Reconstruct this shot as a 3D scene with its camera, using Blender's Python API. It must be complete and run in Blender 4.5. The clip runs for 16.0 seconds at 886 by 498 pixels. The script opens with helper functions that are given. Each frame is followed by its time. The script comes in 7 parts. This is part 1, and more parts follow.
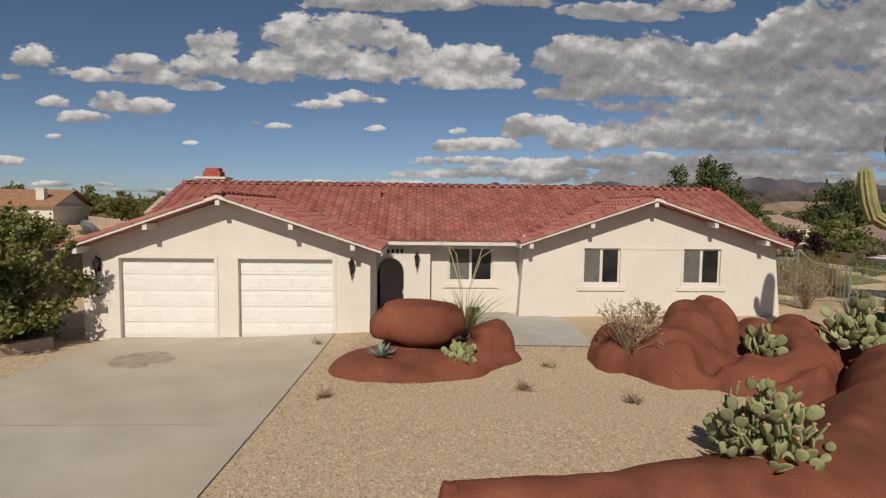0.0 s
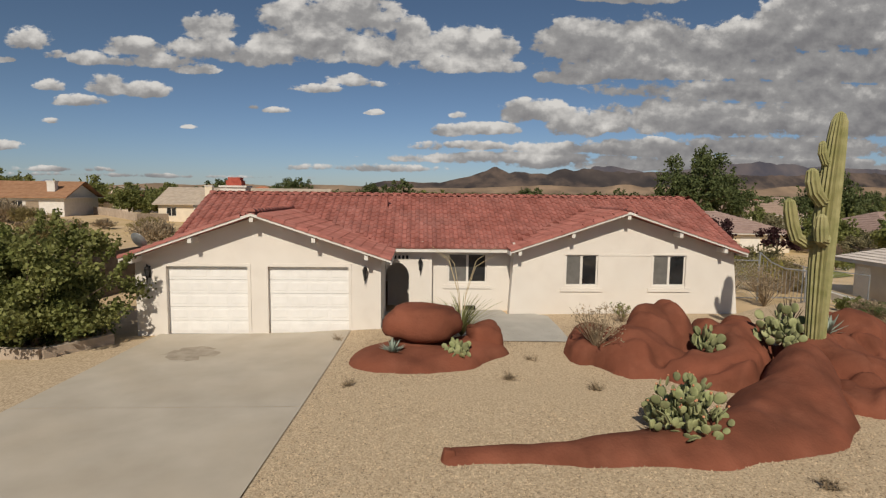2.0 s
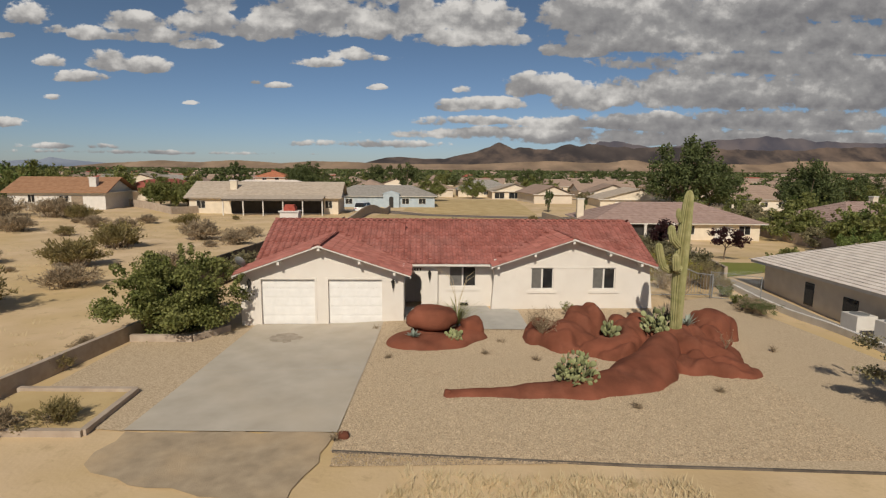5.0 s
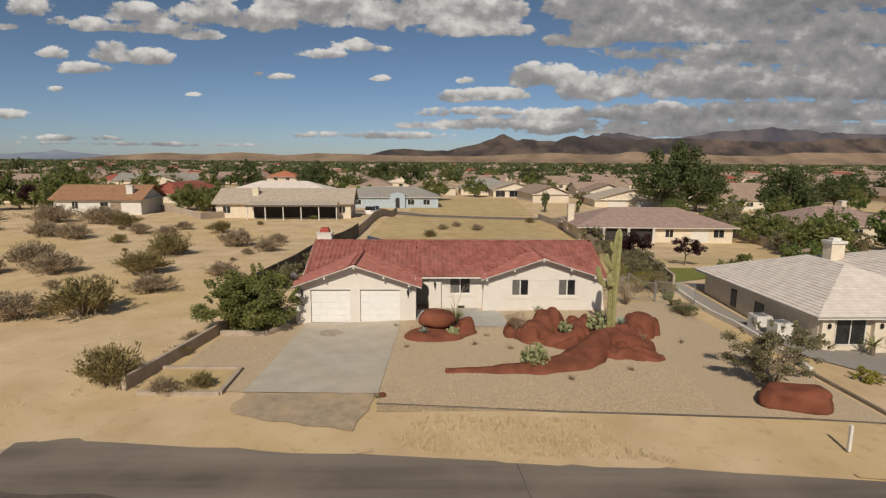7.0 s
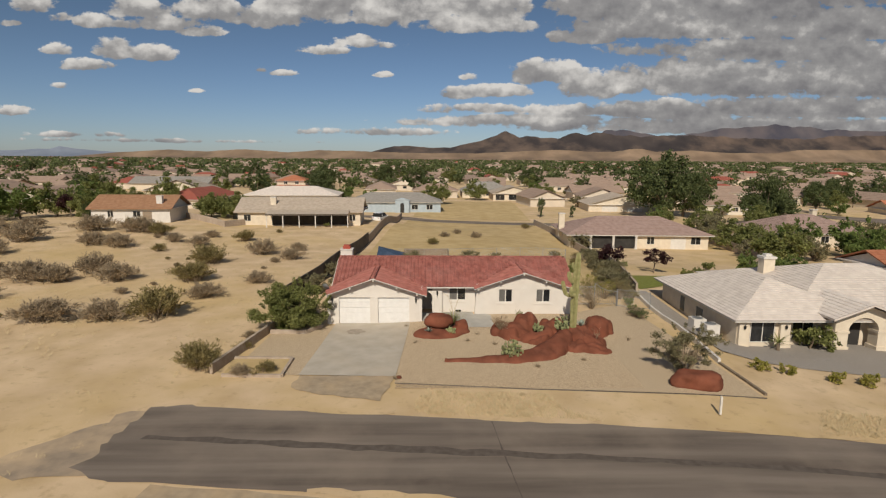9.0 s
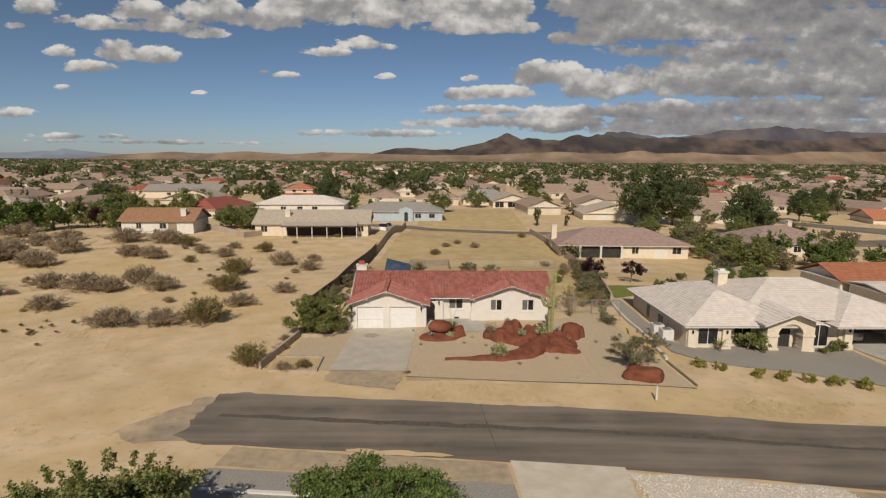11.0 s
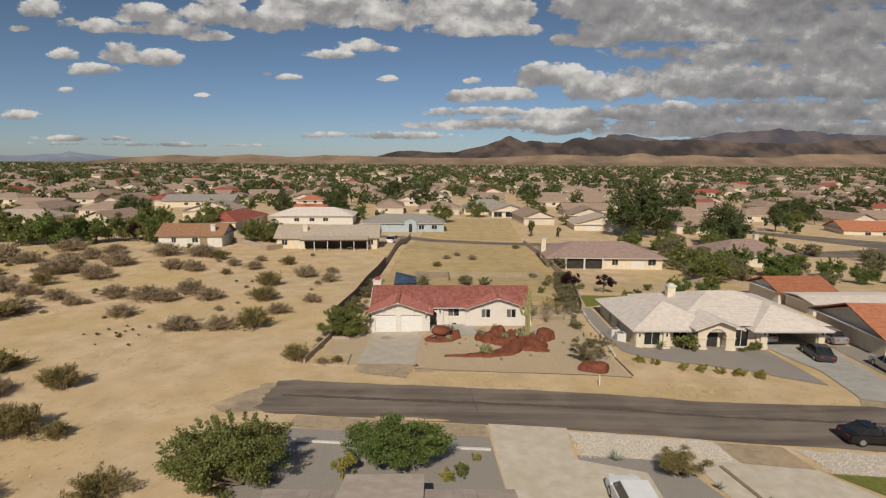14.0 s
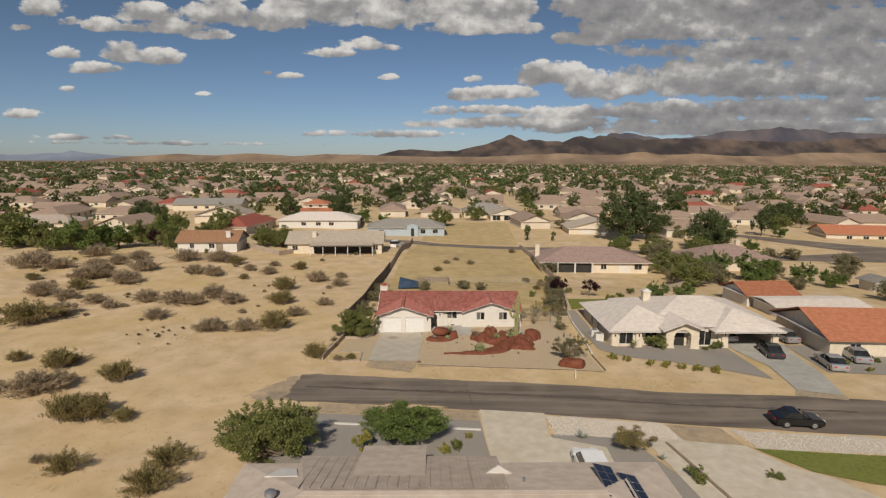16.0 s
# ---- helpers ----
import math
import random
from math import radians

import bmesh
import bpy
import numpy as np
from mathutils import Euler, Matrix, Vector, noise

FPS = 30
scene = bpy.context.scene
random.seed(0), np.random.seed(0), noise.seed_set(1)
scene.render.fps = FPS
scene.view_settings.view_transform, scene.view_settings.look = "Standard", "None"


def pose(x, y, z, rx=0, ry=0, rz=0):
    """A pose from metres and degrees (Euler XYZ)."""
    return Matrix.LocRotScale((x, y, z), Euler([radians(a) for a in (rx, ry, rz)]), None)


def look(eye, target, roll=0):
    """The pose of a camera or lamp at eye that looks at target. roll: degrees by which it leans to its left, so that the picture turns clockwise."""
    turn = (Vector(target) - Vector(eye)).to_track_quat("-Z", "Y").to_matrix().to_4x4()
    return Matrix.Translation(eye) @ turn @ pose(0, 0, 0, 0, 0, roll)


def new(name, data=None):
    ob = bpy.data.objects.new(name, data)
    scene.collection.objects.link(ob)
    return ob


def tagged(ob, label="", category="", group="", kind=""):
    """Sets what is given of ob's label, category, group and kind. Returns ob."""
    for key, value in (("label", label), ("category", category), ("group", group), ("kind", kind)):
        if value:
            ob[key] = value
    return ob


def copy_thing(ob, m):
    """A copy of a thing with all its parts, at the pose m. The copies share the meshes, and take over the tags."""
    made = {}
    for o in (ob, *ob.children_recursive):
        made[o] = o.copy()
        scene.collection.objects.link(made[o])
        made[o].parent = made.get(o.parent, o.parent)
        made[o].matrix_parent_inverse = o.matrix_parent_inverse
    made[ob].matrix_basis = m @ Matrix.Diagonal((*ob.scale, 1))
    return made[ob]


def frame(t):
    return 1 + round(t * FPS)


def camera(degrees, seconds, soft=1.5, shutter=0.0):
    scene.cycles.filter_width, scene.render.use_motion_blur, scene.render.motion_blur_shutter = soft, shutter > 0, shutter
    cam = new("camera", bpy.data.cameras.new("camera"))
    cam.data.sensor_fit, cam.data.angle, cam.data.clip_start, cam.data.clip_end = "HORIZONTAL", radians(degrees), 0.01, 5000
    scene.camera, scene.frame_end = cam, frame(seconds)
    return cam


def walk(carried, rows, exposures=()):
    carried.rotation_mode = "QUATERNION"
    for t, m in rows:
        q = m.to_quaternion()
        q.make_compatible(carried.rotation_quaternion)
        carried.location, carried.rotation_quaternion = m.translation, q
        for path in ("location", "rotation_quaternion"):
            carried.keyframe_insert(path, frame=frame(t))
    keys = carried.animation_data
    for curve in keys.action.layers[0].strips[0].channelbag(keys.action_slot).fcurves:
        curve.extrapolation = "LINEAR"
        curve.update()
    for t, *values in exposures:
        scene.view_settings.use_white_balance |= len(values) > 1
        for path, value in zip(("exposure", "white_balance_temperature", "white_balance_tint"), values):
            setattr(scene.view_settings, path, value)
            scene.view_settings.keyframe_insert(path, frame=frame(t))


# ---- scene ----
cam = camera(78.13, 16.0, soft=1.25)
ROWS = [
    (0.0, 7.600, -14.145, 3.425, -2.561, -4.160, 0.685),
    (0.5, 7.563, -14.617, 3.615, -2.602, -4.496, 0.701),
    (1.0, 7.528, -15.141, 3.849, -2.649, -4.949, 0.710),
    (1.5, 7.495, -15.726, 4.103, -2.671, -5.452, 0.708),
    (2.0, 7.462, -16.413, 4.321, -2.645, -5.745, 0.692),
    (2.5, 7.428, -17.125, 4.546, -2.577, -6.007, 0.665),
    (3.0, 7.390, -17.843, 4.795, -2.498, -6.287, 0.634),
    (3.5, 7.347, -18.730, 5.130, -2.446, -6.692, 0.604),
    (4.0, 7.299, -20.333, 5.683, -2.409, -7.301, 0.573),
    (6.5, 6.981, -30.255, 9.087, -1.903, -8.961, 0.415),
    (7.0, 6.931, -32.320, 9.785, -1.860, -9.125, 0.409),
    (7.5, 6.891, -34.408, 10.504, -1.814, -9.313, 0.414),
    (8.0, 6.857, -36.517, 11.240, -1.752, -9.446, 0.425),
    (8.5, 6.827, -38.664, 11.978, -1.675, -9.515, 0.439),
    (9.0, 6.798, -40.680, 12.662, -1.595, -9.472, 0.450),
    (11.5, 6.647, -50.884, 16.207, -1.321, -9.269, 0.408),
    (12.0, 6.630, -53.077, 16.888, -1.249, -9.193, 0.402),
    (12.5, 6.618, -55.223, 17.595, -1.185, -9.143, 0.398),
    (13.0, 6.610, -57.354, 18.328, -1.148, -9.141, 0.392),
    (13.5, 6.604, -59.460, 19.040, -1.131, -9.139, 0.385),
    (14.0, 6.602, -61.294, 19.691, -1.130, -9.110, 0.376),
    (14.5, 6.603, -63.320, 20.409, -1.136, -9.133, 0.368),
    (15.0, 6.610, -65.338, 21.173, -1.128, -9.215, 0.360),
    (15.5, 6.626, -67.310, 21.870, -1.086, -9.242, 0.348),
    (16.0, 6.656, -69.376, 22.572, -1.006, -9.276, 0.327),
]


def aim(x, y, z, yaw, pitch, roll):
    a, b = radians(yaw), radians(pitch)
    eye = Vector((x, y, z))
    return look(eye, eye + Vector((-math.sin(a) * math.cos(b), math.cos(a) * math.cos(b), math.sin(b))), roll)


walk(cam, [(t, aim(*r)) for t, *r in ROWS])
scene.view_settings.exposure = 0.0

# ---- sky and sun ----
SUN_EL, SUN_AZ = 39.0, 190.0   # the sun stands behind the camera, a little to its left
sun_dir = Vector((math.sin(radians(SUN_AZ)) * math.cos(radians(SUN_EL)), math.cos(radians(SUN_AZ)) * math.cos(radians(SUN_EL)), math.sin(radians(SUN_EL))))
sun = new("sun", bpy.data.lights.new("sun", "SUN"))
sun.data.energy, sun.data.angle, sun.data.color = 3.9, radians(0.53), (1.0, 0.91, 0.77)
sun.matrix_world = look(sun_dir * 100, (0, 0, 0))

world = bpy.data.worlds.new("sky")
scene.world = world
world.use_nodes = True
wn, wl = world.node_tree.nodes, world.node_tree.links
wn.clear()


def wmath(op, a, b=None, c=None, clamp=False):
    n = wn.new("ShaderNodeMath")
    n.operation, n.use_clamp = op, clamp
    for i, v in enumerate((a, b, c)):
        if v is None:
            continue
        if isinstance(v, (int, float)):
            n.inputs[i].default_value = v
        else:
            wl.new(v, n.inputs[i])
    return n.outputs[0]


def wstep(v, lo, hi):
    n = wn.new("ShaderNodeMapRange")
    n.interpolation_type = "SMOOTHSTEP"
    wl.new(v, n.inputs[0])
    n.inputs[1].default_value, n.inputs[2].default_value = lo, hi
    return n.outputs[0]


def wnoise(vec, scale, detail, rough=0.55):
    n = wn.new("ShaderNodeTexNoise")
    n.inputs["Scale"].default_value, n.inputs["Detail"].default_value, n.inputs["Roughness"].default_value = scale, detail, rough
    wl.new(vec, n.inputs["Vector"])
    return n.outputs[0]


sky = wn.new("ShaderNodeTexSky")
sky.sky_type, sky.sun_disc = "NISHITA", False
sky.sun_elevation, sky.sun_rotation = radians(SUN_EL), radians(SUN_AZ)
sky.altitude, sky.air_density, sky.dust_density, sky.ozone_density = 900, 1.0, 0.6, 2.0
coord = wn.new("ShaderNodeTexCoord")
sep = wn.new("ShaderNodeSeparateXYZ")
wl.new(coord.outputs["Generated"], sep.inputs[0])
ahead = wmath("MAXIMUM", wmath("ABSOLUTE", sep.outputs[1]), 0.05)
su, sv = wmath("DIVIDE", sep.outputs[0], ahead), wmath("DIVIDE", sep.outputs[2], ahead)


def skyvec(du, dv, stretch):
    n = wn.new("ShaderNodeCombineXYZ")
    wl.new(wmath("ADD", su, du), n.inputs[0])
    wl.new(wmath("MULTIPLY_ADD", sv, stretch, dv * stretch), n.inputs[1])
    return n.outputs[0]


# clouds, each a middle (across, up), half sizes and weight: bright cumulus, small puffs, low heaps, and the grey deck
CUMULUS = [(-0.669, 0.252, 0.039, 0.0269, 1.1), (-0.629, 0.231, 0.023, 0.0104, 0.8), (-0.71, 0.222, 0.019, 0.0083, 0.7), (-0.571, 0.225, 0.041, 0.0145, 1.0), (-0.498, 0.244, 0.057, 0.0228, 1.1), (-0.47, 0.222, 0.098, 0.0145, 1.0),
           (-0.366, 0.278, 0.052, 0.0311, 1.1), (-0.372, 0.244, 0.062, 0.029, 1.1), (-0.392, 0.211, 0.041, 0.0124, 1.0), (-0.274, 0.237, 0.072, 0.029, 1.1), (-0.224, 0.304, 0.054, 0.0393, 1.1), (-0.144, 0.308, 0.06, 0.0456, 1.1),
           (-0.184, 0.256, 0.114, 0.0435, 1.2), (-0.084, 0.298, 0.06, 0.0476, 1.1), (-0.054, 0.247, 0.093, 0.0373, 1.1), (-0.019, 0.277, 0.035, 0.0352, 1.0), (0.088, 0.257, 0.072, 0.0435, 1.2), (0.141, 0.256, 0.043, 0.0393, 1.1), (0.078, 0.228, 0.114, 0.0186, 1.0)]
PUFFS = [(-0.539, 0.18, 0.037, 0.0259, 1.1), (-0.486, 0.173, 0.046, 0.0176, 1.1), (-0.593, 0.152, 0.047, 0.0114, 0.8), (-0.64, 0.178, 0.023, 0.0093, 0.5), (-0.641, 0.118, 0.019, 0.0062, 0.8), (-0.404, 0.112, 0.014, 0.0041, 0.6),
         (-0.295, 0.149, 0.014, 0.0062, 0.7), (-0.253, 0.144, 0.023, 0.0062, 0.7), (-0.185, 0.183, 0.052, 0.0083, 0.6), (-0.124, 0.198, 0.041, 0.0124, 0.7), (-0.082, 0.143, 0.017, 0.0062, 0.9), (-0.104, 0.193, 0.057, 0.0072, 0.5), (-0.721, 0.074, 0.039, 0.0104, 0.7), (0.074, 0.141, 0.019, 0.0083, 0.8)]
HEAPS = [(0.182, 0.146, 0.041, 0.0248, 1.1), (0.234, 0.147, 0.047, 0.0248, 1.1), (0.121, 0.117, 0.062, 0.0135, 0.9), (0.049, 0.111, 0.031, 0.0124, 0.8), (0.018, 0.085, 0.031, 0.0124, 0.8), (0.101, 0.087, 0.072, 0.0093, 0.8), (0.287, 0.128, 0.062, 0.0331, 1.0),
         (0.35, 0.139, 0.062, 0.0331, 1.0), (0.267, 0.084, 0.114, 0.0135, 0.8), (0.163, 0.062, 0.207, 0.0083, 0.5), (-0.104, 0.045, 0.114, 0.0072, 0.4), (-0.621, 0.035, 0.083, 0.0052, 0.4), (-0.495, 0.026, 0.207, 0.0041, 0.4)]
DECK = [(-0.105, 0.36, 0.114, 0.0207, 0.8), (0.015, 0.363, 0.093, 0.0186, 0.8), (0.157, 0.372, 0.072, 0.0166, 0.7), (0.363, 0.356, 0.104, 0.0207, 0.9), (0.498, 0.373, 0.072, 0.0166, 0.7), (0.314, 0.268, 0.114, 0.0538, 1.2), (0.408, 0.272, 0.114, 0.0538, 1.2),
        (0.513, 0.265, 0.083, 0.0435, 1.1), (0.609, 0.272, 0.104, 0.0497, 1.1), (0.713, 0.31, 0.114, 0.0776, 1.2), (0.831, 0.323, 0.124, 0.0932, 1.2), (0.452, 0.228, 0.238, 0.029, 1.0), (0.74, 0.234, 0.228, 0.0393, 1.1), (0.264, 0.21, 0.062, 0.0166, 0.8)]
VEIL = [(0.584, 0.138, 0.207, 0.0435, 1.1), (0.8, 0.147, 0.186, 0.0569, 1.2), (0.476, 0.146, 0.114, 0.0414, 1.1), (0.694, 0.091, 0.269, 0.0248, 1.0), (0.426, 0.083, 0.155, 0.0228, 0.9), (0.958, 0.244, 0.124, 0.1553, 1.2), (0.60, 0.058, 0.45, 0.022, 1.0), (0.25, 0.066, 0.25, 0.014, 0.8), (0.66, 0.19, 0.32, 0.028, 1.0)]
heap = low = wsum = None
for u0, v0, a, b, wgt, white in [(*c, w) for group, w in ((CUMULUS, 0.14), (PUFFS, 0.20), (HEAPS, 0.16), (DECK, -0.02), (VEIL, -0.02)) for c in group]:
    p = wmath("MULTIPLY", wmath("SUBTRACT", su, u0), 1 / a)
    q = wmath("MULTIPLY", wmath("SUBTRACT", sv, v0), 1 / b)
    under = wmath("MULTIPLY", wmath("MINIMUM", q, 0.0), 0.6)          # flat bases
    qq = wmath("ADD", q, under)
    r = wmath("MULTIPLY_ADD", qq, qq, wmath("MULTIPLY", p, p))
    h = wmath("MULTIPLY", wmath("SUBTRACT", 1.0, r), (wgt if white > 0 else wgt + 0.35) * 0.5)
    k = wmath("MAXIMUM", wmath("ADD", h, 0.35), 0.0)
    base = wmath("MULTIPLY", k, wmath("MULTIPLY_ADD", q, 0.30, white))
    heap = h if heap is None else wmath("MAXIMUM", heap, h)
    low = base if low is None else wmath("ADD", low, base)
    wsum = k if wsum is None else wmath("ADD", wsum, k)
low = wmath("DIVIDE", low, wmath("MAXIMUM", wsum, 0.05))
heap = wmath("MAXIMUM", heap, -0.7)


def billow(vec, scale):
    n = wn.new("ShaderNodeTexVoronoi")
    n.feature = "SMOOTH_F1"
    n.inputs["Scale"].default_value, n.inputs["Detail"].default_value, n.inputs["Roughness"].default_value, n.inputs["Smoothness"].default_value = scale, 2.0, 0.5, 0.35
    wl.new(vec, n.inputs["Vector"])
    return wmath("SUBTRACT", 0.62, n.outputs["Distance"])


n_big = wnoise(skyvec(3.1, 1.7, 1.25), 13.0, 7, 0.55)
n_sun = wnoise(skyvec(3.1 - 0.004, 1.7 + 0.014, 1.25), 13.0, 7, 0.55)
n_low = wnoise(skyvec(5.3, 2.2, 1.9), 7.0, 4, 0.55)
n_far = wnoise(skyvec(7.7, 0.3, 2.5), 3.0, 5, 0.55)
warp = wn.new("ShaderNodeTexNoise")
warp.inputs["Scale"].default_value = 9.0
wl.new(skyvec(1.3, 4.1, 1.3), warp.inputs["Vector"])
bent = wn.new("ShaderNodeMixRGB")
bent.blend_type = "ADD"
bent.inputs[0].default_value = 0.06
wl.new(skyvec(0.0, 0.0, 1.35), bent.inputs[1])
wl.new(warp.outputs["Color"], bent.inputs[2])
puffy = billow(bent.outputs[0], 17.0)
n_fine = wnoise(skyvec(2.2, 6.1, 1.6), 42.0, 5, 0.6)
rag = wmath("MULTIPLY_ADD", wmath("SUBTRACT", n_big, 0.5), 1.35, wmath("MULTIPLY", wmath("SUBTRACT", n_fine, 0.5), 1.2))
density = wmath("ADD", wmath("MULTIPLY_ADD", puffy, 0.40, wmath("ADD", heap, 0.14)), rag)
# away from the view the sky is broken cloud of the same kind
wide = wmath("MULTIPLY", wstep(sv, 0.32, 0.50), wmath("SUBTRACT", wmath("MULTIPLY", n_far, 2.4), 1.25))
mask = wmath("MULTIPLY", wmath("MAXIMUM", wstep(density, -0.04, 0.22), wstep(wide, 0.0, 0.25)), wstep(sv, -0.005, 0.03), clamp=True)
lit = wmath("ADD", wmath("MULTIPLY", wmath("SUBTRACT", n_big, n_sun), 1.9), wmath("ADD", low, 0.50))
lit = wmath("ADD", lit, wmath("MULTIPLY_ADD", wmath("SUBTRACT", n_fine, 0.5), 0.35, wmath("MULTIPLY", puffy, 0.30)))
lit = wmath("SUBTRACT", lit, wmath("MULTIPLY", wstep(su, 0.35, 0.75), 0.10))
lit = wmath("ADD", lit, wmath("MULTIPLY", wmath("SUBTRACT", n_low, 0.5), 0.75), clamp=True)
ramp = wn.new("ShaderNodeValToRGB")
wl.new(lit, ramp.inputs[0])
ramp.color_ramp.elements[0].position, ramp.color_ramp.elements[0].color = 0.05, (0.195, 0.19, 0.195, 1)
ramp.color_ramp.elements[1].position, ramp.color_ramp.elements[1].color = 0.95, (0.65, 0.625, 0.59, 1)
e = ramp.color_ramp.elements.new(0.5)
e.color = (0.30, 0.292, 0.288, 1)
tint = wn.new("ShaderNodeMix")
tint.data_type, tint.blend_type = "RGBA", "MULTIPLY"
tint.inputs[0].default_value = 1.0
wl.new(sky.outputs[0], tint.inputs[6])
grade = wn.new("ShaderNodeValToRGB")
wl.new(wstep(sv, 0.0, 0.30), grade.inputs[0])
grade.color_ramp.elements[0].color, grade.color_ramp.elements[1].color = (0.0450, 0.0505, 0.063, 1), (0.0425, 0.0448, 0.0470, 1)
wl.new(grade.outputs[0], tint.inputs[7])
blend = wn.new("ShaderNodeMix")
blend.data_type = "RGBA"
wl.new(mask, blend.inputs[0])
wl.new(tint.outputs[2], blend.inputs[6])
wl.new(ramp.outputs[0], blend.inputs[7])
bg = wn.new("ShaderNodeBackground")
wl.new(blend.outputs[2], bg.inputs[0])
bg.inputs[1].default_value = 1.0
wl.new(bg.outputs[0], wn.new("ShaderNodeOutputWorld").inputs[0])

# ---- materials ----


def mat(name, a, b, scale=3.0, rough=0.85, bump=0.2, fine=60.0, metal=0.0, spread=0.0, detail=5, stain=0.0, stain_scale=0.35, spec=0.3, stain_col=None, var=None, island=False, stretch=None, fleck=None):
    """Two-scale procedural surface between colours a and b; spread varies it from piece to piece."""
    m = bpy.data.materials.new(name)
    m.use_nodes = True
    nt = m.node_tree
    n, l = nt.nodes, nt.links
    bs = n["Principled BSDF"]
    tc = n.new("ShaderNodeTexCoord")
    geo = n.new("ShaderNodeNewGeometry")
    no = n.new("ShaderNodeTexNoise")
    no.inputs["Scale"].default_value, no.inputs["Detail"].default_value = scale, detail
    if stretch:
        mp = n.new("ShaderNodeMapping")
        mp.inputs["Scale"].default_value = stretch
        mp.inputs["Rotation"].default_value = (0, 0, radians(6.5))
        l.new(geo.outputs["Position"], mp.inputs["Vector"])
        l.new(mp.outputs[0], no.inputs["Vector"])
    else:
        l.new(geo.outputs["Position"], no.inputs["Vector"])
    cr = n.new("ShaderNodeValToRGB")
    cr.color_ramp.elements[0].position, cr.color_ramp.elements[1].position = 0.32, 0.68
    cr.color_ramp.elements[0].color, cr.color_ramp.elements[1].color = (*a, 1), (*b, 1)
    l.new(no.outputs[0], cr.inputs[0])
    col = cr.outputs[0]
    if var:
        oi = n.new("ShaderNodeObjectInfo")
        vr = n.new("ShaderNodeValToRGB")
        vr.color_ramp.interpolation = "CONSTANT"
        for i, c in enumerate(var):
            el = vr.color_ramp.elements[i] if i < 2 else vr.color_ramp.elements.new(0)
            el.position, el.color = i / len(var), (*c, 1)
        l.new(geo.outputs["Random Per Island"] if island else oi.outputs["Random"], vr.inputs[0])
        mx = n.new("ShaderNodeMix")
        mx.data_type, mx.blend_type = "RGBA", "MULTIPLY"
        mx.inputs[0].default_value = 1.0
        l.new(vr.outputs[0], mx.inputs[6])
        l.new(col, mx.inputs[7])
        col = mx.outputs[2]
    if stain:
        n2 = n.new("ShaderNodeTexNoise")
        n2.inputs["Scale"].default_value, n2.inputs["Detail"].default_value, n2.inputs["Roughness"].default_value = stain_scale, 6, 0.6
        l.new(geo.outputs["Position"], n2.inputs["Vector"])
        mr = n.new("ShaderNodeMapRange")
        mr.inputs[1].default_value, mr.inputs[2].default_value, mr.inputs[4].default_value = 0.45, 0.72, stain
        l.new(n2.outputs[0], mr.inputs[0])
        mx = n.new("ShaderNodeMix")
        mx.data_type = "RGBA"
        l.new(mr.outputs[0], mx.inputs[0])
        l.new(col, mx.inputs[6])
        mx.inputs[7].default_value = (*(stain_col or [v * 0.5 for v in a]), 1)
        col = mx.outputs[2]
    if spread:
        oi = n.new("ShaderNodeObjectInfo")
        ad = n.new("ShaderNodeMath")
        ad.operation = "ADD"
        l.new(oi.outputs["Random"], ad.inputs[0])
        l.new(geo.outputs["Random Per Island"], ad.inputs[1])
        fr = n.new("ShaderNodeMath")
        fr.operation = "FRACT"
        l.new(ad.outputs[0], fr.inputs[0])
        mr = n.new("ShaderNodeMapRange")
        mr.inputs[3].default_value, mr.inputs[4].default_value = 1 - spread, 1 + spread
        l.new(fr.outputs[0], mr.inputs[0])
        hs = n.new("ShaderNodeHueSaturation")
        l.new(mr.outputs[0], hs.inputs["Value"])
        l.new(col, hs.inputs["Color"])
        col = hs.outputs[0]
    if fleck:
        amount, size, tone = fleck
        for k, (lo, hi, sc) in enumerate(((0.56, 0.70, size), (0.60, 0.72, size * 0.22))):
            n3 = n.new("ShaderNodeTexNoise")
            n3.inputs["Scale"].default_value, n3.inputs["Detail"].default_value, n3.inputs["Roughness"].default_value = sc, 8, 0.68
            l.new(geo.outputs["Position"], n3.inputs["Vector"])
            mr = n.new("ShaderNodeMapRange")
            mr.inputs[1].default_value, mr.inputs[2].default_value, mr.inputs[4].default_value = lo, hi, amount
            l.new(n3.outputs[0], mr.inputs[0])
            mx = n.new("ShaderNodeMix")
            mx.data_type = "RGBA"
            l.new(mr.outputs[0], mx.inputs[0])
            l.new(col, mx.inputs[6])
            mx.inputs[7].default_value = (*tone, 1)
            col = mx.outputs[2]
    l.new(col, bs.inputs["Base Color"])
    bs.inputs["Roughness"].default_value, bs.inputs["Metallic"].default_value = rough, metal
    bs.inputs["Specular IOR Level"].default_value = spec
    if bump:
        nf = n.new("ShaderNodeTexNoise")
        nf.inputs["Scale"].default_value, nf.inputs["Detail"].default_value = fine, 4
        l.new(geo.outputs["Position"], nf.inputs["Vector"])
        bp = n.new("ShaderNodeBump")
        bp.inputs["Strength"].default_value, bp.inputs["Distance"].default_value = bump, 0.02
        l.new(nf.outputs[0], bp.inputs["Height"])
        l.new(bp.outputs[0], bs.inputs["Normal"])
    return m


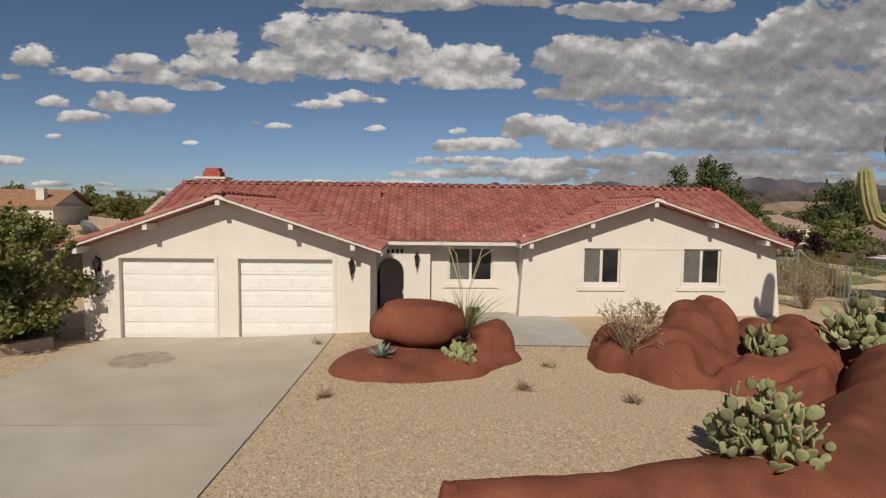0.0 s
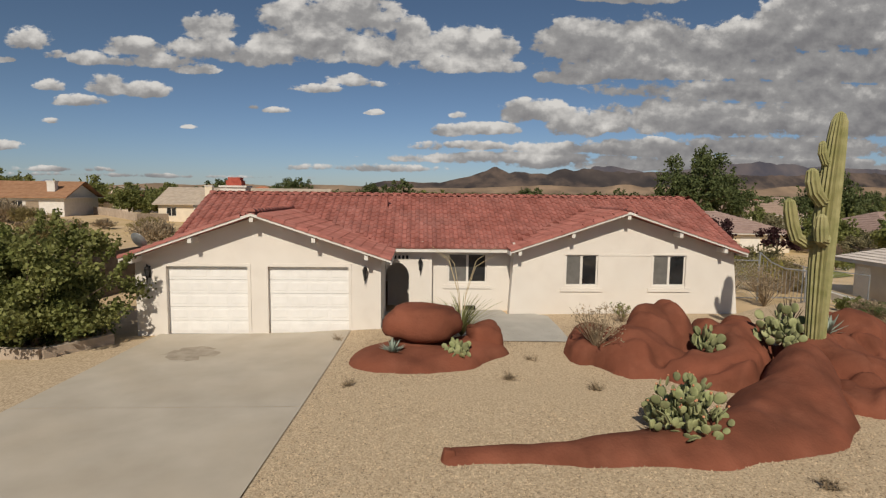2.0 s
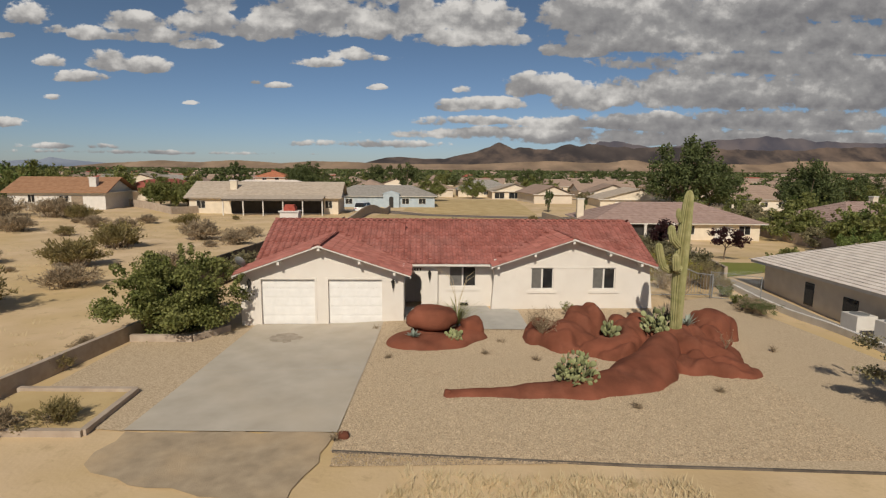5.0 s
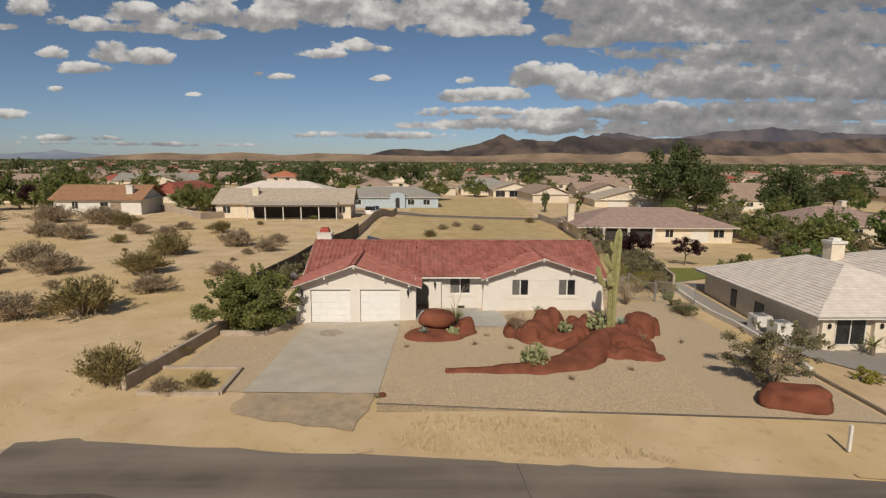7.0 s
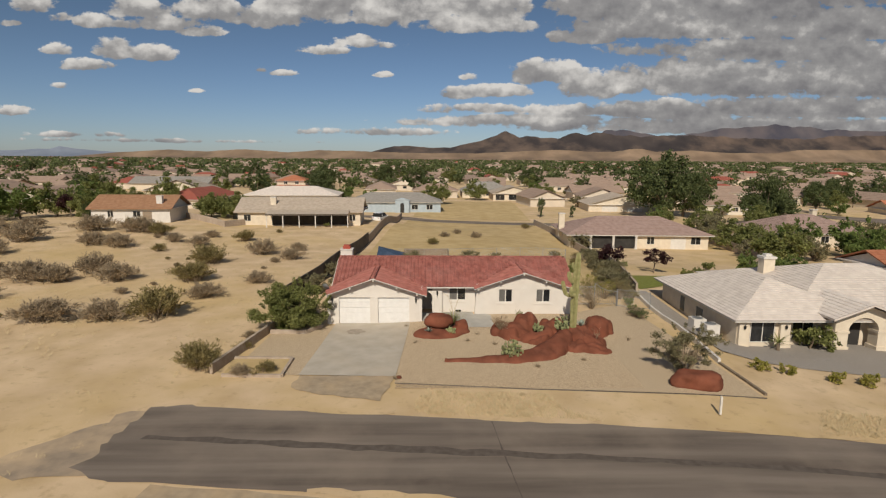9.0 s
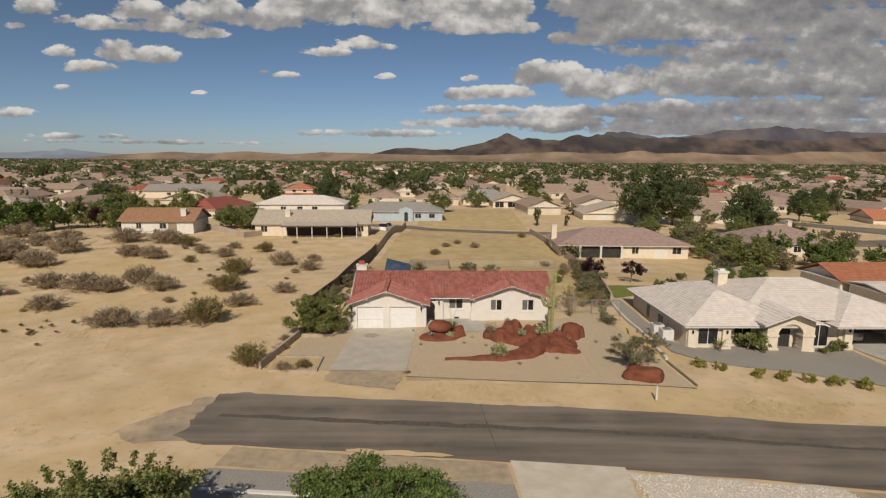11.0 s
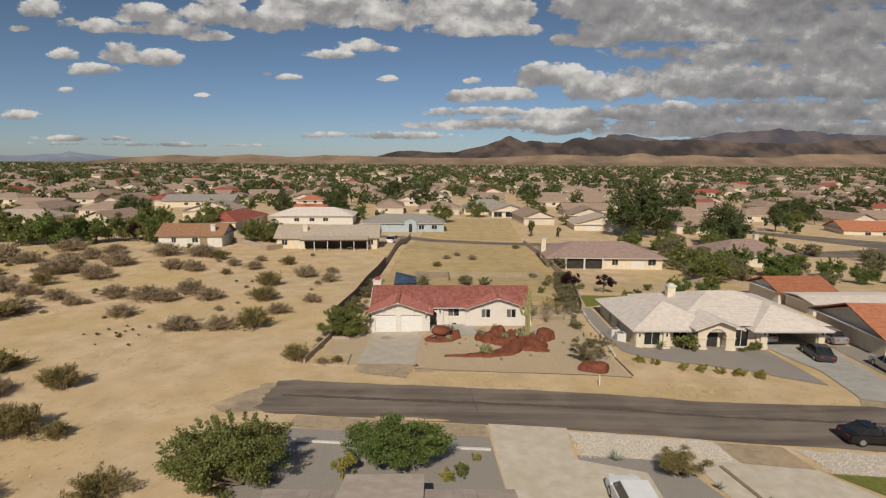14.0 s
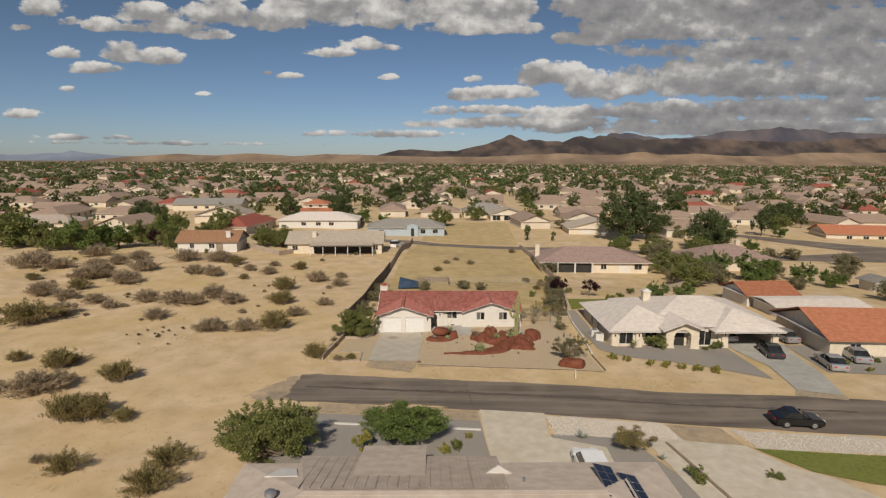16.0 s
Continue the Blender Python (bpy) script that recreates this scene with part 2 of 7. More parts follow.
def leafy(name, a, b, spread=0.35):
    m = mat(name, a, b, scale=1.2, rough=0.6, bump=0, spread=spread, spec=0.25)
    n, l = m.node_tree.nodes, m.node_tree.links
    bs = n["Principled BSDF"]
    tr = n.new("ShaderNodeBsdfTranslucent")
    l.new(bs.inputs["Base Color"].links[0].from_socket, tr.inputs[0])
    mx = n.new("ShaderNodeMixShader")
    mx.inputs[0].default_value = 0.36
    l.new(bs.outputs[0], mx.inputs[1])
    l.new(tr.outputs[0], mx.inputs[2])
    l.new(mx.outputs[0], n["Material Output"].inputs[0])
    return m


M_SAND = mat("desert_sand", (0.49, 0.355, 0.205), (0.65, 0.49, 0.315), 0.32, 0.95, 0.6, 9, stain=0.75, stain_scale=0.06, stain_col=(0.53, 0.38, 0.155), detail=12, fleck=(0.5, 1.5, (0.31, 0.22, 0.115)))
M_TAR = mat("road_tar", (0.085, 0.068, 0.056), (0.125, 0.102, 0.084), 3, 0.9, 0.2, 60)
M_DUSTY = mat("dusty_asphalt", (0.25, 0.20, 0.15), (0.36, 0.28, 0.20), 1.4, 0.95, 0.5, 40, stain=0.95, stain_scale=0.30, stain_col=(0.53, 0.395, 0.25), detail=9)
M_GRAVEL = mat("beige_gravel", (0.33, 0.245, 0.155), (0.60, 0.475, 0.325), 24, 0.95, 0.35, 40, stain=0.3, stain_scale=0.5, stain_col=(0.47, 0.37, 0.245), detail=4)
M_PEBBLE = mat("pebbles", (0.31, 0.235, 0.155), (0.42, 0.325, 0.22), 5, 0.9, 0, spread=0.42)
M_GREYGRAVEL = mat("grey_gravel", (0.24, 0.215, 0.19), (0.36, 0.325, 0.285), 14, 0.95, 0.8, 40, stain=0.4, stain_scale=0.3, stain_col=(0.30, 0.25, 0.2))
M_COBBLE = mat("pale_river_rock", (0.46, 0.395, 0.32), (0.60, 0.535, 0.455), 9, 0.9, 0.4, 40, spread=0.16)
M_CONC = mat("driveway_concrete", (0.40, 0.352, 0.285), (0.485, 0.435, 0.36), 0.9, 0.85, 0.12, 70, stain=0.45, stain_scale=0.28, stain_col=(0.49, 0.41, 0.305), detail=9)
M_PALECONC = mat("pale_stained_concrete", (0.50, 0.435, 0.34), (0.62, 0.55, 0.45), 1.2, 0.85, 0.12, 70, stain=0.5, stain_scale=0.35, stain_col=(0.47, 0.385, 0.275), detail=9)
M_OIL = mat("oil_stained_concrete", (0.285, 0.24, 0.185), (0.40, 0.345, 0.275), 4, 0.85, 0.1, 60, detail=8)
M_CONC2 = mat("grey_walk_concrete", (0.38, 0.36, 0.32), (0.46, 0.435, 0.39), 1.4, 0.85, 0.12, 70, stain=0.3, stain_scale=0.4)
M_APRON = mat("old_asphalt_apron", (0.30, 0.235, 0.16), (0.42, 0.33, 0.225), 2.2, 0.95, 0.5, 40, stain=0.85, stain_scale=0.5, stain_col=(0.49, 0.36, 0.22), detail=8)
M_ROAD = mat("worn_asphalt", (0.105, 0.083, 0.067), (0.235, 0.194, 0.158), 1.0, 0.92, 0.5, 60, stain=0.5, stain_scale=0.22, stain_col=(0.29, 0.232, 0.18), detail=9, stretch=(0.06, 0.8, 1))
M_STUCCO = mat("white_stucco", (0.645, 0.592, 0.53), (0.71, 0.66, 0.595), 1.6, 0.9, 0.35, 55, stain=0.12, stain_scale=0.8)
M_WHITE = mat("white_paint", (0.60, 0.565, 0.515), (0.67, 0.635, 0.585), 2.5, 0.6, 0.05, 40)
M_DOORWHITE = mat("garage_door_white", (0.70, 0.68, 0.65), (0.76, 0.74, 0.71), 3, 0.5, 0.03, 40)
M_TILE = mat("red_clay_tile", (0.265, 0.090, 0.070), (0.360, 0.138, 0.112), 2.0, 0.88, 0.25, 50, spread=0.14, stain=0.35, stain_scale=0.7, stain_col=(0.41, 0.205, 0.175))
M_REDBRICK = mat("red_brick", (0.30, 0.06, 0.04), (0.40, 0.10, 0.07), 5, 0.9, 0.4, 30, spread=0.2)
M_REDROCK = mat("red_cement_rock", (0.115, 0.042, 0.025), (0.215, 0.072, 0.042), 0.9, 0.95, 0.7, 18, stain=0.4, stain_scale=1.4, stain_col=(0.27, 0.105, 0.066), detail=9, spec=0.15)
M_GLASS = mat("window_glass", (0.015, 0.016, 0.017), (0.03, 0.031, 0.032), 2, 0.06, 0, spec=0.6)
M_SCREEN = mat("insect_screen", (0.11, 0.105, 0.095), (0.15, 0.14, 0.13), 4, 0.8, 0.2, 200)
M_DARK = mat("dark_interior_and_shade", (0.03, 0.028, 0.026), (0.05, 0.046, 0.042), 1, 0.9, 0)
M_IRON = mat("black_iron", (0.02, 0.02, 0.02), (0.045, 0.042, 0.04), 8, 0.5, 0.1, 60, metal=0.6)
M_GALV = mat("galvanised_steel", (0.30, 0.31, 0.32), (0.42, 0.43, 0.43), 6, 0.5, 0.1, 60, metal=0.7)
M_BLOCK = mat("tan_block_wall", (0.36, 0.285, 0.22), (0.46, 0.375, 0.295), 2.5, 0.95, 0.5, 35, stain=0.3)
M_DARKFENCE = mat("weathered_fence_board", (0.085, 0.07, 0.058), (0.15, 0.125, 0.10), 3, 0.9, 0.3, 30, spread=0.2)
M_WOOD = mat("grey_timber", (0.20, 0.155, 0.11), (0.30, 0.235, 0.17), 6, 0.85, 0.3, 40, spread=0.15)
M_TRUNK = mat("bark", (0.13, 0.095, 0.065), (0.22, 0.165, 0.115), 9, 0.95, 0.6, 30)
M_TWIG = mat("dry_twigs", (0.20, 0.15, 0.095), (0.30, 0.23, 0.15), 4, 0.95, 0, spread=0.25)
M_LEAF = leafy("green_leaves", (0.135, 0.155, 0.042), (0.265, 0.27, 0.095))
M_LEAF2 = leafy("bright_green_leaves", (0.105, 0.155, 0.038), (0.20, 0.245, 0.072))
M_LEAF3 = leafy("dark_green_leaves", (0.070, 0.092, 0.034), (0.145, 0.17, 0.065))
M_OLIVE = leafy("olive_creosote_leaves", (0.18, 0.15, 0.058), (0.34, 0.275, 0.122))
M_GREYBUSH = leafy("grey_desert_scrub", (0.29, 0.228, 0.148), (0.46, 0.366, 0.248))
M_MESQUITE = leafy("grey_green_mesquite", (0.165, 0.150, 0.078), (0.30, 0.265, 0.150))
M_PURPLE = leafy("dark_purple_leaves", (0.035, 0.014, 0.016), (0.065, 0.025, 0.026))
M_YELLOWGREEN = leafy("yellow_green_leaves", (0.25, 0.235, 0.045), (0.38, 0.34, 0.085))
M_PAD = mat("cactus_pad_green", (0.18, 0.20, 0.085), (0.32, 0.325, 0.165), 5, 0.75, 0.2, 50, spread=0.30)
M_BUD = mat("orange_pink_buds", (0.45, 0.16, 0.08), (0.55, 0.28, 0.16), 9, 0.7, 0)
M_SAGUARO = mat("saguaro_skin", (0.22, 0.215, 0.085), (0.335, 0.31, 0.15), 4, 0.75, 0.3, 60, stain=0.25, stain_scale=1.5, stain_col=(0.36, 0.27, 0.13))
M_AGAVE = mat("blue_agave", (0.22, 0.27, 0.22), (0.33, 0.37, 0.31), 5, 0.6, 0.1, 40, spread=0.2)
M_GRASS = leafy("pampas_blades", (0.21, 0.235, 0.085), (0.37, 0.36, 0.17))
M_STRAW = mat("straw_stalks", (0.42, 0.33, 0.19), (0.52, 0.42, 0.26), 5, 0.9, 0)
M_LAWN = mat("clipped_lawn", (0.13, 0.145, 0.028), (0.19, 0.205, 0.045), 3, 0.95, 0.8, 40, stain=0.3, stain_col=(0.24, 0.21, 0.07), fleck=(0.3, 3.0, (0.10, 0.12, 0.025)))
M_DRYGRASS = mat("dry_grass_lot", (0.43, 0.31, 0.14), (0.54, 0.405, 0.215), 0.4, 0.95, 0.7, 12, stain=0.4, stain_scale=0.15, stain_col=(0.40, 0.30, 0.15), detail=10, fleck=(0.4, 1.3, (0.30, 0.22, 0.11)))
M_PALETILE = mat("pale_concrete_tile", (0.58, 0.51, 0.455), (0.69, 0.62, 0.555), 1.6, 0.9, 0.3, 40, spread=0.10)
M_GREYTILE = mat("taupe_concrete_tile", (0.40, 0.325, 0.265), (0.50, 0.42, 0.352), 1.3, 0.9, 0.35, 40, spread=0.16, stain=0.25, stain_scale=1.0, stain_col=(0.36, 0.29, 0.235))
M_PINKTILE = mat("dusty_pink_tile", (0.27, 0.185, 0.155), (0.35, 0.25, 0.215), 1.5, 0.9, 0.3, 40, spread=0.1)
M_ORANGETILE = mat("orange_clay_tile", (0.36, 0.135, 0.07), (0.46, 0.19, 0.105), 1.8, 0.9, 0.3, 40, spread=0.14)
M_TANSHINGLE = mat("tan_shingle", (0.40, 0.33, 0.26), (0.50, 0.42, 0.34), 1.8, 0.9, 0.3, 40, spread=0.1)
M_BROWNSHINGLE = mat("brown_shingle", (0.29, 0.155, 0.085), (0.38, 0.215, 0.125), 1.8, 0.9, 0.3, 40, spread=0.1)
M_GREYSHINGLE = mat("grey_shingle", (0.25, 0.23, 0.205), (0.34, 0.315, 0.285), 1.8, 0.9, 0.3, 40)
M_CREAM = mat("cream_stucco", (0.62, 0.53, 0.41), (0.70, 0.61, 0.48), 1.6, 0.9, 0.3, 50, stain=0.1)
M_BLUEWALL = mat("pale_blue_stucco", (0.36, 0.42, 0.46), (0.43, 0.49, 0.53), 1.6, 0.9, 0.3, 50)
M_FARWALL = mat("far_stucco", (0.86, 0.86, 0.86), (1, 1, 1), 0.3, 0.9, 0, var=[(0.66, 0.57, 0.46), (0.74, 0.70, 0.64), (0.80, 0.77, 0.72), (0.62, 0.50, 0.40), (0.70, 0.63, 0.53), (0.48, 0.44, 0.40)])
M_FARROOF = mat("far_roofing", (0.85, 0.85, 0.85), (1, 1, 1), 0.5, 0.9, 0, var=[(0.36, 0.26, 0.20), (0.42, 0.16, 0.09), (0.50, 0.43, 0.36), (0.27, 0.25, 0.235), (0.60, 0.54, 0.47), (0.38, 0.20, 0.13), (0.72, 0.69, 0.65), (0.19, 0.18, 0.175), (0.66, 0.62, 0.57), (0.33, 0.10, 0.07), (0.44, 0.40, 0.35)])
M_BLACKPAINT = mat("black_car_paint", (0.008, 0.008, 0.009), (0.012, 0.012, 0.013), 2, 0.15, 0, spec=0.6)
M_SILVER = mat("silver_car_paint", (0.42, 0.43, 0.44), (0.48, 0.49, 0.50), 2, 0.25, 0, metal=0.5)
M_WHITEPAINT = mat("white_car_paint", (0.74, 0.74, 0.73), (0.80, 0.80, 0.79), 2, 0.2, 0)
M_DARKGREYCAR = mat("dark_grey_car_paint", (0.03, 0.032, 0.036), (0.045, 0.047, 0.05), 2, 0.18, 0, spec=0.6)
M_TYRE = mat("tyre_rubber", (0.015, 0.015, 0.015), (0.03, 0.03, 0.03), 8, 0.9, 0.1, 60)
M_RIM = mat("alloy_rim", (0.45, 0.45, 0.46), (0.55, 0.55, 0.56), 8, 0.3, 0, metal=0.8)
M_REDLIGHT = mat("red_lamp_lens", (0.35, 0.02, 0.02), (0.45, 0.03, 0.03), 5, 0.2, 0)
M_SOLAR = mat("solar_cell", (0.012, 0.015, 0.028), (0.02, 0.025, 0.045), 3, 0.12, 0, spec=0.6)
M_TARP = mat("dark_blue_tarp", (0.03, 0.05, 0.085), (0.05, 0.08, 0.13), 2, 0.5, 0.3, 20)
# cloud shadow is mixed in as the dark tone, sunlit ground as tan patches
M_HILL = mat("cloud_shaded_hill", (0.030, 0.026, 0.028), (0.072, 0.058, 0.054), 0.006, 1.0, 0, stain=0.7, stain_scale=0.0030, stain_col=(0.21, 0.145, 0.105), detail=10)
# the two far ranges carry the air's blue haze in their base colour
M_FARHILL = mat("haze_blue_grey_range", (0.050, 0.050, 0.070), (0.105, 0.095, 0.105), 0.004, 1.0, 0, stain=0.5, stain_scale=0.002, stain_col=(0.17, 0.13, 0.12), detail=9)
M_BLUEHILL = mat("haze_blue_peaks", (0.155, 0.185, 0.245), (0.215, 0.245, 0.30), 0.004, 1.0, 0, detail=9)
M_WATER = mat("lake_water", (0.07, 0.13, 0.20), (0.10, 0.17, 0.25), 0.02, 0.15, 0.1, 2)
M_FARTOWN = mat("distant_stucco", (0.86, 0.86, 0.86), (1, 1, 1), 0.3, 0.9, 0, island=True, var=[(0.66, 0.57, 0.46), (0.74, 0.70, 0.64), (0.80, 0.77, 0.72), (0.62, 0.50, 0.40), (0.70, 0.63, 0.53), (0.48, 0.44, 0.40)])
M_FARTOWNROOF = mat("distant_roofing", (0.85, 0.85, 0.85), (1, 1, 1), 0.5, 0.9, 0, island=True, var=[(0.36, 0.26, 0.20), (0.42, 0.16, 0.09), (0.50, 0.43, 0.36), (0.27, 0.25, 0.235), (0.60, 0.54, 0.47), (0.38, 0.20, 0.13), (0.72, 0.69, 0.65), (0.19, 0.18, 0.175), (0.66, 0.62, 0.57), (0.33, 0.10, 0.07), (0.44, 0.40, 0.35)])
M_TANHILL = mat("tan_desert_slope", (0.165, 0.115, 0.078), (0.30, 0.214, 0.145), 0.006, 1.0, 0, stain=0.75, stain_scale=0.0055, stain_col=(0.115, 0.088, 0.068), detail=11)

# ---- building blocks ----
rng = random.Random(7)


class Mesh:
    """Vertices and faces of one mesh, gathered piece by piece."""

    def __init__(self):
        self.v, self.f = [], []

    def add(self, verts, faces):
        k = len(self.v)
        self.v += [tuple(p) for p in verts]
        self.f += [tuple(i + k for i in f) for f in faces]
        return self

    def box(self, x0, x1, y0, y1, z0, z1):
        return self.add([(x, y, z) for z in (z0, z1) for y in (y0, y1) for x in (x0, x1)],
                        [(0, 2, 3, 1), (4, 5, 7, 6), (0, 1, 5, 4), (2, 6, 7, 3), (0, 4, 6, 2), (1, 3, 7, 5)])

    def prism(self, pts, d):
        """A flat outline swept along the vector d."""
        n = len(pts)
        a = [Vector(p) for p in pts]
        return self.add(a + [p + Vector(d) for p in a],
                        [tuple(range(n))[::-1], tuple(range(n, 2 * n))] + [(i, (i + 1) % n, n + (i + 1) % n, n + i) for i in range(n)])

    def tube(self, pts, radii, sides=8, cap=True):
        pts = [Vector(p) for p in pts]
        rings, k = [], len(self.v)
        for i, p in enumerate(pts):
            d = (pts[min(i + 1, len(pts) - 1)] - pts[max(i - 1, 0)]).normalized()
            s = d.cross(Vector((0.13, 0.97, 0.21))).normalized()
            t = d.cross(s)
            r = radii[i] if isinstance(radii, (list, tuple)) else radii
            rings.append([p + (s * math.cos(2 * math.pi * j / sides) + t * math.sin(2 * math.pi * j / sides)) * r for j in range(sides)])
        for ring in rings:
            self.v += [tuple(q) for q in ring]
        for i in range(len(pts) - 1):
            for j in range(sides):
                a, b = k + i * sides + j, k + i * sides + (j + 1) % sides
                self.f.append((a, b, b + sides, a + sides))
        if cap:
            self.f.append(tuple(k + j for j in range(sides))[::-1])
            self.f.append(tuple(k + (len(pts) - 1) * sides + j for j in range(sides)))
        return self

    def lathe(self, prof, at=(0, 0, 0), sides=12, sx=1.0, sy=1.0):
        k = len(self.v)
        for r, z in prof:
            self.v += [(at[0] + r * sx * math.cos(2 * math.pi * j / sides), at[1] + r * sy * math.sin(2 * math.pi * j / sides), at[2] + z) for j in range(sides)]
        for i in range(len(prof) - 1):
            for j in range(sides):
                a, b = k + i * sides + j, k + i * sides + (j + 1) % sides
                self.f.append((a, b, b + sides, a + sides))
        self.f.append(tuple(k + j for j in range(sides))[::-1])
        self.f.append(tuple(k + (len(prof) - 1) * sides + j for j in range(sides)))
        return self


WELDED = {"roof", "arch_wall", "portico", "garage_wall", "wing_wall", "side_wall", "entry_wall", "wall", "sill", "window", "gate_frame"}


def weld(mesh):
    seen, to = {}, []
    for v in mesh.v:
        to.append(seen.setdefault((round(v[0], 3), round(v[1], 3), round(v[2], 3)), len(seen)))
    faces = []
    for f in mesh.f:
        g = tuple(dict.fromkeys(to[i] for i in f))
        if len(g) > 2:
            faces.append(g)
    mesh.v, mesh.f = list(seen), faces


def data(name, mesh, material, smooth=False):
    if name in WELDED:
        weld(mesh)
    me = bpy.data.meshes.new(name)
    me.from_pydata(mesh.v, [], mesh.f)
    me.materials.append(material)
    if smooth:
        me.polygons.foreach_set("use_smooth", [True] * len(me.polygons))
    me.update()
    return me


def part(name, mesh, material, parent=None, label="", smooth=False):
    me = mesh if isinstance(mesh, bpy.types.Mesh) else data(name, mesh, material, smooth)
    ob = new(name, me)
    ob.parent = parent
    if label:
        tagged(ob, label)
    return ob


def thing(name, label, category, at=(0, 0, 0), turn=0.0, group="", kind="", scale=1.0):
    ob = new(name)
    ob.empty_display_size = 0.2
    ob.matrix_basis = pose(*at, 0, 0, turn)
    ob.scale = (scale, scale, scale)
    return tagged(ob, label, category, group, kind)


# ---- terrain ----
HEIGHTS = np.array([
    (0, -5, 0), (10, -6, 0), (20, -6, 0), (14, 1.5, .33), (8, 1.5, .25), (2, -1, 0), (18, 1.5, .33), (10, 10, .2), (-10, -5, 0),
    (-30, -20, 0), (-20, 0, 0), (10, -18, 0), (40, -22, -.3), (0, -35, 0), (20, -35, 0), (-50, -30, .3), (31, 0, -1), (45, 0, -1.1),
    (25, -2, -.1), (35, -10, -.6), (-15, 62, 0), (-47, 62, .8), (40, 50, -2.6), (56, 55, -2.7), (16, 90, -2.6), (0, 108, -2)])
HEIGHTS = np.vstack([HEIGHTS, [(40, 176, -2.5), (-60, 130, -1), (100, 60, -3.2), (100, -10, -1.6), (-100, 20, 1), (8, 45, -.9), (200, 200, -4), (-200, 200, -2), (0, 400, -4)]])


def zg(x, y):
    """The ground's height."""
    w = ((HEIGHTS[:, 0] - x) ** 2 + (HEIGHTS[:, 1] - y) ** 2 + 9) ** -2
    return float((w * HEIGHTS[:, 2]).sum() / w.sum())


def steps(lo, hi, fine_lo, fine_hi, fine):
    out = list(np.arange(fine_lo, fine_hi + 0.01, fine))
    s, v = fine, fine_hi
    while v < hi:
        s *= 1.25
        v += s
        out.append(min(v, hi))
    s, v = fine, fine_lo
    while v > lo:
        s *= 1.25
        v -= s
        out.insert(0, max(v, lo))
    return out


gx, gy = steps(-5200, 5200, -70, 90, 2.0), steps(-1500, 4300, -60, 130, 2.0)
g = Mesh()
for y in gy:
    for x in gx:
        d = max(abs(x), abs(y))
        bumpy = 0.10 * noise.noise((x * 0.23, y * 0.23, 3)) + 0.22 * noise.noise((x * 0.06, y * 0.06, 8))
        wild = min(1.0, max(0.0, (-8 - x) / 6.0)) if y > -45 else 0.0   # the open desert lot
        g.v.append((x, y, zg(x, y) + bumpy * wild - (0.02 if d < 3000 else 0)))
nx = len(gx)
g.f = [(j * nx + i, j * nx + i + 1, (j + 1) * nx + i + 1, (j + 1) * nx + i) for j in range(len(gy) - 1) for i in range(nx - 1)]
tagged(part("ground", g, M_SAND, smooth=True), "pale tan desert sand with yellowish patches", "ground", kind="structure")


def sheet(name, pts, material, label, category, up=0.02, cell=2.0, thick=0.0, kind="structure"):
    """A patch of paving or soil that lies on the terrain."""
    bm = bmesh.new()
    bm.faces.new([bm.verts.new((x, y, 0)) for x, y in pts])
    for axis in (0, 1):
        vals = [p[axis] for p in pts]
        c = math.ceil(min(vals) / cell) * cell
        while c < max(vals):
            at, no = [0, 0, 0], [0, 0, 0]
            at[axis], no[axis] = c, 1
            bmesh.ops.bisect_plane(bm, geom=bm.verts[:] + bm.edges[:] + bm.faces[:], plane_co=at, plane_no=no)
            c += cell
    for v in bm.verts:
        v.co.z = zg(v.co.x, v.co.y) + up
    bmesh.ops.recalc_face_normals(bm, faces=bm.faces[:])
    if sum(f.normal.z for f in bm.faces) < 0:
        bmesh.ops.reverse_faces(bm, faces=bm.faces[:])
    if thick:
        bmesh.ops.solidify(bm, geom=bm.faces[:], thickness=thick)
    me = bpy.data.meshes.new(name)
    bm.to_mesh(me)
    bm.free()
    me.materials.append(material)
    return tagged(new(name, me), label, category, kind=kind)


def wavy(pts, amp, step=1.2, seed=0, closed=True):
    """A polygon whose straight sides are broken into an uneven edge."""
    out, r = [], random.Random(seed)
    for (x0, y0), (x1, y1) in zip(pts, pts[1:] + (pts[:1] if closed else [])):
        n = max(1, int(math.hypot(x1 - x0, y1 - y0) / step))
        for i in range(n):
            s = i / n
            k = amp if i else 0
            out.append((x0 + (x1 - x0) * s + r.uniform(-k, k), y0 + (y1 - y0) * s + r.uniform(-k, k)))
    return out


def road_far(x):
    return -14.65 - 0.105 * x


def road_near(x):
    return -21.25 - 0.128 * x


ROADX = list(range(-7, 131, 3))
road = wavy([(-5.0, -14.15), (-7.3, -14.2), (-7.2, -15.6), (-7.6, -17.0), (-7.3, -18.6), (-7.9, -19.7), (-6.6, -20.5), (-5.2, -20.6)], 0.26, 0.45, 5, False)
road += [(x, road_near(x) + rng.uniform(-.12, .12)) for x in ROADX if x > -5] + [(x, road_far(x) + rng.uniform(-.12, .12)) for x in ROADX[::-1] if x > -5]
sheet("road", road, M_ROAD, "dark worn asphalt street with ragged dead end", "road", 0.025)
sheet("road_end", wavy([(-6.9, -14.6), (-8.6, -15.0), (-9.8, -17.2), (-11.4, -19.4), (-9.5, -20.6), (-6.9, -20.3)], 0.45, 0.6, 8), M_DUSTY, "worn dusty asphalt crumbling into sand", "road", 0.018)
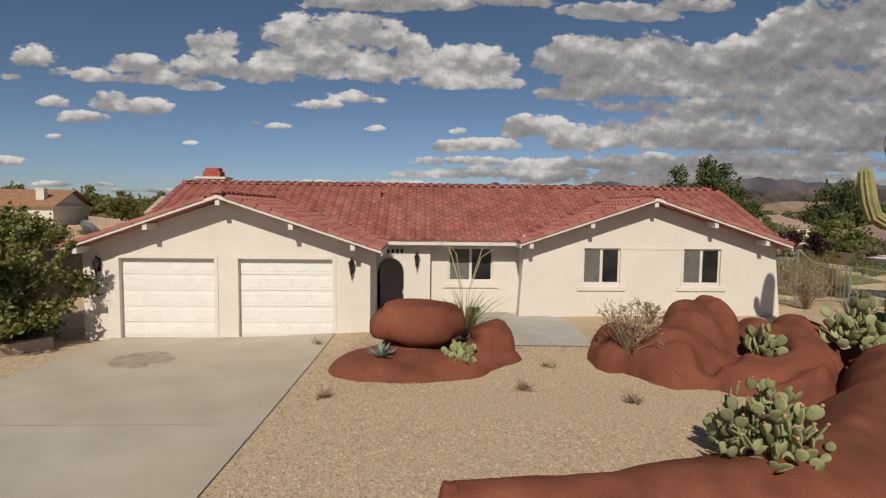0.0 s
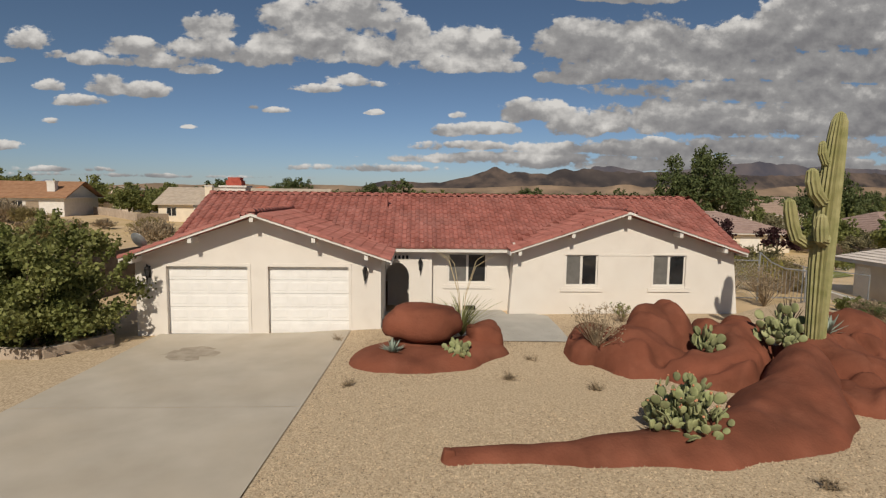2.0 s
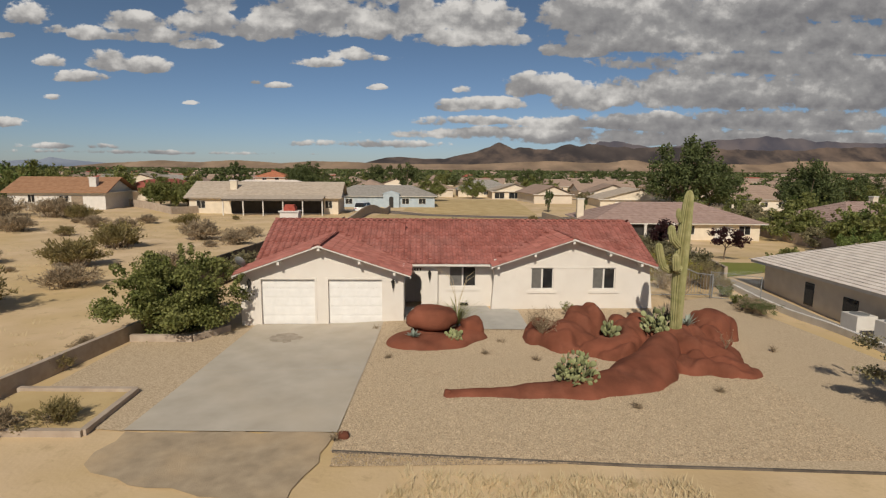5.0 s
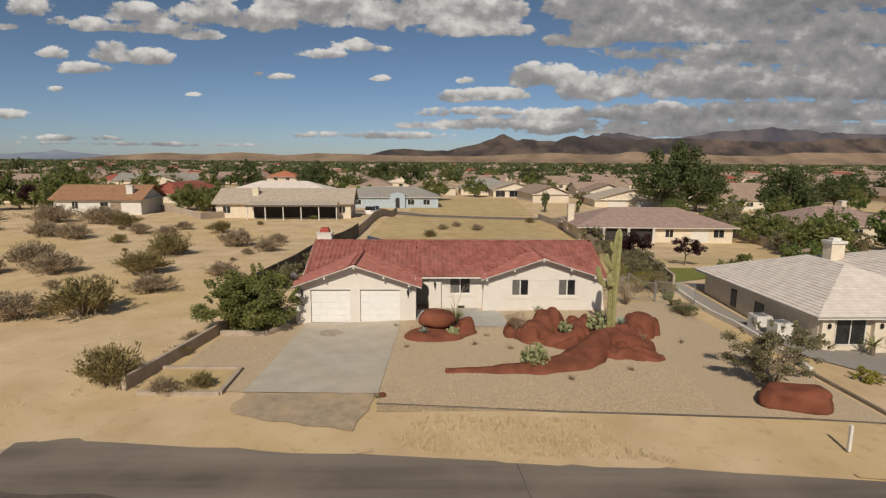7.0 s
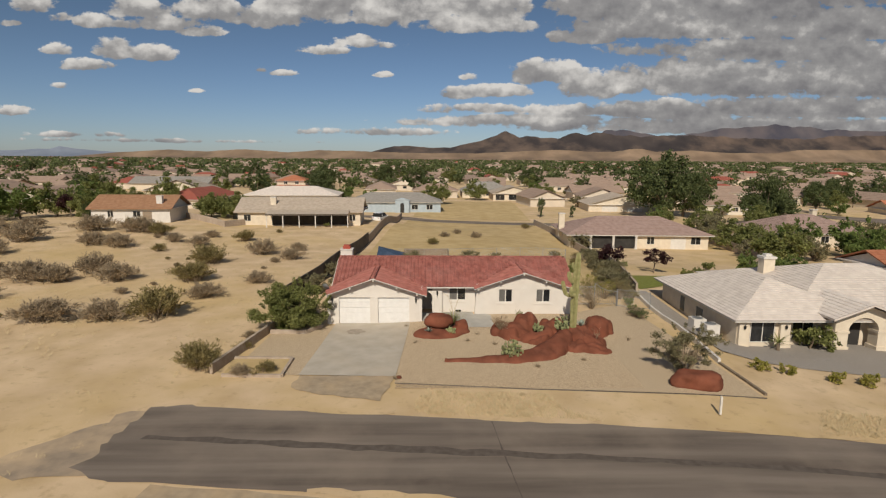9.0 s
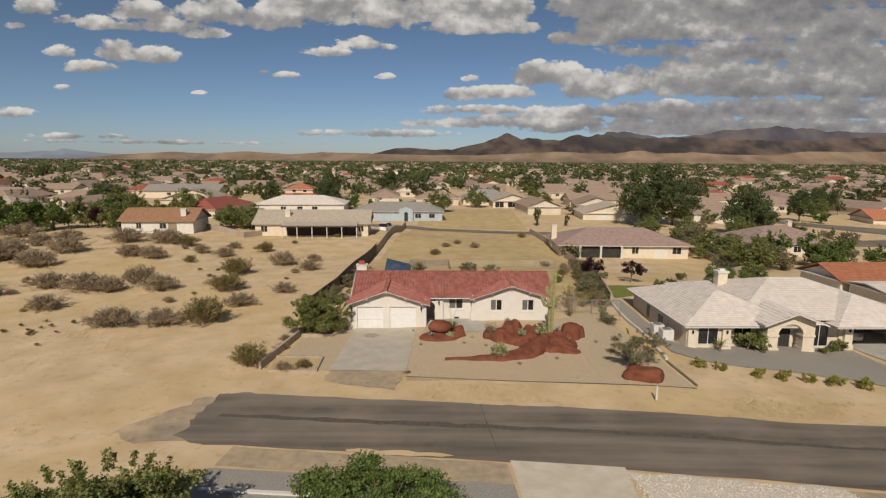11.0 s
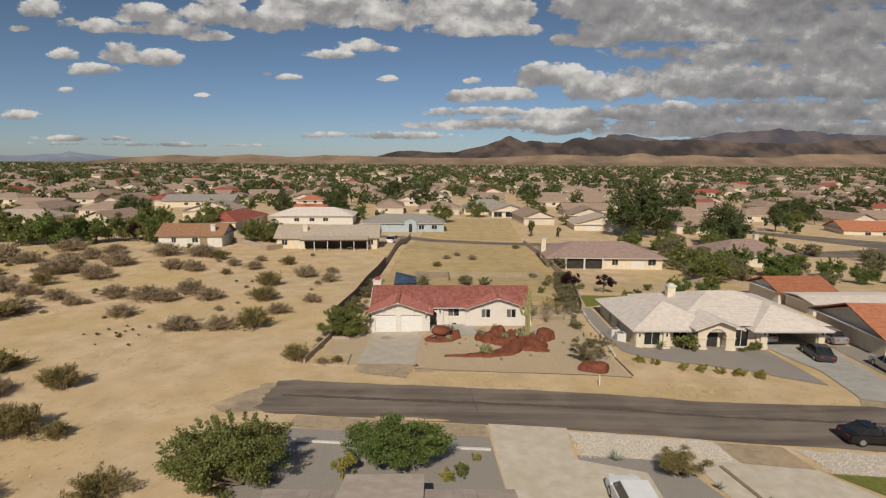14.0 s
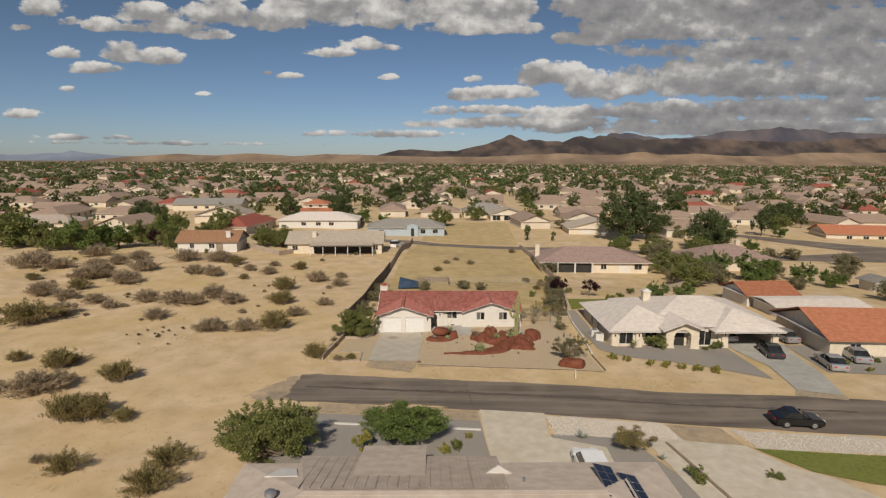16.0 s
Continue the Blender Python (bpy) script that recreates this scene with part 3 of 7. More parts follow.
sheet("tar_line", wavy([(-6.0, -17.05), (6, -18.2), (20, -19.6), (46, -22.4), (46, -22.8), (20, -20.0), (6, -18.75), (-6.2, -17.45)], 0.10, 0.8, 15), M_TAR, "dark tar seal along the asphalt", "road", 0.029)
sheet("tar_crack", wavy([(9.9, -15.8), (9.95, -15.8), (10.17, -19.0), (10.42, -22.0), (10.37, -22.0), (10.1, -19.0)], 0.02, 0.5, 16), M_TAR, "dark crack across the asphalt", "road", 0.030)
sheet("gravel_yard", [(5.4, 0.0), (10.2, 2.2), (10.6, 1.6), (18.5, 1.7), (24.2, 6.0), (25.3, -12.9), (24.7, -13.0), (12.5, -12.1), (4.9, -11.3), (4.95, -10.3)],
      M_GRAVEL, "beige pea gravel front yard", "gravel", 0.012)
sheet("gravel_strip", [(-0.25, -0.1), (-0.78, -10.1), (-4.9, -9.4), (-4.4, -1.2), (-1.0, -1.0)], M_GRAVEL, "beige gravel strip beside the driveway", "gravel", 0.012)
sheet("driveway", [(-0.25, 0.02), (5.45, 0.02), (5.16, -5.745), (-0.53, -5.695)], M_CONC, "pale stained concrete driveway slab", "driveway", 0.035)
sheet("driveway_front", [(-0.53, -5.703), (5.16, -5.753), (4.93, -10.35), (-0.78, -10.1)], M_CONC, "pale stained concrete driveway slab", "driveway", 0.035)
sheet("oil_stain", wavy([(0.9, -1.7), (1.7, -1.4), (2.2, -1.9), (1.9, -2.6), (1.1, -2.7), (0.7, -2.2)], 0.20, 0.16, 6), M_OIL, "brownish oil stain on concrete", "stain", 0.040)
sheet("driveway_apron", wavy([(-0.7, -10.13), (4.88, -10.38), (4.3, -13.6), (2.8, -13.2), (0.7, -12.7), (-0.8, -11.8)], 0.16, 0.5), M_APRON, "old grey asphalt apron dusted with sand", "driveway", 0.02)
sheet("front_walk", [(9.0, -1.35), (11.8, -1.6), (11.8, 1.3), (11.4, 1.7), (10.5, 1.7), (10.4, 2.4), (5.6, 2.3), (6.4, 0.05), (8.0, 0.05)], M_CONC2, "grey concrete walk to the arched entry", "walkway", 0.03)
for i, (x, y, a, b) in enumerate([(2.6, -14.75, 2.6, 0.35), (12, -15.8, 3.2, 0.3), (24, -17.0, 3.5, 0.3), (5, -21.7, 3, 0.3)]):
    sheet("sand_drift", wavy([(x + a * math.cos(k * 0.7), y + b * math.sin(k * 0.7) - 0.1 * a * math.cos(k * 0.7)) for k in range(9)], 0.18, 0.6, 20 + i), M_SAND, "pale sand drifted over asphalt", "sand", 0.032)
sheet("back_field", [(-1.2, 48), (2.0, 92), (31, 86), (32, 44), (26.8, 14), (-2.2, 14)], M_DRYGRASS, "dry straw-coloured fenced field", "field", 0.03)
sheet("back_field_far", [(3, 98), (32, 92), (36, 150), (6, 146)], M_DRYGRASS, "dry straw-coloured empty lot", "field", 0.03)
sheet("back_street", [(-60, 101), (-5, 93.0), (33, 82.2), (90, 72), (170, 62), (170, 67), (90, 77.5), (33, 87.5), (-5, 98.2), (-60, 106)], M_ROAD, "grey asphalt back street", "road", 0.05)
sheet("side_street", [(96, 76), (150, 69), (190, 75), (150, 82), (115, 113), (60, 160), (54, 158), (108, 112), (128, 82)], M_ROAD, "grey asphalt side street", "road", 0.06)
sheet("neighbour_gravel", [(26.6, 12), (26.9, -5.6), (28.6, -7.2), (34.4, -9.0), (38.6, -11.0), (43.2, -14.4), (44.5, -2), (29.0, -2.2), (28.6, 12)], M_GREYGRAVEL, "grey gravel yard", "gravel", 0.03)
sheet("neighbour_drive", [(44.8, -2.0), (52.4, -1.6), (50.0, -12), (47.6, -18.8), (43.6, -17.6), (45.4, -10)], M_CONC2, "pale concrete double driveway", "driveway", 0.045)
sheet("neighbour_drive_apron", [(43.5, -17.6), (47.7, -18.8), (47.2, -20.0), (42.6, -18.9)], M_APRON, "grey asphalt driveway apron", "driveway", 0.03)
sheet("neighbour_yard", [(52.5, -1.8), (66, -3), (66, -14), (51, -12)], M_GREYGRAVEL, "grey gravel yard and parking", "gravel", 0.03)
sheet("front_gravel", [(-4.5, -23.0), (10.8, -24.6), (11.3, -36), (-7, -36)], M_GREYGRAVEL, "grey gravel front yard", "gravel", 0.02)
sheet("front_gravel_far", [(16.5, -27.0), (22.8, -27.8), (25.5, -36), (16.0, -36)], M_GREYGRAVEL, "grey gravel bed", "gravel", 0.02)
sheet("front_driveway", [(10.9, -22.5), (16.7, -23.2), (16.2, -27.5), (20.5, -29.2), (20.2, -36), (11.3, -36)], M_PALECONC, "light grey concrete driveway", "driveway", 0.035)
sheet("side_driveway", [(24.0, -27.6), (32.0, -28.6), (33.8, -31.8), (36.2, -33.4), (40, -40), (25.5, -42)], M_PALECONC, "stained pale concrete driveway", "driveway", 0.03)
sheet("side_drive_apron", [(26.8, -25.1), (31.6, -25.6), (32.0, -28.6), (27.4, -27.9)], M_APRON, "sand-dusted asphalt apron", "driveway", 0.02)
sheet("lawn", [(32.5, -29.0), (50, -31.0), (50, -36), (38.5, -34.0), (35.0, -32.4)], M_LAWN, "clipped green front lawn", "lawn", 0.04)
sheet("neighbour_lawn", [(28.2, 12.5), (35, 16.5), (36, 20), (29, 19)], M_LAWN, "green side lawn", "lawn", 0.04)
sheet("drainage", wavy([(16.6, -23.5), (27.0, -25.0), (27.3, -28.0), (17.0, -27.2)], 0.25, seed=2), M_COBBLE, "pale crushed rock verge", "verge", 0.015)
sheet("drainage_far", wavy([(32, -25.8), (52, -28.2), (50, -30.9), (33, -29.0)], 0.25, seed=3), M_COBBLE, "pale crushed rock verge", "verge", 0.015)
sheet("verge", wavy([(-4, -20.9), (10.7, -22.8), (10.8, -24.5), (-4.3, -22.8)], 0.1, seed=4), M_APRON, "packed gravel road shoulder", "verge", 0.015)

# ---- the white house ----
RIDGE_Y, RIDGE_Z, EAVE_Y, EAVE_Z = 5.7, 4.22, 1.9, 2.53
home = thing("house", "single-storey white stucco house with red clay tile roof", "house")


def pent(x0, x1, xm, z0, ze, zm, y):
    return [(x0, y, z0), (x1, y, z0), (x1, y, ze), (xm, y, zm), (x0, y, ze)]


front = Mesh()
front.box(-0.9, 0.0, 0, 0.22, -0.1, 2.1).box(2.38, 2.98, 0, 0.22, -0.1, 2.1).box(5.38, 6.35, 0, 0.22, -0.1, 2.1)
front.prism(pent(-0.9, 6.35, 2.68, 2.1, 2.38, 3.60, 0), (0, 0.22, 0))
part("garage_wall", front, M_STUCCO, home)
wing = Mesh()
wing.box(10.7, 18.3, 1.74, 1.96, 0.1, 1.27)
for a, b in ((10.7, 12.47), (13.58, 15.49), (16.63, 18.3)):
    wing.box(a, b, 1.74, 1.96, 1.27, 2.33)
wing.prism(pent(10.7, 18.3, 14.4, 2.33, 2.46, 3.70, 1.74), (0, 0.22, 0))
for a, b, c in ((18.3, 18.55, 18.3), (10.7, 10.56, 10.7)):   # battered corner piers
    wing.prism([(a, 1.74, 0.1), (b, 1.74, 0.1), (c, 1.74, 2.3)], (0, 0.4, 0))
part("wing_wall", wing, M_STUCCO, home)
mid = Mesh()
mid.box(7.95, 10.7, 2.5, 2.7, 0.0, 1.23).box(7.95, 8.52, 2.5, 2.7, 1.23, 2.27).box(9.88, 10.7, 2.5, 2.7, 1.23, 2.27).box(7.95, 10.7, 2.5, 2.7, 2.27, 2.75)
part("entry_wall", mid, M_STUCCO, home)
arch = Mesh()
NA, ax0, ax1, spring = 14, 6.36, 7.16, 1.50
arc = [((ax0 + ax1) / 2 - 0.40 * math.cos(math.pi * i / NA), spring + 0.46 * math.sin(math.pi * i / NA)) for i in range(NA + 1)]
for (xa, za), (xb, zb) in zip(arc, arc[1:]):
    arch.prism([(xa, 2.2, za), (xb, 2.2, zb), (xb, 2.2, 2.7), (xa, 2.2, 2.7)], (0, 0.28, 0))
arch.box(7.16, 7.95, 2.2, 2.7, 0.0, 2.7)
part("arch_wall", arch, M_STUCCO, home)
sides = Mesh()
sides.box(-0.9, -0.7, 0.22, 9.3, -0.1, 2.45).box(6.15, 6.35, 0.22, 2.48, -0.1, 2.6).box(18.1, 18.3, 1.96, 9.3, 0, 2.6).box(-0.9, 18.3, 9.3, 9.5, 0, 2.6).box(10.7, 10.9, 1.96, 2.7, 0, 2.7)
for x in (-0.9, 18.1):
    sides.prism([(x, 1.96, 2.45), (x, 9.5, 2.45), (x, RIDGE_Y, 4.05)], (0.2, 0, 0))
sides.box(7.75, 7.95, 2.7, 3.6, 0, 2.6).box(6.35, 7.95, 3.6, 3.8, 0, 2.6)
part("side_wall", sides, M_STUCCO, home)
inner = Mesh()
inner.box(-0.7, 6.15, 0.3, 9.3, 0.0, 0.02).box(8.0, 18.1, 2.75, 9.3, 0.3, 0.32).box(8.0, 18.1, 6.0, 6.1, 0.3, 2.5)
part("interior", inner, M_DARK, home)


def garage_door(x0, x1):
    d = part("garage_door", Mesh().box(x0, x1, 0.17, 0.21, 0.0, 2.1), M_DARK, home, "white panelled garage door")
    for r in range(5):
        z0 = 0.02 + r * 0.416
        part("door_panel", Mesh().box(x0, x1, 0.135, 0.17, z0, z0 + 0.408), M_DOORWHITE, d)
        for c in range(4):
            w = (x1 - x0) / 4
            part("raised_panel", Mesh().add([(x0 + c * w + a, y, z0 + b) for y, i in ((0.135, 0.0), (0.129, 0.025)) for a, b in ((0.05 + i, 0.07 + i), (w - 0.05 - i, 0.07 + i), (w - 0.05 - i, 0.34 - i), (0.05 + i, 0.34 - i))],
                 [(4, 5, 6, 7), (0, 1, 5, 4), (1, 2, 6, 5), (2, 3, 7, 6), (3, 0, 4, 7)]), M_DOORWHITE, d)
    return d


garage_door(0.0, 2.38)
garage_door(2.98, 5.38)
trim = Mesh()
for x0, x1 in ((0.0, 2.38), (2.98, 5.38)):
    trim.box(x0 - 0.09, x0, -0.02, 0.0, 0, 2.1).box(x1, x1 + 0.09, -0.02, 0.0, 0, 2.1).box(x0 - 0.09, x1 + 0.09, -0.02, 0.0, 2.1, 2.19)
part("door_trim", trim, M_STUCCO, home)


def window(parent, x0, x1, z0, z1, y, screen=True, sill=True):
    w = part("window", Mesh().box(x0, x1, y + 0.05, y + 0.09, z0, z0 + 0.05).box(x0, x1, y + 0.05, y + 0.09, z1 - 0.05, z1).box(x0, x0 + 0.05, y + 0.05, y + 0.09, z0 + 0.05, z1 - 0.05)
             .box(x1 - 0.05, x1, y + 0.05, y + 0.09, z0 + 0.05, z1 - 0.05).box((x0 + x1) / 2 - 0.04, (x0 + x1) / 2 + 0.04, y + 0.045, y + 0.09, z0 + 0.05, z1 - 0.05), M_WHITE, parent, "white-framed sliding window")
    xm = (x0 + x1) / 2
    part("insect_screen", Mesh().box(x0 + 0.05, xm - 0.04, y + 0.06, y + 0.075, z0 + 0.05, z1 - 0.05), M_SCREEN if screen else M_GLASS, w)
    part("pane", Mesh().box(xm + 0.04, x1 - 0.05, y + 0.07, y + 0.08, z0 + 0.05, z1 - 0.05), M_GLASS, w)
    if sill:
        part("sill", Mesh().box(x0 - 0.17, x1 + 0.17, y - 0.045, y, z0 - 0.20, z0 - 0.08).box(x0 - 0.06, x0, y - 0.015, y, z0 - 0.08, z1).box(x1, x1 + 0.06, y - 0.015, y, z0 - 0.08, z1).box(x0 - 0.06, x1 + 0.06, y - 0.015, y, z1, z1 + 0.06), M_STUCCO, w)
    return w


window(home, 12.47, 13.58, 1.27, 2.33, 1.74)
window(home, 15.49, 16.63, 1.27, 2.33, 1.74)
window(home, 8.52, 9.88, 1.23, 2.27, 2.5)
part("band", Mesh().box(13.64, 15.43, 1.725, 1.74, 2.30, 2.36), M_STUCCO, home)


# roof surfaces: the main slopes and the two cross gables
def z_main(y):
    return RIDGE_Z - abs(y - RIDGE_Y) * (RIDGE_Z - EAVE_Z) / (RIDGE_Y - EAVE_Y)


GABLES = [(-1.05, 2.68, 6.68, 2.40, 3.72, -0.58), (10.5, 14.4, 18.45, 2.50, 3.82, 1.2)]


def z_gable(g, x):
    x0, xm, x1, ze, zr, _ = g
    return zr - (xm - x) * (zr - ze) / (xm - x0) if x < xm else zr - (x - xm) * (zr - ze) / (x1 - xm)


deck = Mesh()
MS = (RIDGE_Z - EAVE_Z) / (RIDGE_Y - EAVE_Y)
for sgn in (-1, 1):
    deck.prism([(-0.75, RIDGE_Y, RIDGE_Z - 0.02), (-0.75, RIDGE_Y + sgn * 3.8, EAVE_Z - 0.02), (-0.75, RIDGE_Y + sgn * 3.8, EAVE_Z - 0.10), (-0.75, RIDGE_Y, RIDGE_Z - 0.10)], (19.35, 0, 0))
for gb in GABLES:
    x0, xm, x1, ze, zr, y0 = gb
    for xe in (x0, x1):
        yr = RIDGE_Y - (RIDGE_Z - zr) / MS
        ye = RIDGE_Y - (RIDGE_Z - ze) / MS
        deck.add([(xm, y0, zr - 0.02), (xe, y0, ze - 0.02), (xe, ye, ze - 0.02), (xm, yr, zr - 0.02), (xm, y0, zr - 0.09), (xe, y0, ze - 0.09), (xe, ye, ze - 0.09), (xm, yr, zr - 0.09)],
                 [(0, 1, 2, 3), (7, 6, 5, 4), (0, 4, 5, 1), (1, 5, 6, 2), (2, 6, 7, 3), (3, 7, 4, 0)])
roof = part("roof", deck, M_TILE, home, "low-pitched roof of red clay tiles")
for gb in GABLES:
    x0, xm, x1, ze, zr, y0 = gb
    for xe in (x0, x1):
        part("barge_board", Mesh().prism([(xm, y0 - 0.035, zr - 0.01), (xe, y0 - 0.035, ze - 0.01), (xe, y0 - 0.035, ze - 0.09), (xm, y0 - 0.035, zr - 0.09)], (0, 0.035, 0)), M_WHITE, roof)
    wall_y = 0.0 if y0 < 0 else 1.74
    for s in (-0.92, -0.47, 0.0, 0.44, 0.82):
        x = xm + s * ((xm - x0) if s < 0 else (x1 - xm))
        z = z_gable(gb, x) - 0.10
        part("outrigger_beam", Mesh().box(x - 0.055, x + 0.055, y0 + 0.02, wall_y, z - 0.16, z), M_WHITE, roof)
    for xe, s in ((x0, 1), (x1, -1)):
        part("eave_fascia", Mesh().box(xe - 0.02, xe + 0.02, y0, EAVE_Y + 0.2, ze - 0.15, ze - 0.02), M_WHITE, roof)
part("eave_fascia", Mesh().box(6.7, 10.55, EAVE_Y - 0.05, EAVE_Y, EAVE_Z - 0.16, EAVE_Z), M_WHITE, roof, "white painted eave board")
for x in (-0.77, 18.6):
    part("rake_board", Mesh().prism([(x, RIDGE_Y, RIDGE_Z), (x, EAVE_Y, EAVE_Z), (x, EAVE_Y, EAVE_Z - 0.14), (x, RIDGE_Y, RIDGE_Z - 0.14)], (0.03, 0, 0)), M_WHITE, roof)

# ---- fittings of the white house ----
chim = part("chimney", Mesh().box(-1.0, 0.05, 7.5, 8.25, 2.4, 4.50), M_STUCCO, home)
part("chimney_crown", Mesh().box(-1.06, 0.11, 7.44, 8.31, 4.50, 4.58), M_WHITE, chim)
part("chimney_pot", Mesh().box(-0.80, -0.15, 7.6, 8.15, 4.58, 4.80).box(-0.74, -0.21, 7.66, 8.09, 4.80, 4.93), M_REDBRICK, chim, "red brick chimney cap")
vent = part("vent_pipe", Mesh().tube([(6.25, 4.6, 3.6), (6.25, 4.6, 4.25)], 0.05), M_TILE, home)
part("vent_cowl", Mesh().lathe([(0.09, 0), (0.10, 0.08), (0.02, 0.14)], (6.25, 4.6, 4.2), 10), M_TILE, vent)
part("foundation_vent", Mesh().box(9.05, 9.5, 2.46, 2.5, 0.28, 0.42).box(9.1, 9.45, 2.44, 2.46, 0.31, 0.39), M_IRON, home)


def lantern(x, y, z):
    b = part("wall_lantern", Mesh().box(x - 0.05, x + 0.05, y - 0.03, y, z - 0.25, z + 0.1).tube([(x, y - 0.02, z + 0.05), (x, y - 0.12, z + 0.16), (x, y - 0.12, z + 0.12)], 0.015, 6), M_IRON, home, "black iron wall lantern")
    part("lamp_cage", Mesh().lathe([(0.02, -0.30), (0.04, -0.22), (0.075, 0.0), (0.09, 0.03), (0.025, 0.10), (0.01, 0.14)], (x, y - 0.12, z), 8), M_IRON, b)
    part("lamp_glass", Mesh().lathe([(0.043, -0.20), (0.074, -0.02)], (x, y - 0.12, z), 8), M_GLASS, b)
    part("tail", Mesh().tube([(x, y - 0.12, z - 0.28), (x, y - 0.12, z - 0.42)], [0.015, 0.006], 6), M_IRON, b)


lantern(5.88, 0.0, 2.0)
lantern(-0.5, 0.0, 2.0)
lantern(7.55, 2.2, 1.98)
plate = part("house_sign", Mesh().box(6.48, 7.2, 2.18, 2.2, 2.08, 2.24), M_STUCCO, home)
for i in range(5):
    part("sign_bar", Mesh().box(6.52 + i * 0.135, 6.60 + i * 0.135, 2.168, 2.18, 2.10, 2.22), M_IRON, plate)
dish = part("satellite_dish", Mesh().lathe([(0.0, 0.0), (0.16, 0.03), (0.27, 0.09), (0.28, 0.10), (0.16, 0.045), (0.0, 0.015)], (0, 0, 0), 16), M_GALV, home)
dish.matrix_basis = pose(-1.12, 0.6, 2.75, 60, 0, 160)
part("dish_mast", Mesh().tube([(-1.0, 0.75, 2.4), (-1.05, 0.7, 2.72)], 0.02, 6), M_GALV, home)


def bumps(x, y, list_, chain):
    h = 0.0
    for bx, by, rx, ry, hh in list_:
        r = ((x - bx) / rx) ** 2 + ((y - by) / ry) ** 2
        if r < 1:
            h = max(h, hh * (1 - r) ** 0.45)
    for (x0, y0, w0, h0), (x1, y1, w1, h1) in zip(chain, chain[1:]):
        dx, dy = x1 - x0, y1 - y0
        s = max(0, min(1, ((x - x0) * dx + (y - y0) * dy) / (dx * dx + dy * dy)))
        w, hh = w0 + (w1 - w0) * s, h0 + (h1 - h0) * s
        r = math.hypot(x - x0 - dx * s, y - y0 - dy * s) / w
        if r < 1:
            h = max(h, hh * (1 - r * r) ** 0.7)
    return h


def mound(name, label, x0, x1, y0, y1, list_, chain, cell):
    """Sculpted rock: domes and ridges that merge into one skin standing on the gravel."""
    m, idx = Mesh(), {}
    nx, ny = int((x1 - x0) / cell), int((y1 - y0) / cell)
    H = np.zeros((ny + 1, nx + 1))
    for j in range(ny + 1):
        for i in range(nx + 1):
            x, y = x0 + i * cell, y0 + j * cell
            wx, wy = x + 0.22 * noise.noise((x * 0.9, y * 0.9, 1)), y + 0.22 * noise.noise((x * 0.9, y * 0.9, 5))
            h = bumps(wx, wy, list_, chain)
            H[j, i] = h + (0.07 * noise.noise((x * 2.3, y * 2.3, 9)) + 0.12 * noise.noise((x * 0.9, y * 0.9, 4)) + 0.03 * noise.noise((x * 6, y * 6, 2))) * min(1, h * 3) if h > 0 else -0.15
    S = H.copy()
    for _ in range(2):
        S[1:-1, 1:-1] = (S[1:-1, 1:-1] * 2 + S[:-2, 1:-1] + S[2:, 1:-1] + S[1:-1, :-2] + S[1:-1, 2:]) / 6
    for j in range(ny):
        for i in range(nx):
            q = [(j, i), (j, i + 1), (j + 1, i + 1), (j + 1, i)]
            if max(S[a] for a in q) > -0.1:
                for a in q:
                    if a not in idx:
                        x, y = x0 + a[1] * cell, y0 + a[0] * cell
                        idx[a] = len(m.v)
                        m.v.append((x, y, zg(x, y) + S[a]))
                m.f.append(tuple(idx[a] for a in q))
    return tagged(part(name, m, M_REDROCK, smooth=True), label, "rock")


def boulder(label, c, r, seed, turn=0.0, flat=0.0):
    m = Mesh()
    N, K = 18, 28
    for i in range(N + 1):
        for j in range(K):
            a, b = math.pi * i / N, 2 * math.pi * j / K
            d = Vector((math.sin(a) * math.cos(b), math.sin(a) * math.sin(b), math.cos(a)))
            k = 0.94 + 0.22 * noise.noise(d * 1.3 + Vector((seed, 0, 0))) + 0.05 * noise.noise(d * 4 + Vector((0, seed, 0)))
            p = Vector(math.copysign(abs(d[n]) ** 0.68, d[n]) for n in range(3)) * k
            m.v.append((p.x * r[0], p.y * r[1], max(p.z * r[2], -r[2] * (1 - flat))))
    m.f = [(i * K + j, (i + 1) * K + j, (i + 1) * K + (j + 1) % K, i * K + (j + 1) % K) for i in range(N) for j in range(K)]
    ob = tagged(part("boulder", m, M_REDROCK, smooth=True), label, "rock")
    ob.matrix_basis = pose(*c, 0, 0, turn)
    return ob


mound("rock_planter", "low red-brown sculpted rock planter on gravel", 5.4, 10.2, -4.6, -0.4,
      [(7.5, -2.75, 1.85, 1.15, 0.34), (8.9, -2.3, 1.0, 0.9, 0.36), (7.6, -2.0, 0.8, 0.6, 0.60)], [], 0.09)
boulder("large smooth red-brown boulder resting on a rock planter", (7.58, -2.15, 0.96), (1.02, 0.80, 0.50), 2.0)
boulder("rounded red-brown boulder at the planter end", (9.3, -1.95, 0.32), (0.52, 0.55, 0.60), 3.0)


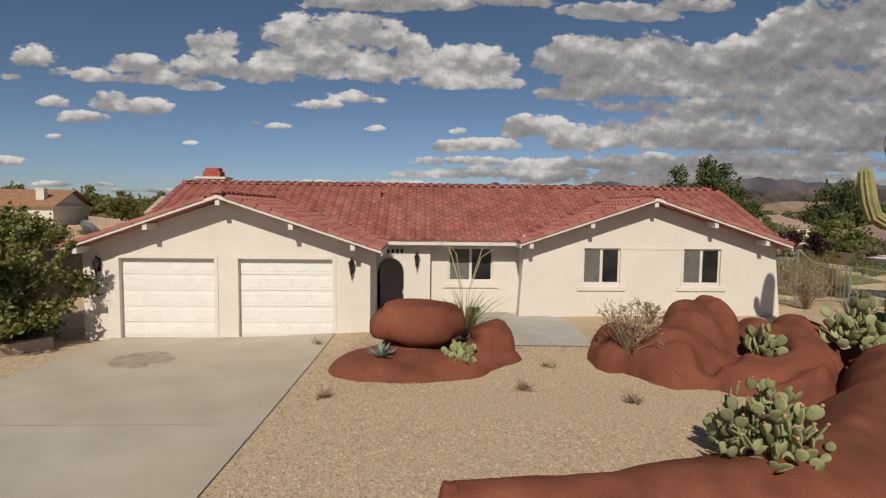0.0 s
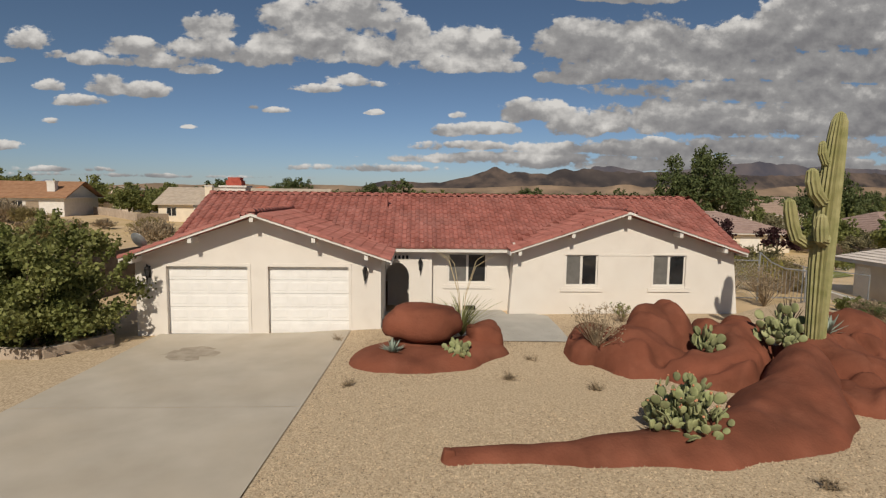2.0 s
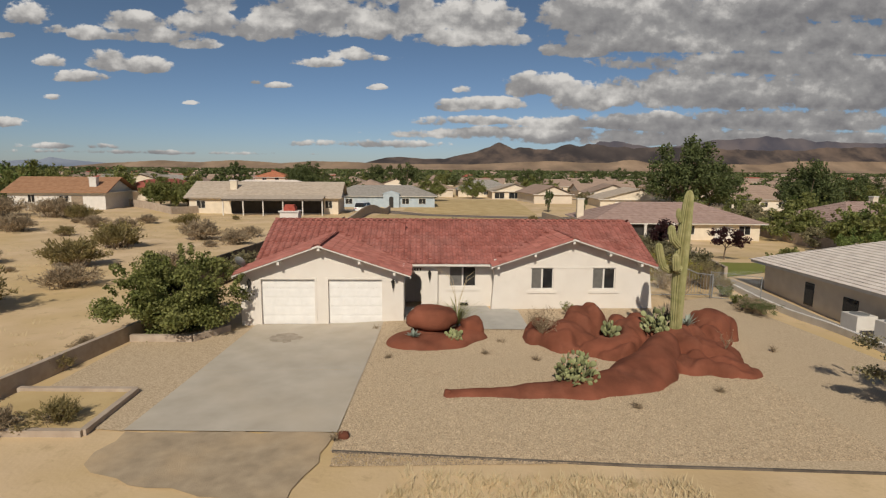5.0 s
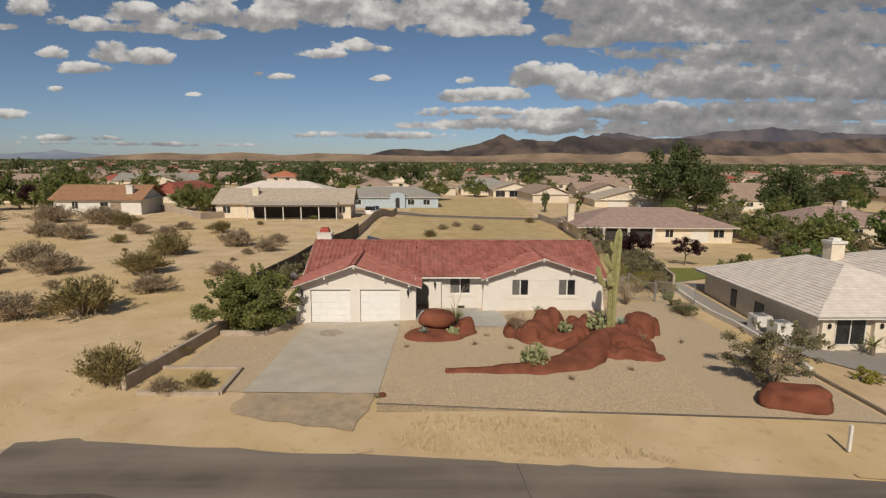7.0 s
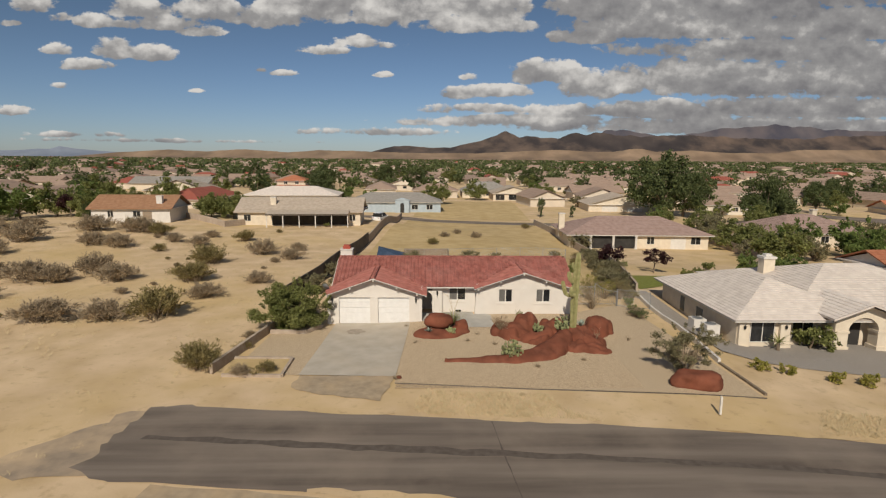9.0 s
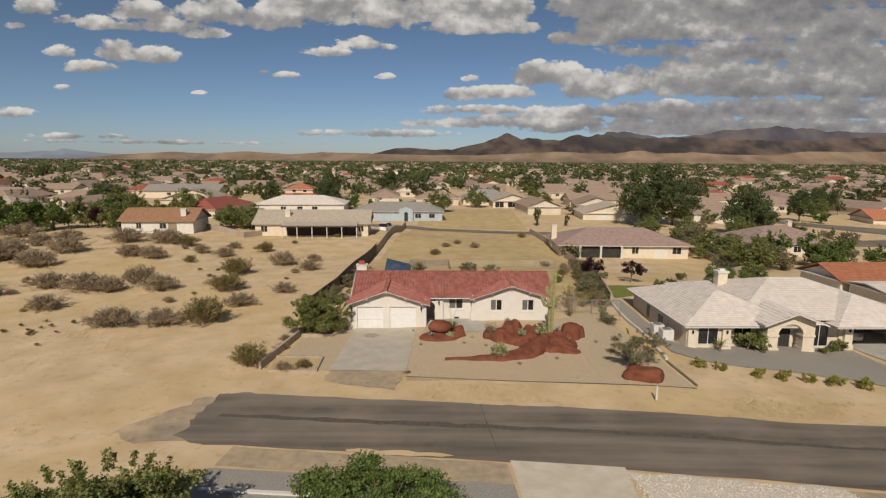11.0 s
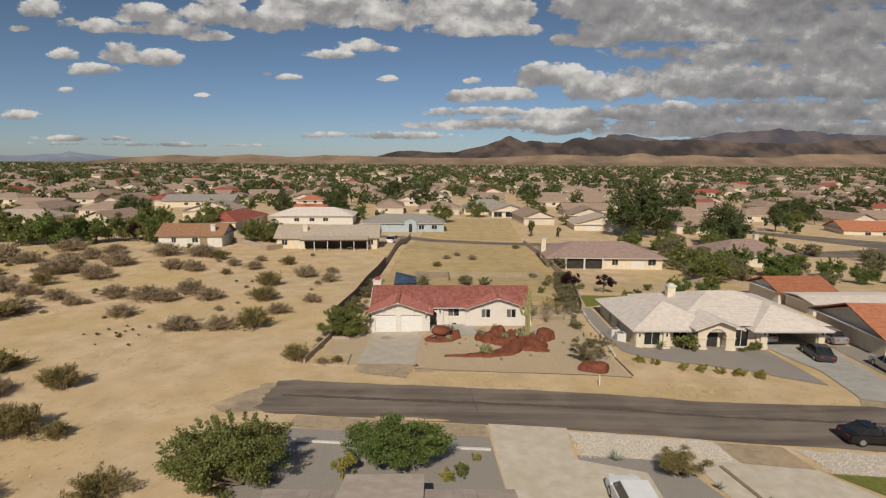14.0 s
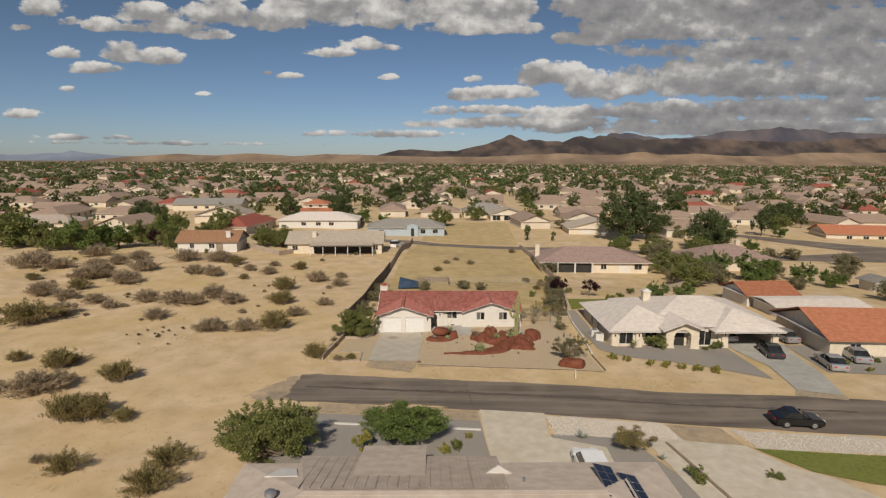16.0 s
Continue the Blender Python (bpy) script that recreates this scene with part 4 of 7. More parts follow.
def massif(name, label, x0, x1, y0, y1, domes, hollows, clefts, cell):
    """Sculpted cement rock: lumps that melt into one another, cut by clefts, creases and planting hollows."""
    nx, ny = int((x1 - x0) / cell), int((y1 - y0) / cell)
    H = np.zeros((ny + 1, nx + 1))
    for j in range(ny + 1):
        for i in range(nx + 1):
            x, y = x0 + i * cell, y0 + j * cell
            wx, wy = x + 0.26 * noise.noise((x * 1.1, y * 1.1, 1)) + 0.07 * noise.noise((x * 3.5, y * 3.5, 2)), y + 0.26 * noise.noise((x * 1.1, y * 1.1, 5)) + 0.07 * noise.noise((x * 3.5, y * 3.5, 6))
            acc = 0.0
            for bx, by, rx, ry, hh in domes:
                r = ((wx - bx) / rx) ** 2 + ((wy - by) / ry) ** 2
                if r < 1:
                    acc += (hh * (1 - r) ** 0.40) ** 9
            h = acc ** (1 / 9)
            if h > 0.02:
                full = min(1.0, h * 2.5)
                crease = max(0.0, 1 - abs(noise.noise((wx * 0.85, wy * 0.85, 9))) * 7.0)
                h += full * (0.10 * noise.noise((x * 1.2, y * 1.2, 4)) + 0.055 * noise.noise((x * 2.9, y * 2.9, 7)) + 0.02 * noise.noise((x * 8, y * 8, 3)) - 0.17 * crease)
                for bx, by, r0, dep in hollows:
                    q = math.hypot(x - bx, y - by) / r0
                    if q < 1:
                        h -= dep * (1 - q ** 4)
                for ax, ay, bx, by, w0, dep in clefts:
                    dx, dy = bx - ax, by - ay
                    u = max(0, min(1, ((x - ax) * dx + (y - ay) * dy) / (dx * dx + dy * dy)))
                    q = math.hypot(x - ax - dx * u, y - ay - dy * u) / w0
                    if q < 1:
                        h -= dep * (1 - q * q)
                h = max(h, 0.02)
            else:
                h = -0.15
            H[j, i] = h
    H[1:-1, 1:-1] = (H[1:-1, 1:-1] * 3 + H[:-2, 1:-1] + H[2:, 1:-1] + H[1:-1, :-2] + H[1:-1, 2:]) / 7
    m, idx = Mesh(), {}
    for j in range(ny):
        for i in range(nx):
            q = [(j, i), (j, i + 1), (j + 1, i + 1), (j + 1, i)]
            if max(H[a] for a in q) > -0.1:
                for a in q:
                    if a not in idx:
                        x, y = x0 + a[1] * cell, y0 + a[0] * cell
                        idx[a] = len(m.v)
                        m.v.append((x, y, zg(x, y) + H[a]))
                m.f.append(tuple(idx[a] for a in q))
    return tagged(part(name, m, M_REDROCK, smooth=True), label, "rock")


massif("rock_formation", "craggy red-brown sculpted rock garden planted with cacti", 10.9, 21.0, -7.2, -0.9,
       [(12.1, -2.5, 0.85, 0.95, 0.72), (12.9, -3.0, 1.0, 1.1, 0.86), (13.7, -2.5, 0.72, 0.9, 1.24), (14.35, -2.2, 0.68, 0.85, 1.28), (13.3, -3.6, 1.25, 0.75, 0.50), (14.3, -4.1, 1.1, 0.95, 0.52),
        (15.4, -3.3, 1.0, 1.1, 0.88), (15.0, -4.5, 0.9, 1.0, 0.62), (15.95, -2.9, 0.8, 0.8, 0.92), (16.3, -2.2, 0.7, 0.6, 0.90), (15.5, -2.0, 0.5, 0.5, 0.78), (17.0, -3.9, 0.8, 0.9, 0.92),
        (18.0, -3.6, 1.1, 1.0, 1.02), (19.1, -2.7, 0.95, 0.95, 1.30), (19.8, -2.2, 0.6, 0.8, 1.12), (17.4, -4.8, 1.0, 0.9, 0.84), (18.3, -4.9, 0.9, 0.9, 0.62), (16.8, -5.8, 0.9, 0.75, 0.50), (17.8, -6.0, 0.9, 0.65, 0.45), (18.5, -6.25, 0.6, 0.5, 0.32)],
       [(14.6, -3.5, 0.50, 0.42), (16.35, -3.55, 0.48, 0.40), (13.2, -4.0, 0.25, 0.2)], [(14.5, -5.6, 15.9, -4.3, 0.26, 0.55), (17.9, -2.6, 18.3, -4.2, 0.16, 0.30), (16.6, -5.1, 18.0, -5.5, 0.16, 0.25)], 0.07)
tail = mound("rock_tail", "long low red-brown rock tongue tapering across gravel", 7.5, 18.4, -9.2, -2.6, [],
             [(8.1, -7.85, 0.26, 0.15), (10.3, -7.85, 0.48, 0.25), (12.5, -7.6, 0.80, 0.34), (13.9, -7.05, 1.05, 0.42), (15.0, -6.25, 1.10, 0.66), (15.85, -5.2, 0.88, 0.96), (16.4, -4.5, 0.62, 0.98)], 0.08)
boulder("low rounded red-brown boulder under a shrub", (22.15, -11.65, 0.30), (1.45, 0.75, 0.55), 5.0, -12)

# ---- plants ----


def leaves(n, blobs, size, rnd, flat=0.0, shell=0.25):
    """Many small leaf faces gathered in clumps."""
    m = Mesh()
    vols = [(b[1][0] * b[1][1] * b[1][2]) ** 0.75 for b in blobs]
    for c, r in blobs:
        k = int(n * (r[0] * r[1] * r[2]) ** 0.75 / sum(vols)) + 1
        for _ in range(k):
            d = Vector((rnd.gauss(0, 1), rnd.gauss(0, 1), rnd.gauss(0, 1))).normalized() * (shell + (1 - shell) * rnd.random()) * rnd.uniform(0.85, 1.12)
            p = Vector((c[0] + d.x * r[0], c[1] + d.y * r[1], c[2] + d.z * r[2]))
            s = size * rnd.uniform(0.6, 1.4)
            u = Vector((rnd.gauss(0, 1), rnd.gauss(0, 1), rnd.gauss(0, 1 - flat))).normalized()
            w = u.cross(Vector((rnd.gauss(0, 1), rnd.gauss(0, 1), rnd.gauss(0, 1)))).normalized() * s * 0.45
            u = u * s
            k0 = len(m.v)
            m.v += [tuple(p - u * 0.5), tuple(p + w), tuple(p + u * 0.5), tuple(p - w)]
            m.f.append((k0, k0 + 1, k0 + 2, k0 + 3))
    return m


def clumps(rx, ry, rz, zc, n, k, rnd):
    out = []
    for _ in range(n):
        d = Vector((rnd.gauss(0, 1), rnd.gauss(0, 1), rnd.gauss(0, 0.9))).normalized() * rnd.uniform(0.40, 1.05)
        s = rnd.uniform(0.38, 1.2) * k
        out.append(((d.x * rx, d.y * ry, zc + d.z * rz), (rx * s, ry * s, rz * s)))
    return out


def tree(name, label, rx, ry, rz, zc, n, size, material, seed, trunk=0.12, limbs=8, nc=22, k=0.34, stems=1, category="tree", at=(0, 0, 0), turn=0, scale=1.0, bark=None, shoots=0):
    rnd = random.Random(seed)
    t = thing(name, label, category, at, turn, scale=scale)
    blobs = clumps(rx, ry, rz, zc, nc, k, rnd)
    for _ in range(shoots):   # young upright shoots that break the outline
        a, e = rnd.uniform(0, 2 * math.pi), rnd.uniform(0.2, 1.0)
        c = Vector((math.cos(a) * e * rx, math.sin(a) * e * ry, zc + rz * (1.05 - 0.75 * e * e) * rnd.uniform(0.75, 1.1)))
        for q in range(3):
            blobs.append(((c.x * (1 + 0.05 * q), c.y * (1 + 0.05 * q), c.z + q * 0.09 * rz), (rx * 0.055, ry * 0.055, rz * 0.085)))
    wood = Mesh()
    for s in range(stems):
        a = 2 * math.pi * s / stems + 0.4
        lean = 0.0 if stems == 1 else 0.25 * rx
        fork = Vector((math.cos(a) * lean, math.sin(a) * lean, max(0.25, zc - rz * 0.75)))
        wood.tube([(0.1 * math.cos(a), 0.1 * math.sin(a), -0.1), tuple(fork * 0.5 + Vector((0.05, 0.03, 0))), tuple(fork)], [trunk, trunk * 0.85, trunk * 0.7], 7)
        for c, r in blobs[s::stems][:limbs]:
            mid_ = fork.lerp(Vector(c), 0.5) + Vector((rnd.uniform(-.1, .1) * rx, rnd.uniform(-.1, .1) * ry, 0.08 * rz))
            wood.tube([tuple(fork), tuple(mid_), c], [trunk * 0.5, trunk * 0.3, trunk * 0.1], 5)
    part("trunk", wood, bark or M_TRUNK, t)
    part("crown", leaves(n, blobs, size, rnd), material, t)
    return t


def scrub(label, seed, r, h, n, leaf, size, group, twigs=90):
    """A desert bush: many thin stems fanning from the root, with fine slivers of leaf along their outer halves."""
    rnd = random.Random(seed)
    t = thing("desert_shrub", label, "shrub", group=group)
    m, fol, stems = Mesh(), Mesh(), []
    lobes = [(rnd.uniform(0, 2 * math.pi), rnd.uniform(0.75, 1.15)) for _ in range(7)]
    for i in range(twigs):
        a, e = rnd.uniform(0, 2 * math.pi), rnd.uniform(0.1, 1.0) ** 0.6
        reach = 0.82 + 0.22 * sum(k * max(0.0, math.cos(a - b)) ** 6 for b, k in lobes)
        ox, oy = rnd.gauss(0, 0.20) * r, rnd.gauss(0, 0.20) * r
        tip = Vector((ox + r * e * reach * 0.85 * math.cos(a), oy + r * e * reach * 0.78 * math.sin(a), h * rnd.uniform(0.7, 1.08) * (1 - 0.62 * e * e)))
        root, bend = Vector((ox, oy, -0.05)), Vector((ox + (tip.x - ox) * 0.45, oy + (tip.y - oy) * 0.45, tip.z * 0.62))
        m.tube([root, bend, tip], [0.016, 0.010, 0.003], 3, False)
        stems.append((root, bend, tip))
    for _ in range(n):
        root, bend, tip = rnd.choice(stems)
        u = rnd.uniform(0.15, 1.08)
        q = bend.lerp(tip, u)
        q = q + Vector((rnd.gauss(0, 0.075) * r, rnd.gauss(0, 0.075) * r, rnd.gauss(0, 0.05) * h))
        q.z = max(q.z, 0.02)
        d = ((tip - bend).normalized() + Vector((rnd.gauss(0, 0.45), rnd.gauss(0, 0.45), rnd.gauss(0.25, 0.4)))).normalized()
        w = d.cross(Vector((rnd.gauss(0, 1), rnd.gauss(0, 1), rnd.gauss(0, 1)))).normalized() * size * 0.24
        fol.add([q - w, q + w, q + d * size * rnd.uniform(0.7, 1.5)], [(0, 1, 2)])
    part("stem", m, M_TWIG, t)
    part("foliage", fol, leaf, t)
    return t


big = tree("broadleaf_tree", "leafy green multi-stemmed tree in a low planter", 2.7, 2.1, 1.7, 1.62, 44000, 0.10, M_LEAF, 11, trunk=0.07, stems=6, nc=110, k=0.26, limbs=9, at=(-3.3, -1.1, 0), shoots=34)
sparse = tree("mesquite_tree", "sparse grey-green spreading shrub behind a boulder", 2.1, 1.9, 1.15, 1.55, 11000, 0.075, M_MESQUITE, 12, trunk=0.05, stems=7, nc=60, k=0.19, limbs=9, at=(22.4, -9.7, 0), bark=M_TWIG, shoots=16)

GREY, OLV = "greyish dry desert scrub on sand", "olive-green creosote bush on sand"
kinds = [scrub(GREY, 21, 1.4, 1.25, 3600, M_GREYBUSH, 0.13, "desert scrub"), scrub(OLV, 22, 1.2, 1.35, 4200, M_OLIVE, 0.12, "desert scrub"), scrub(GREY, 23, 1.7, 1.35, 4000, M_GREYBUSH, 0.15, "desert scrub"),
         scrub(OLV, 24, 1.0, 1.1, 3200, M_OLIVE, 0.10, "desert scrub")]
RADII = (1.4, 1.2, 1.7, 1.0)
# bushes: place, half width and kind; the far lot, its middle, and the near sand
FAR_LOT = [(-73.9, 40.1, 4.4, 0), (-68.2, 39.5, 2.8, 2), (-62.1, 41.1, 2.28, 0), (-66.4, 29.3, 1.28, 3), (-56.0, 32.5, 3.15, 0), (-57.5, 30.6, 3.09, 2), (-49.0, 28.1, 3.02, 0), (-50.7, 38.0, 2.77, 0), (-57.5, 48.6, 2.44, 2), (-46.8, 47.7, 3.02, 0), (-39.3, 47.2, 3.01, 2), (-35.2, 45.1, 1.78, 1),
           (-40.1, 36.2, 2.19, 0), (-36.0, 35.2, 2.17, 0), (-29.4, 32.8, 1.07, 3), (-30.8, 40.4, 1.43, 0), (-26.1, 38.0, 1.68, 0), (-21.1, 42.8, 1.46, 1), (-27.1, 45.3, 1.2, 2), (-15.2, 31.8, 2.11, 0), (-69.2, 53.5, 3.4, 2), (-59.1, 43.8, 2.34, 0), (-78, 47, 2.6, 0), (-10.5, 27.7, 1.5, 0)]
MID_LOT = [(-19.4, 24.1, 2.2, 1), (-29.3, 18.6, 2.3, 0), (-25.4, 15.3, 2.0, 2), (-39.1, 16.3, 2.23, 0), (-33.9, 14.9, 2.63, 2), (-30.7, 14.5, 1.76, 0), (-57.8, 19.2, 2.52, 0), (-54.2, 23.1, 1.69, 1), (-52.3, 17.4, 1.81, 2), (-46.7, 14.9, 1.76, 0), (-42.5, 11.8, 1.28, 0), (-47.4, 7.9, 2.61, 2), (-33.0, 6.6, 1.79, 0),
           (-49.1, 3.8, 3.2, 1), (-22.8, 1.0, 2.29, 2), (-18.5, 1.3, 1.86, 0), (-14.7, 2.0, 2.25, 1), (-17.3, 14.7, 2.0, 1), (-13.6, 8.2, 1.64, 0), (-10.4, 14, 1.4, 0), (-11.5, 36, 1.3, 2)]
NEAR_SAND = [(-40.1, -10.0, 1.1, 3), (-33.6, -10.4, 1.1, 3), (-34.1, -12.0, 1.82, 1), (-25.7, -15.6, 1.7, 1), (-32.3, -18.6, 2.5, 0), (-30.6, -17.3, 1.66, 2), (-25.3, -24.1, 1.9, 1), (-23.4, -23.8, 1.8, 1), (-20.4, -24.3, 1.1, 3), (-13.1, -31.5, 1.5, 1), (-20.2, -32.3, 1.22, 1), (-23.0, -31.0, 0.63, 0), (-12.9, -34.9, 1.55, 1), (-7.0, -8.9, 1.35, 1), (-36.5, -19.0, 1.7, 2)]
GARDEN_SCRUB = [(9.6, 53.6), (7.6, 45), (15, 53), (28, 77), (12, 58), (-5.4, -5.5), (-5.8, -3.2), (-2.8, -9.6), (-4.2, -10.0), (25.2, 25.8), (25.3, 14.2), (26, 9), (24, 2.5), (26.2, 19), (26.8, 30), (27.5, 34), (24, 12), (25, 36)]
spots = FAR_LOT + MID_LOT + NEAR_SAND + [(x, y, (0.55 if -7 < x < 0 else 0.9) * rng.uniform(0.8, 1.2), (0, 3)[i % 2]) for i, (x, y) in enumerate(GARDEN_SCRUB)]
spots += [(rng.uniform(-75, -9), rng.uniform(2, 54), rng.uniform(0.25, 0.7), rng.choice((0, 2, 3))) for _ in range(38)] + [(rng.uniform(-34, -24), rng.uniform(-6, 3), rng.uniform(0.12, 0.25), 3) for _ in range(14)]
first = set()
for x, y, r, kd in spots:
    m = pose(x, y, zg(x, y) - 0.02, 0, 0, rng.uniform(0, 360))
    o = copy_thing(kinds[kd], m) if kd in first else kinds[kd]
    first.add(kd)
    o.matrix_basis = m
    q = 1.02 * r / RADII[kd]
    o.scale = (q, q, q ** 0.88 * rng.uniform(0.9, 1.1))


def ribbed(m, pts, radii, ribs=14):
    k0, sides = len(m.v), ribs * 2
    P = [Vector(p) for p in pts]
    for i, p in enumerate(P):
        d = (P[min(i + 1, len(P) - 1)] - P[max(i - 1, 0)]).normalized()
        s = d.cross(Vector((0.0, 1.0, 0.12))).normalized()
        t = d.cross(s)
        for j in range(sides):
            r = radii[i] * (1.0 if j % 2 else 0.80)
            a = 2 * math.pi * j / sides
            m.v.append(tuple(p + (s * math.cos(a) + t * math.sin(a)) * r))
    for i in range(len(P) - 1):
        for j in range(sides):
            a, b = k0 + i * sides + j, k0 + i * sides + (j + 1) % sides
            m.f.append((a, b, b + sides, a + sides))
    m.f.append(tuple(k0 + (len(P) - 1) * sides + j for j in range(sides)))
    return m


sag = thing("saguaro_cactus", "tall yellow-green saguaro cactus with upturned arms", "cactus", (17.0, -4.0, 0.85))
part("stem", ribbed(Mesh(), [(0, 0, -0.3), (0.0, 0, 0.8), (0.0, 0, 1.9), (0.03, 0, 3.0), (0.09, 0, 4.1), (0.14, 0, 4.9), (0.17, 0, 5.25), (0.18, 0, 5.42), (0.18, 0, 5.48)],
                     [0.215, 0.235, 0.26, 0.262, 0.235, 0.20, 0.17, 0.10, 0.02], 17), M_SAGUARO, sag)
for pts, r in (([(-0.05, 0.05, 2.5), (-0.36, 0.08, 2.42), (-0.60, 0.08, 2.55), (-0.72, 0.08, 2.85), (-0.80, 0.08, 3.2), (-0.83, 0.08, 3.40), (-0.835, 0.08, 3.47)], 0.15),
               ([(0.0, -0.05, 2.62), (-0.20, -0.26, 2.48), (-0.30, -0.34, 2.55), (-0.34, -0.36, 2.80), (-0.35, -0.36, 3.05), (-0.35, -0.36, 3.13)], 0.15),
               ([(0.05, 0, 3.40), (-0.20, -0.10, 3.42), (-0.38, -0.12, 3.62), (-0.46, -0.12, 3.88), (-0.48, -0.12, 4.10), (-0.48, -0.12, 4.17)], 0.155),
               ([(0.1, 0, 4.20), (-0.12, -0.04, 4.32), (-0.21, -0.04, 4.52), (-0.22, -0.04, 4.74), (-0.22, -0.04, 4.80)], 0.10)):
    part("arm", ribbed(Mesh(), pts, [r * 0.9] + [r] * (len(pts) - 3) + [r * 0.78, r * 0.25], 11), M_SAGUARO, sag)

pad = Mesh()
for i in range(9):
    a = math.pi * i / 8
    for j in range(8):
        b = 2 * math.pi * j / 8
        pad.v.append((0.095 * math.sin(a) * math.cos(b) * (1.0 + 0.25 * (1 - math.cos(a)) / 2), 0.022 * math.sin(a) * math.sin(b), 0.15 - 0.15 * math.cos(a)))
pad.f = [(i * 8 + j, i * 8 + (j + 1) % 8, (i + 1) * 8 + (j + 1) % 8, (i + 1) * 8 + j) for i in range(8) for j in range(8)]
pad_me = data("pad", pad, M_PAD, True)
bud_me = data("bud", Mesh().lathe([(0.012, 0), (0.026, 0.03), (0.022, 0.06), (0.005, 0.07)], sides=6), M_BUD, True)


def prickly_pear(label, at, n, r, h, seed, size=1.0, buds=0):
    """Pads growing outwards from the middle of a clump, the outer ones on top of the inner ones."""
    rnd = random.Random(seed)
    t = thing("prickly_pear", label, "cactus", at)
    for i in range(n):
        a, e, k = rnd.uniform(0, 2 * math.pi), rnd.uniform(0.03, 1.0), size * rnd.uniform(0.7, 1.2)
        q = rnd.uniform(0.25, 0.92)
        el = math.asin(e)
        d = Vector((math.cos(a) * math.cos(el), math.sin(a) * math.cos(el), math.sin(el)))
        base = Vector((d.x * r * q, d.y * r * q, d.z * max(0.05, h * q - 0.12)))
        lean = math.degrees(math.pi / 2 - el) * 0.42 + rnd.uniform(-28, 28)
        m = Matrix.Translation(base) @ Matrix.Rotation(a + rnd.uniform(-.6, .6), 4, "Z") @ Matrix.Rotation(radians(lean), 4, "Y") @ Matrix.Rotation(rnd.uniform(0, math.pi), 4, "Z") @ Matrix.Diagonal((k, k, k * rnd.uniform(0.68, 0.9), 1))
        o = part("pad", pad_me, None, t)
        o.matrix_basis = m
        if buds and q > 0.7 and el > 0.4 and rnd.random() < buds:
            o = part("bud", bud_me, None, t)
            o.matrix_basis = m @ Matrix.Translation((rnd.uniform(-0.05, 0.05), 0, 0.285))
    return t


prickly_pear("broad prickly pear with orange-pink buds beside red rock", (12.2, -7.25, 0.22), 230, 0.80, 1.10, 3, 0.82, 0.6)
prickly_pear("small prickly pear in a red rock hollow", (14.6, -3.5, 0.50), 40, 0.34, 0.85, 5, 0.95)
prickly_pear("tall prickly pear at the foot of a saguaro", (16.35, -3.75, 0.72), 95, 0.60, 1.15, 8, 1.0)
prickly_pear("low green cactus spilling over a rock planter", (8.5, -3.0, 0.30), 50, 0.42, 0.45, 9, 0.75)


def rosette(name, label, category, at, n, length, width, material, seed, up=(20, 80), droop=0.0, stalks=0):
    rnd = random.Random(seed)
    t = thing(name, label, category, at)
    for i in range(n):
        a, e, L = rnd.uniform(0, 2 * math.pi), radians(rnd.uniform(*up)), length * rnd.uniform(0.7, 1.1)
        d, s = Vector((math.cos(a) * math.cos(e), math.sin(a) * math.cos(e), math.sin(e))), Vector((-math.sin(a), math.cos(a), 0))
        m, rows = Mesh(), 6
        for q in range(rows):
            u = q / (rows - 1)
            p = d * (L * u) + Vector((math.cos(a), math.sin(a), 0)) * (droop * u * u * 0.6 * L) - Vector((0, 0, droop * L * u * u * 0.75))
            w = width * (1 - u) ** 0.6 * (0.6 + u if u < 0.4 else 1.0) + 0.002
            m.v += [tuple(p - s * w), tuple(p + s * w), tuple(p + Vector((0, 0, -0.25 * w)))]
        m.f = [(3 * q, 3 * q + 2, 3 * q + 5, 3 * q + 3) for q in range(rows - 1)] + [(3 * q + 2, 3 * q + 1, 3 * q + 4, 3 * q + 5) for q in range(rows - 1)]
        part("leaf", m, material, t)
    for i in range(stalks):
        a = rnd.uniform(-0.6, 0.6) + (0 if i % 2 else 2.6)
        L = length * rnd.uniform(1.3, 1.7)
        part("seed_stalk", Mesh().tube([(0, 0, 0), (0.12 * math.cos(a), 0.05, L * 0.5), (0.4 * math.cos(a), 0.1, L * 0.85), (0.95 * math.cos(a), 0.1, L)], [0.012, 0.010, 0.008, 0.003], 5, False), M_STRAW, t)
    return t


rosette("agave", "small blue-grey agave rosette in a rock planter", "agave", (6.85, -3.0, 0.36), 46, 0.36, 0.045, M_AGAVE, 4, (10, 85))
rosette("pampas_grass", "tall arching yellow-green grass with straw stalks", "grass", (8.7, -1.4, 0.35), 130, 1.55, 0.016, M_GRASS, 6, (45, 88), 0.35, 5)
rosette("yucca", "reddish spiky yucca beside a saguaro", "yucca", (17.1, -2.9, 0.9), 60, 0.85, 0.018, M_TWIG, 7, (30, 88))
rosette("agave", "pale grey-green agave rosette among red rocks", "agave", (17.7, -3.5, 0.95), 36, 0.55, 0.05, M_AGAVE, 14, (15, 80))
rosette("agave", "grey agave rosette on front gravel", "agave", (18.9, -27.7, 0.02), 30, 0.8, 0.06, M_AGAVE, 15, (20, 85))
rosette("agave", "small grey agave on a gravel bed", "agave", (24.2, -31.0, 0.02), 24, 0.55, 0.05, M_AGAVE, 16, (15, 80))


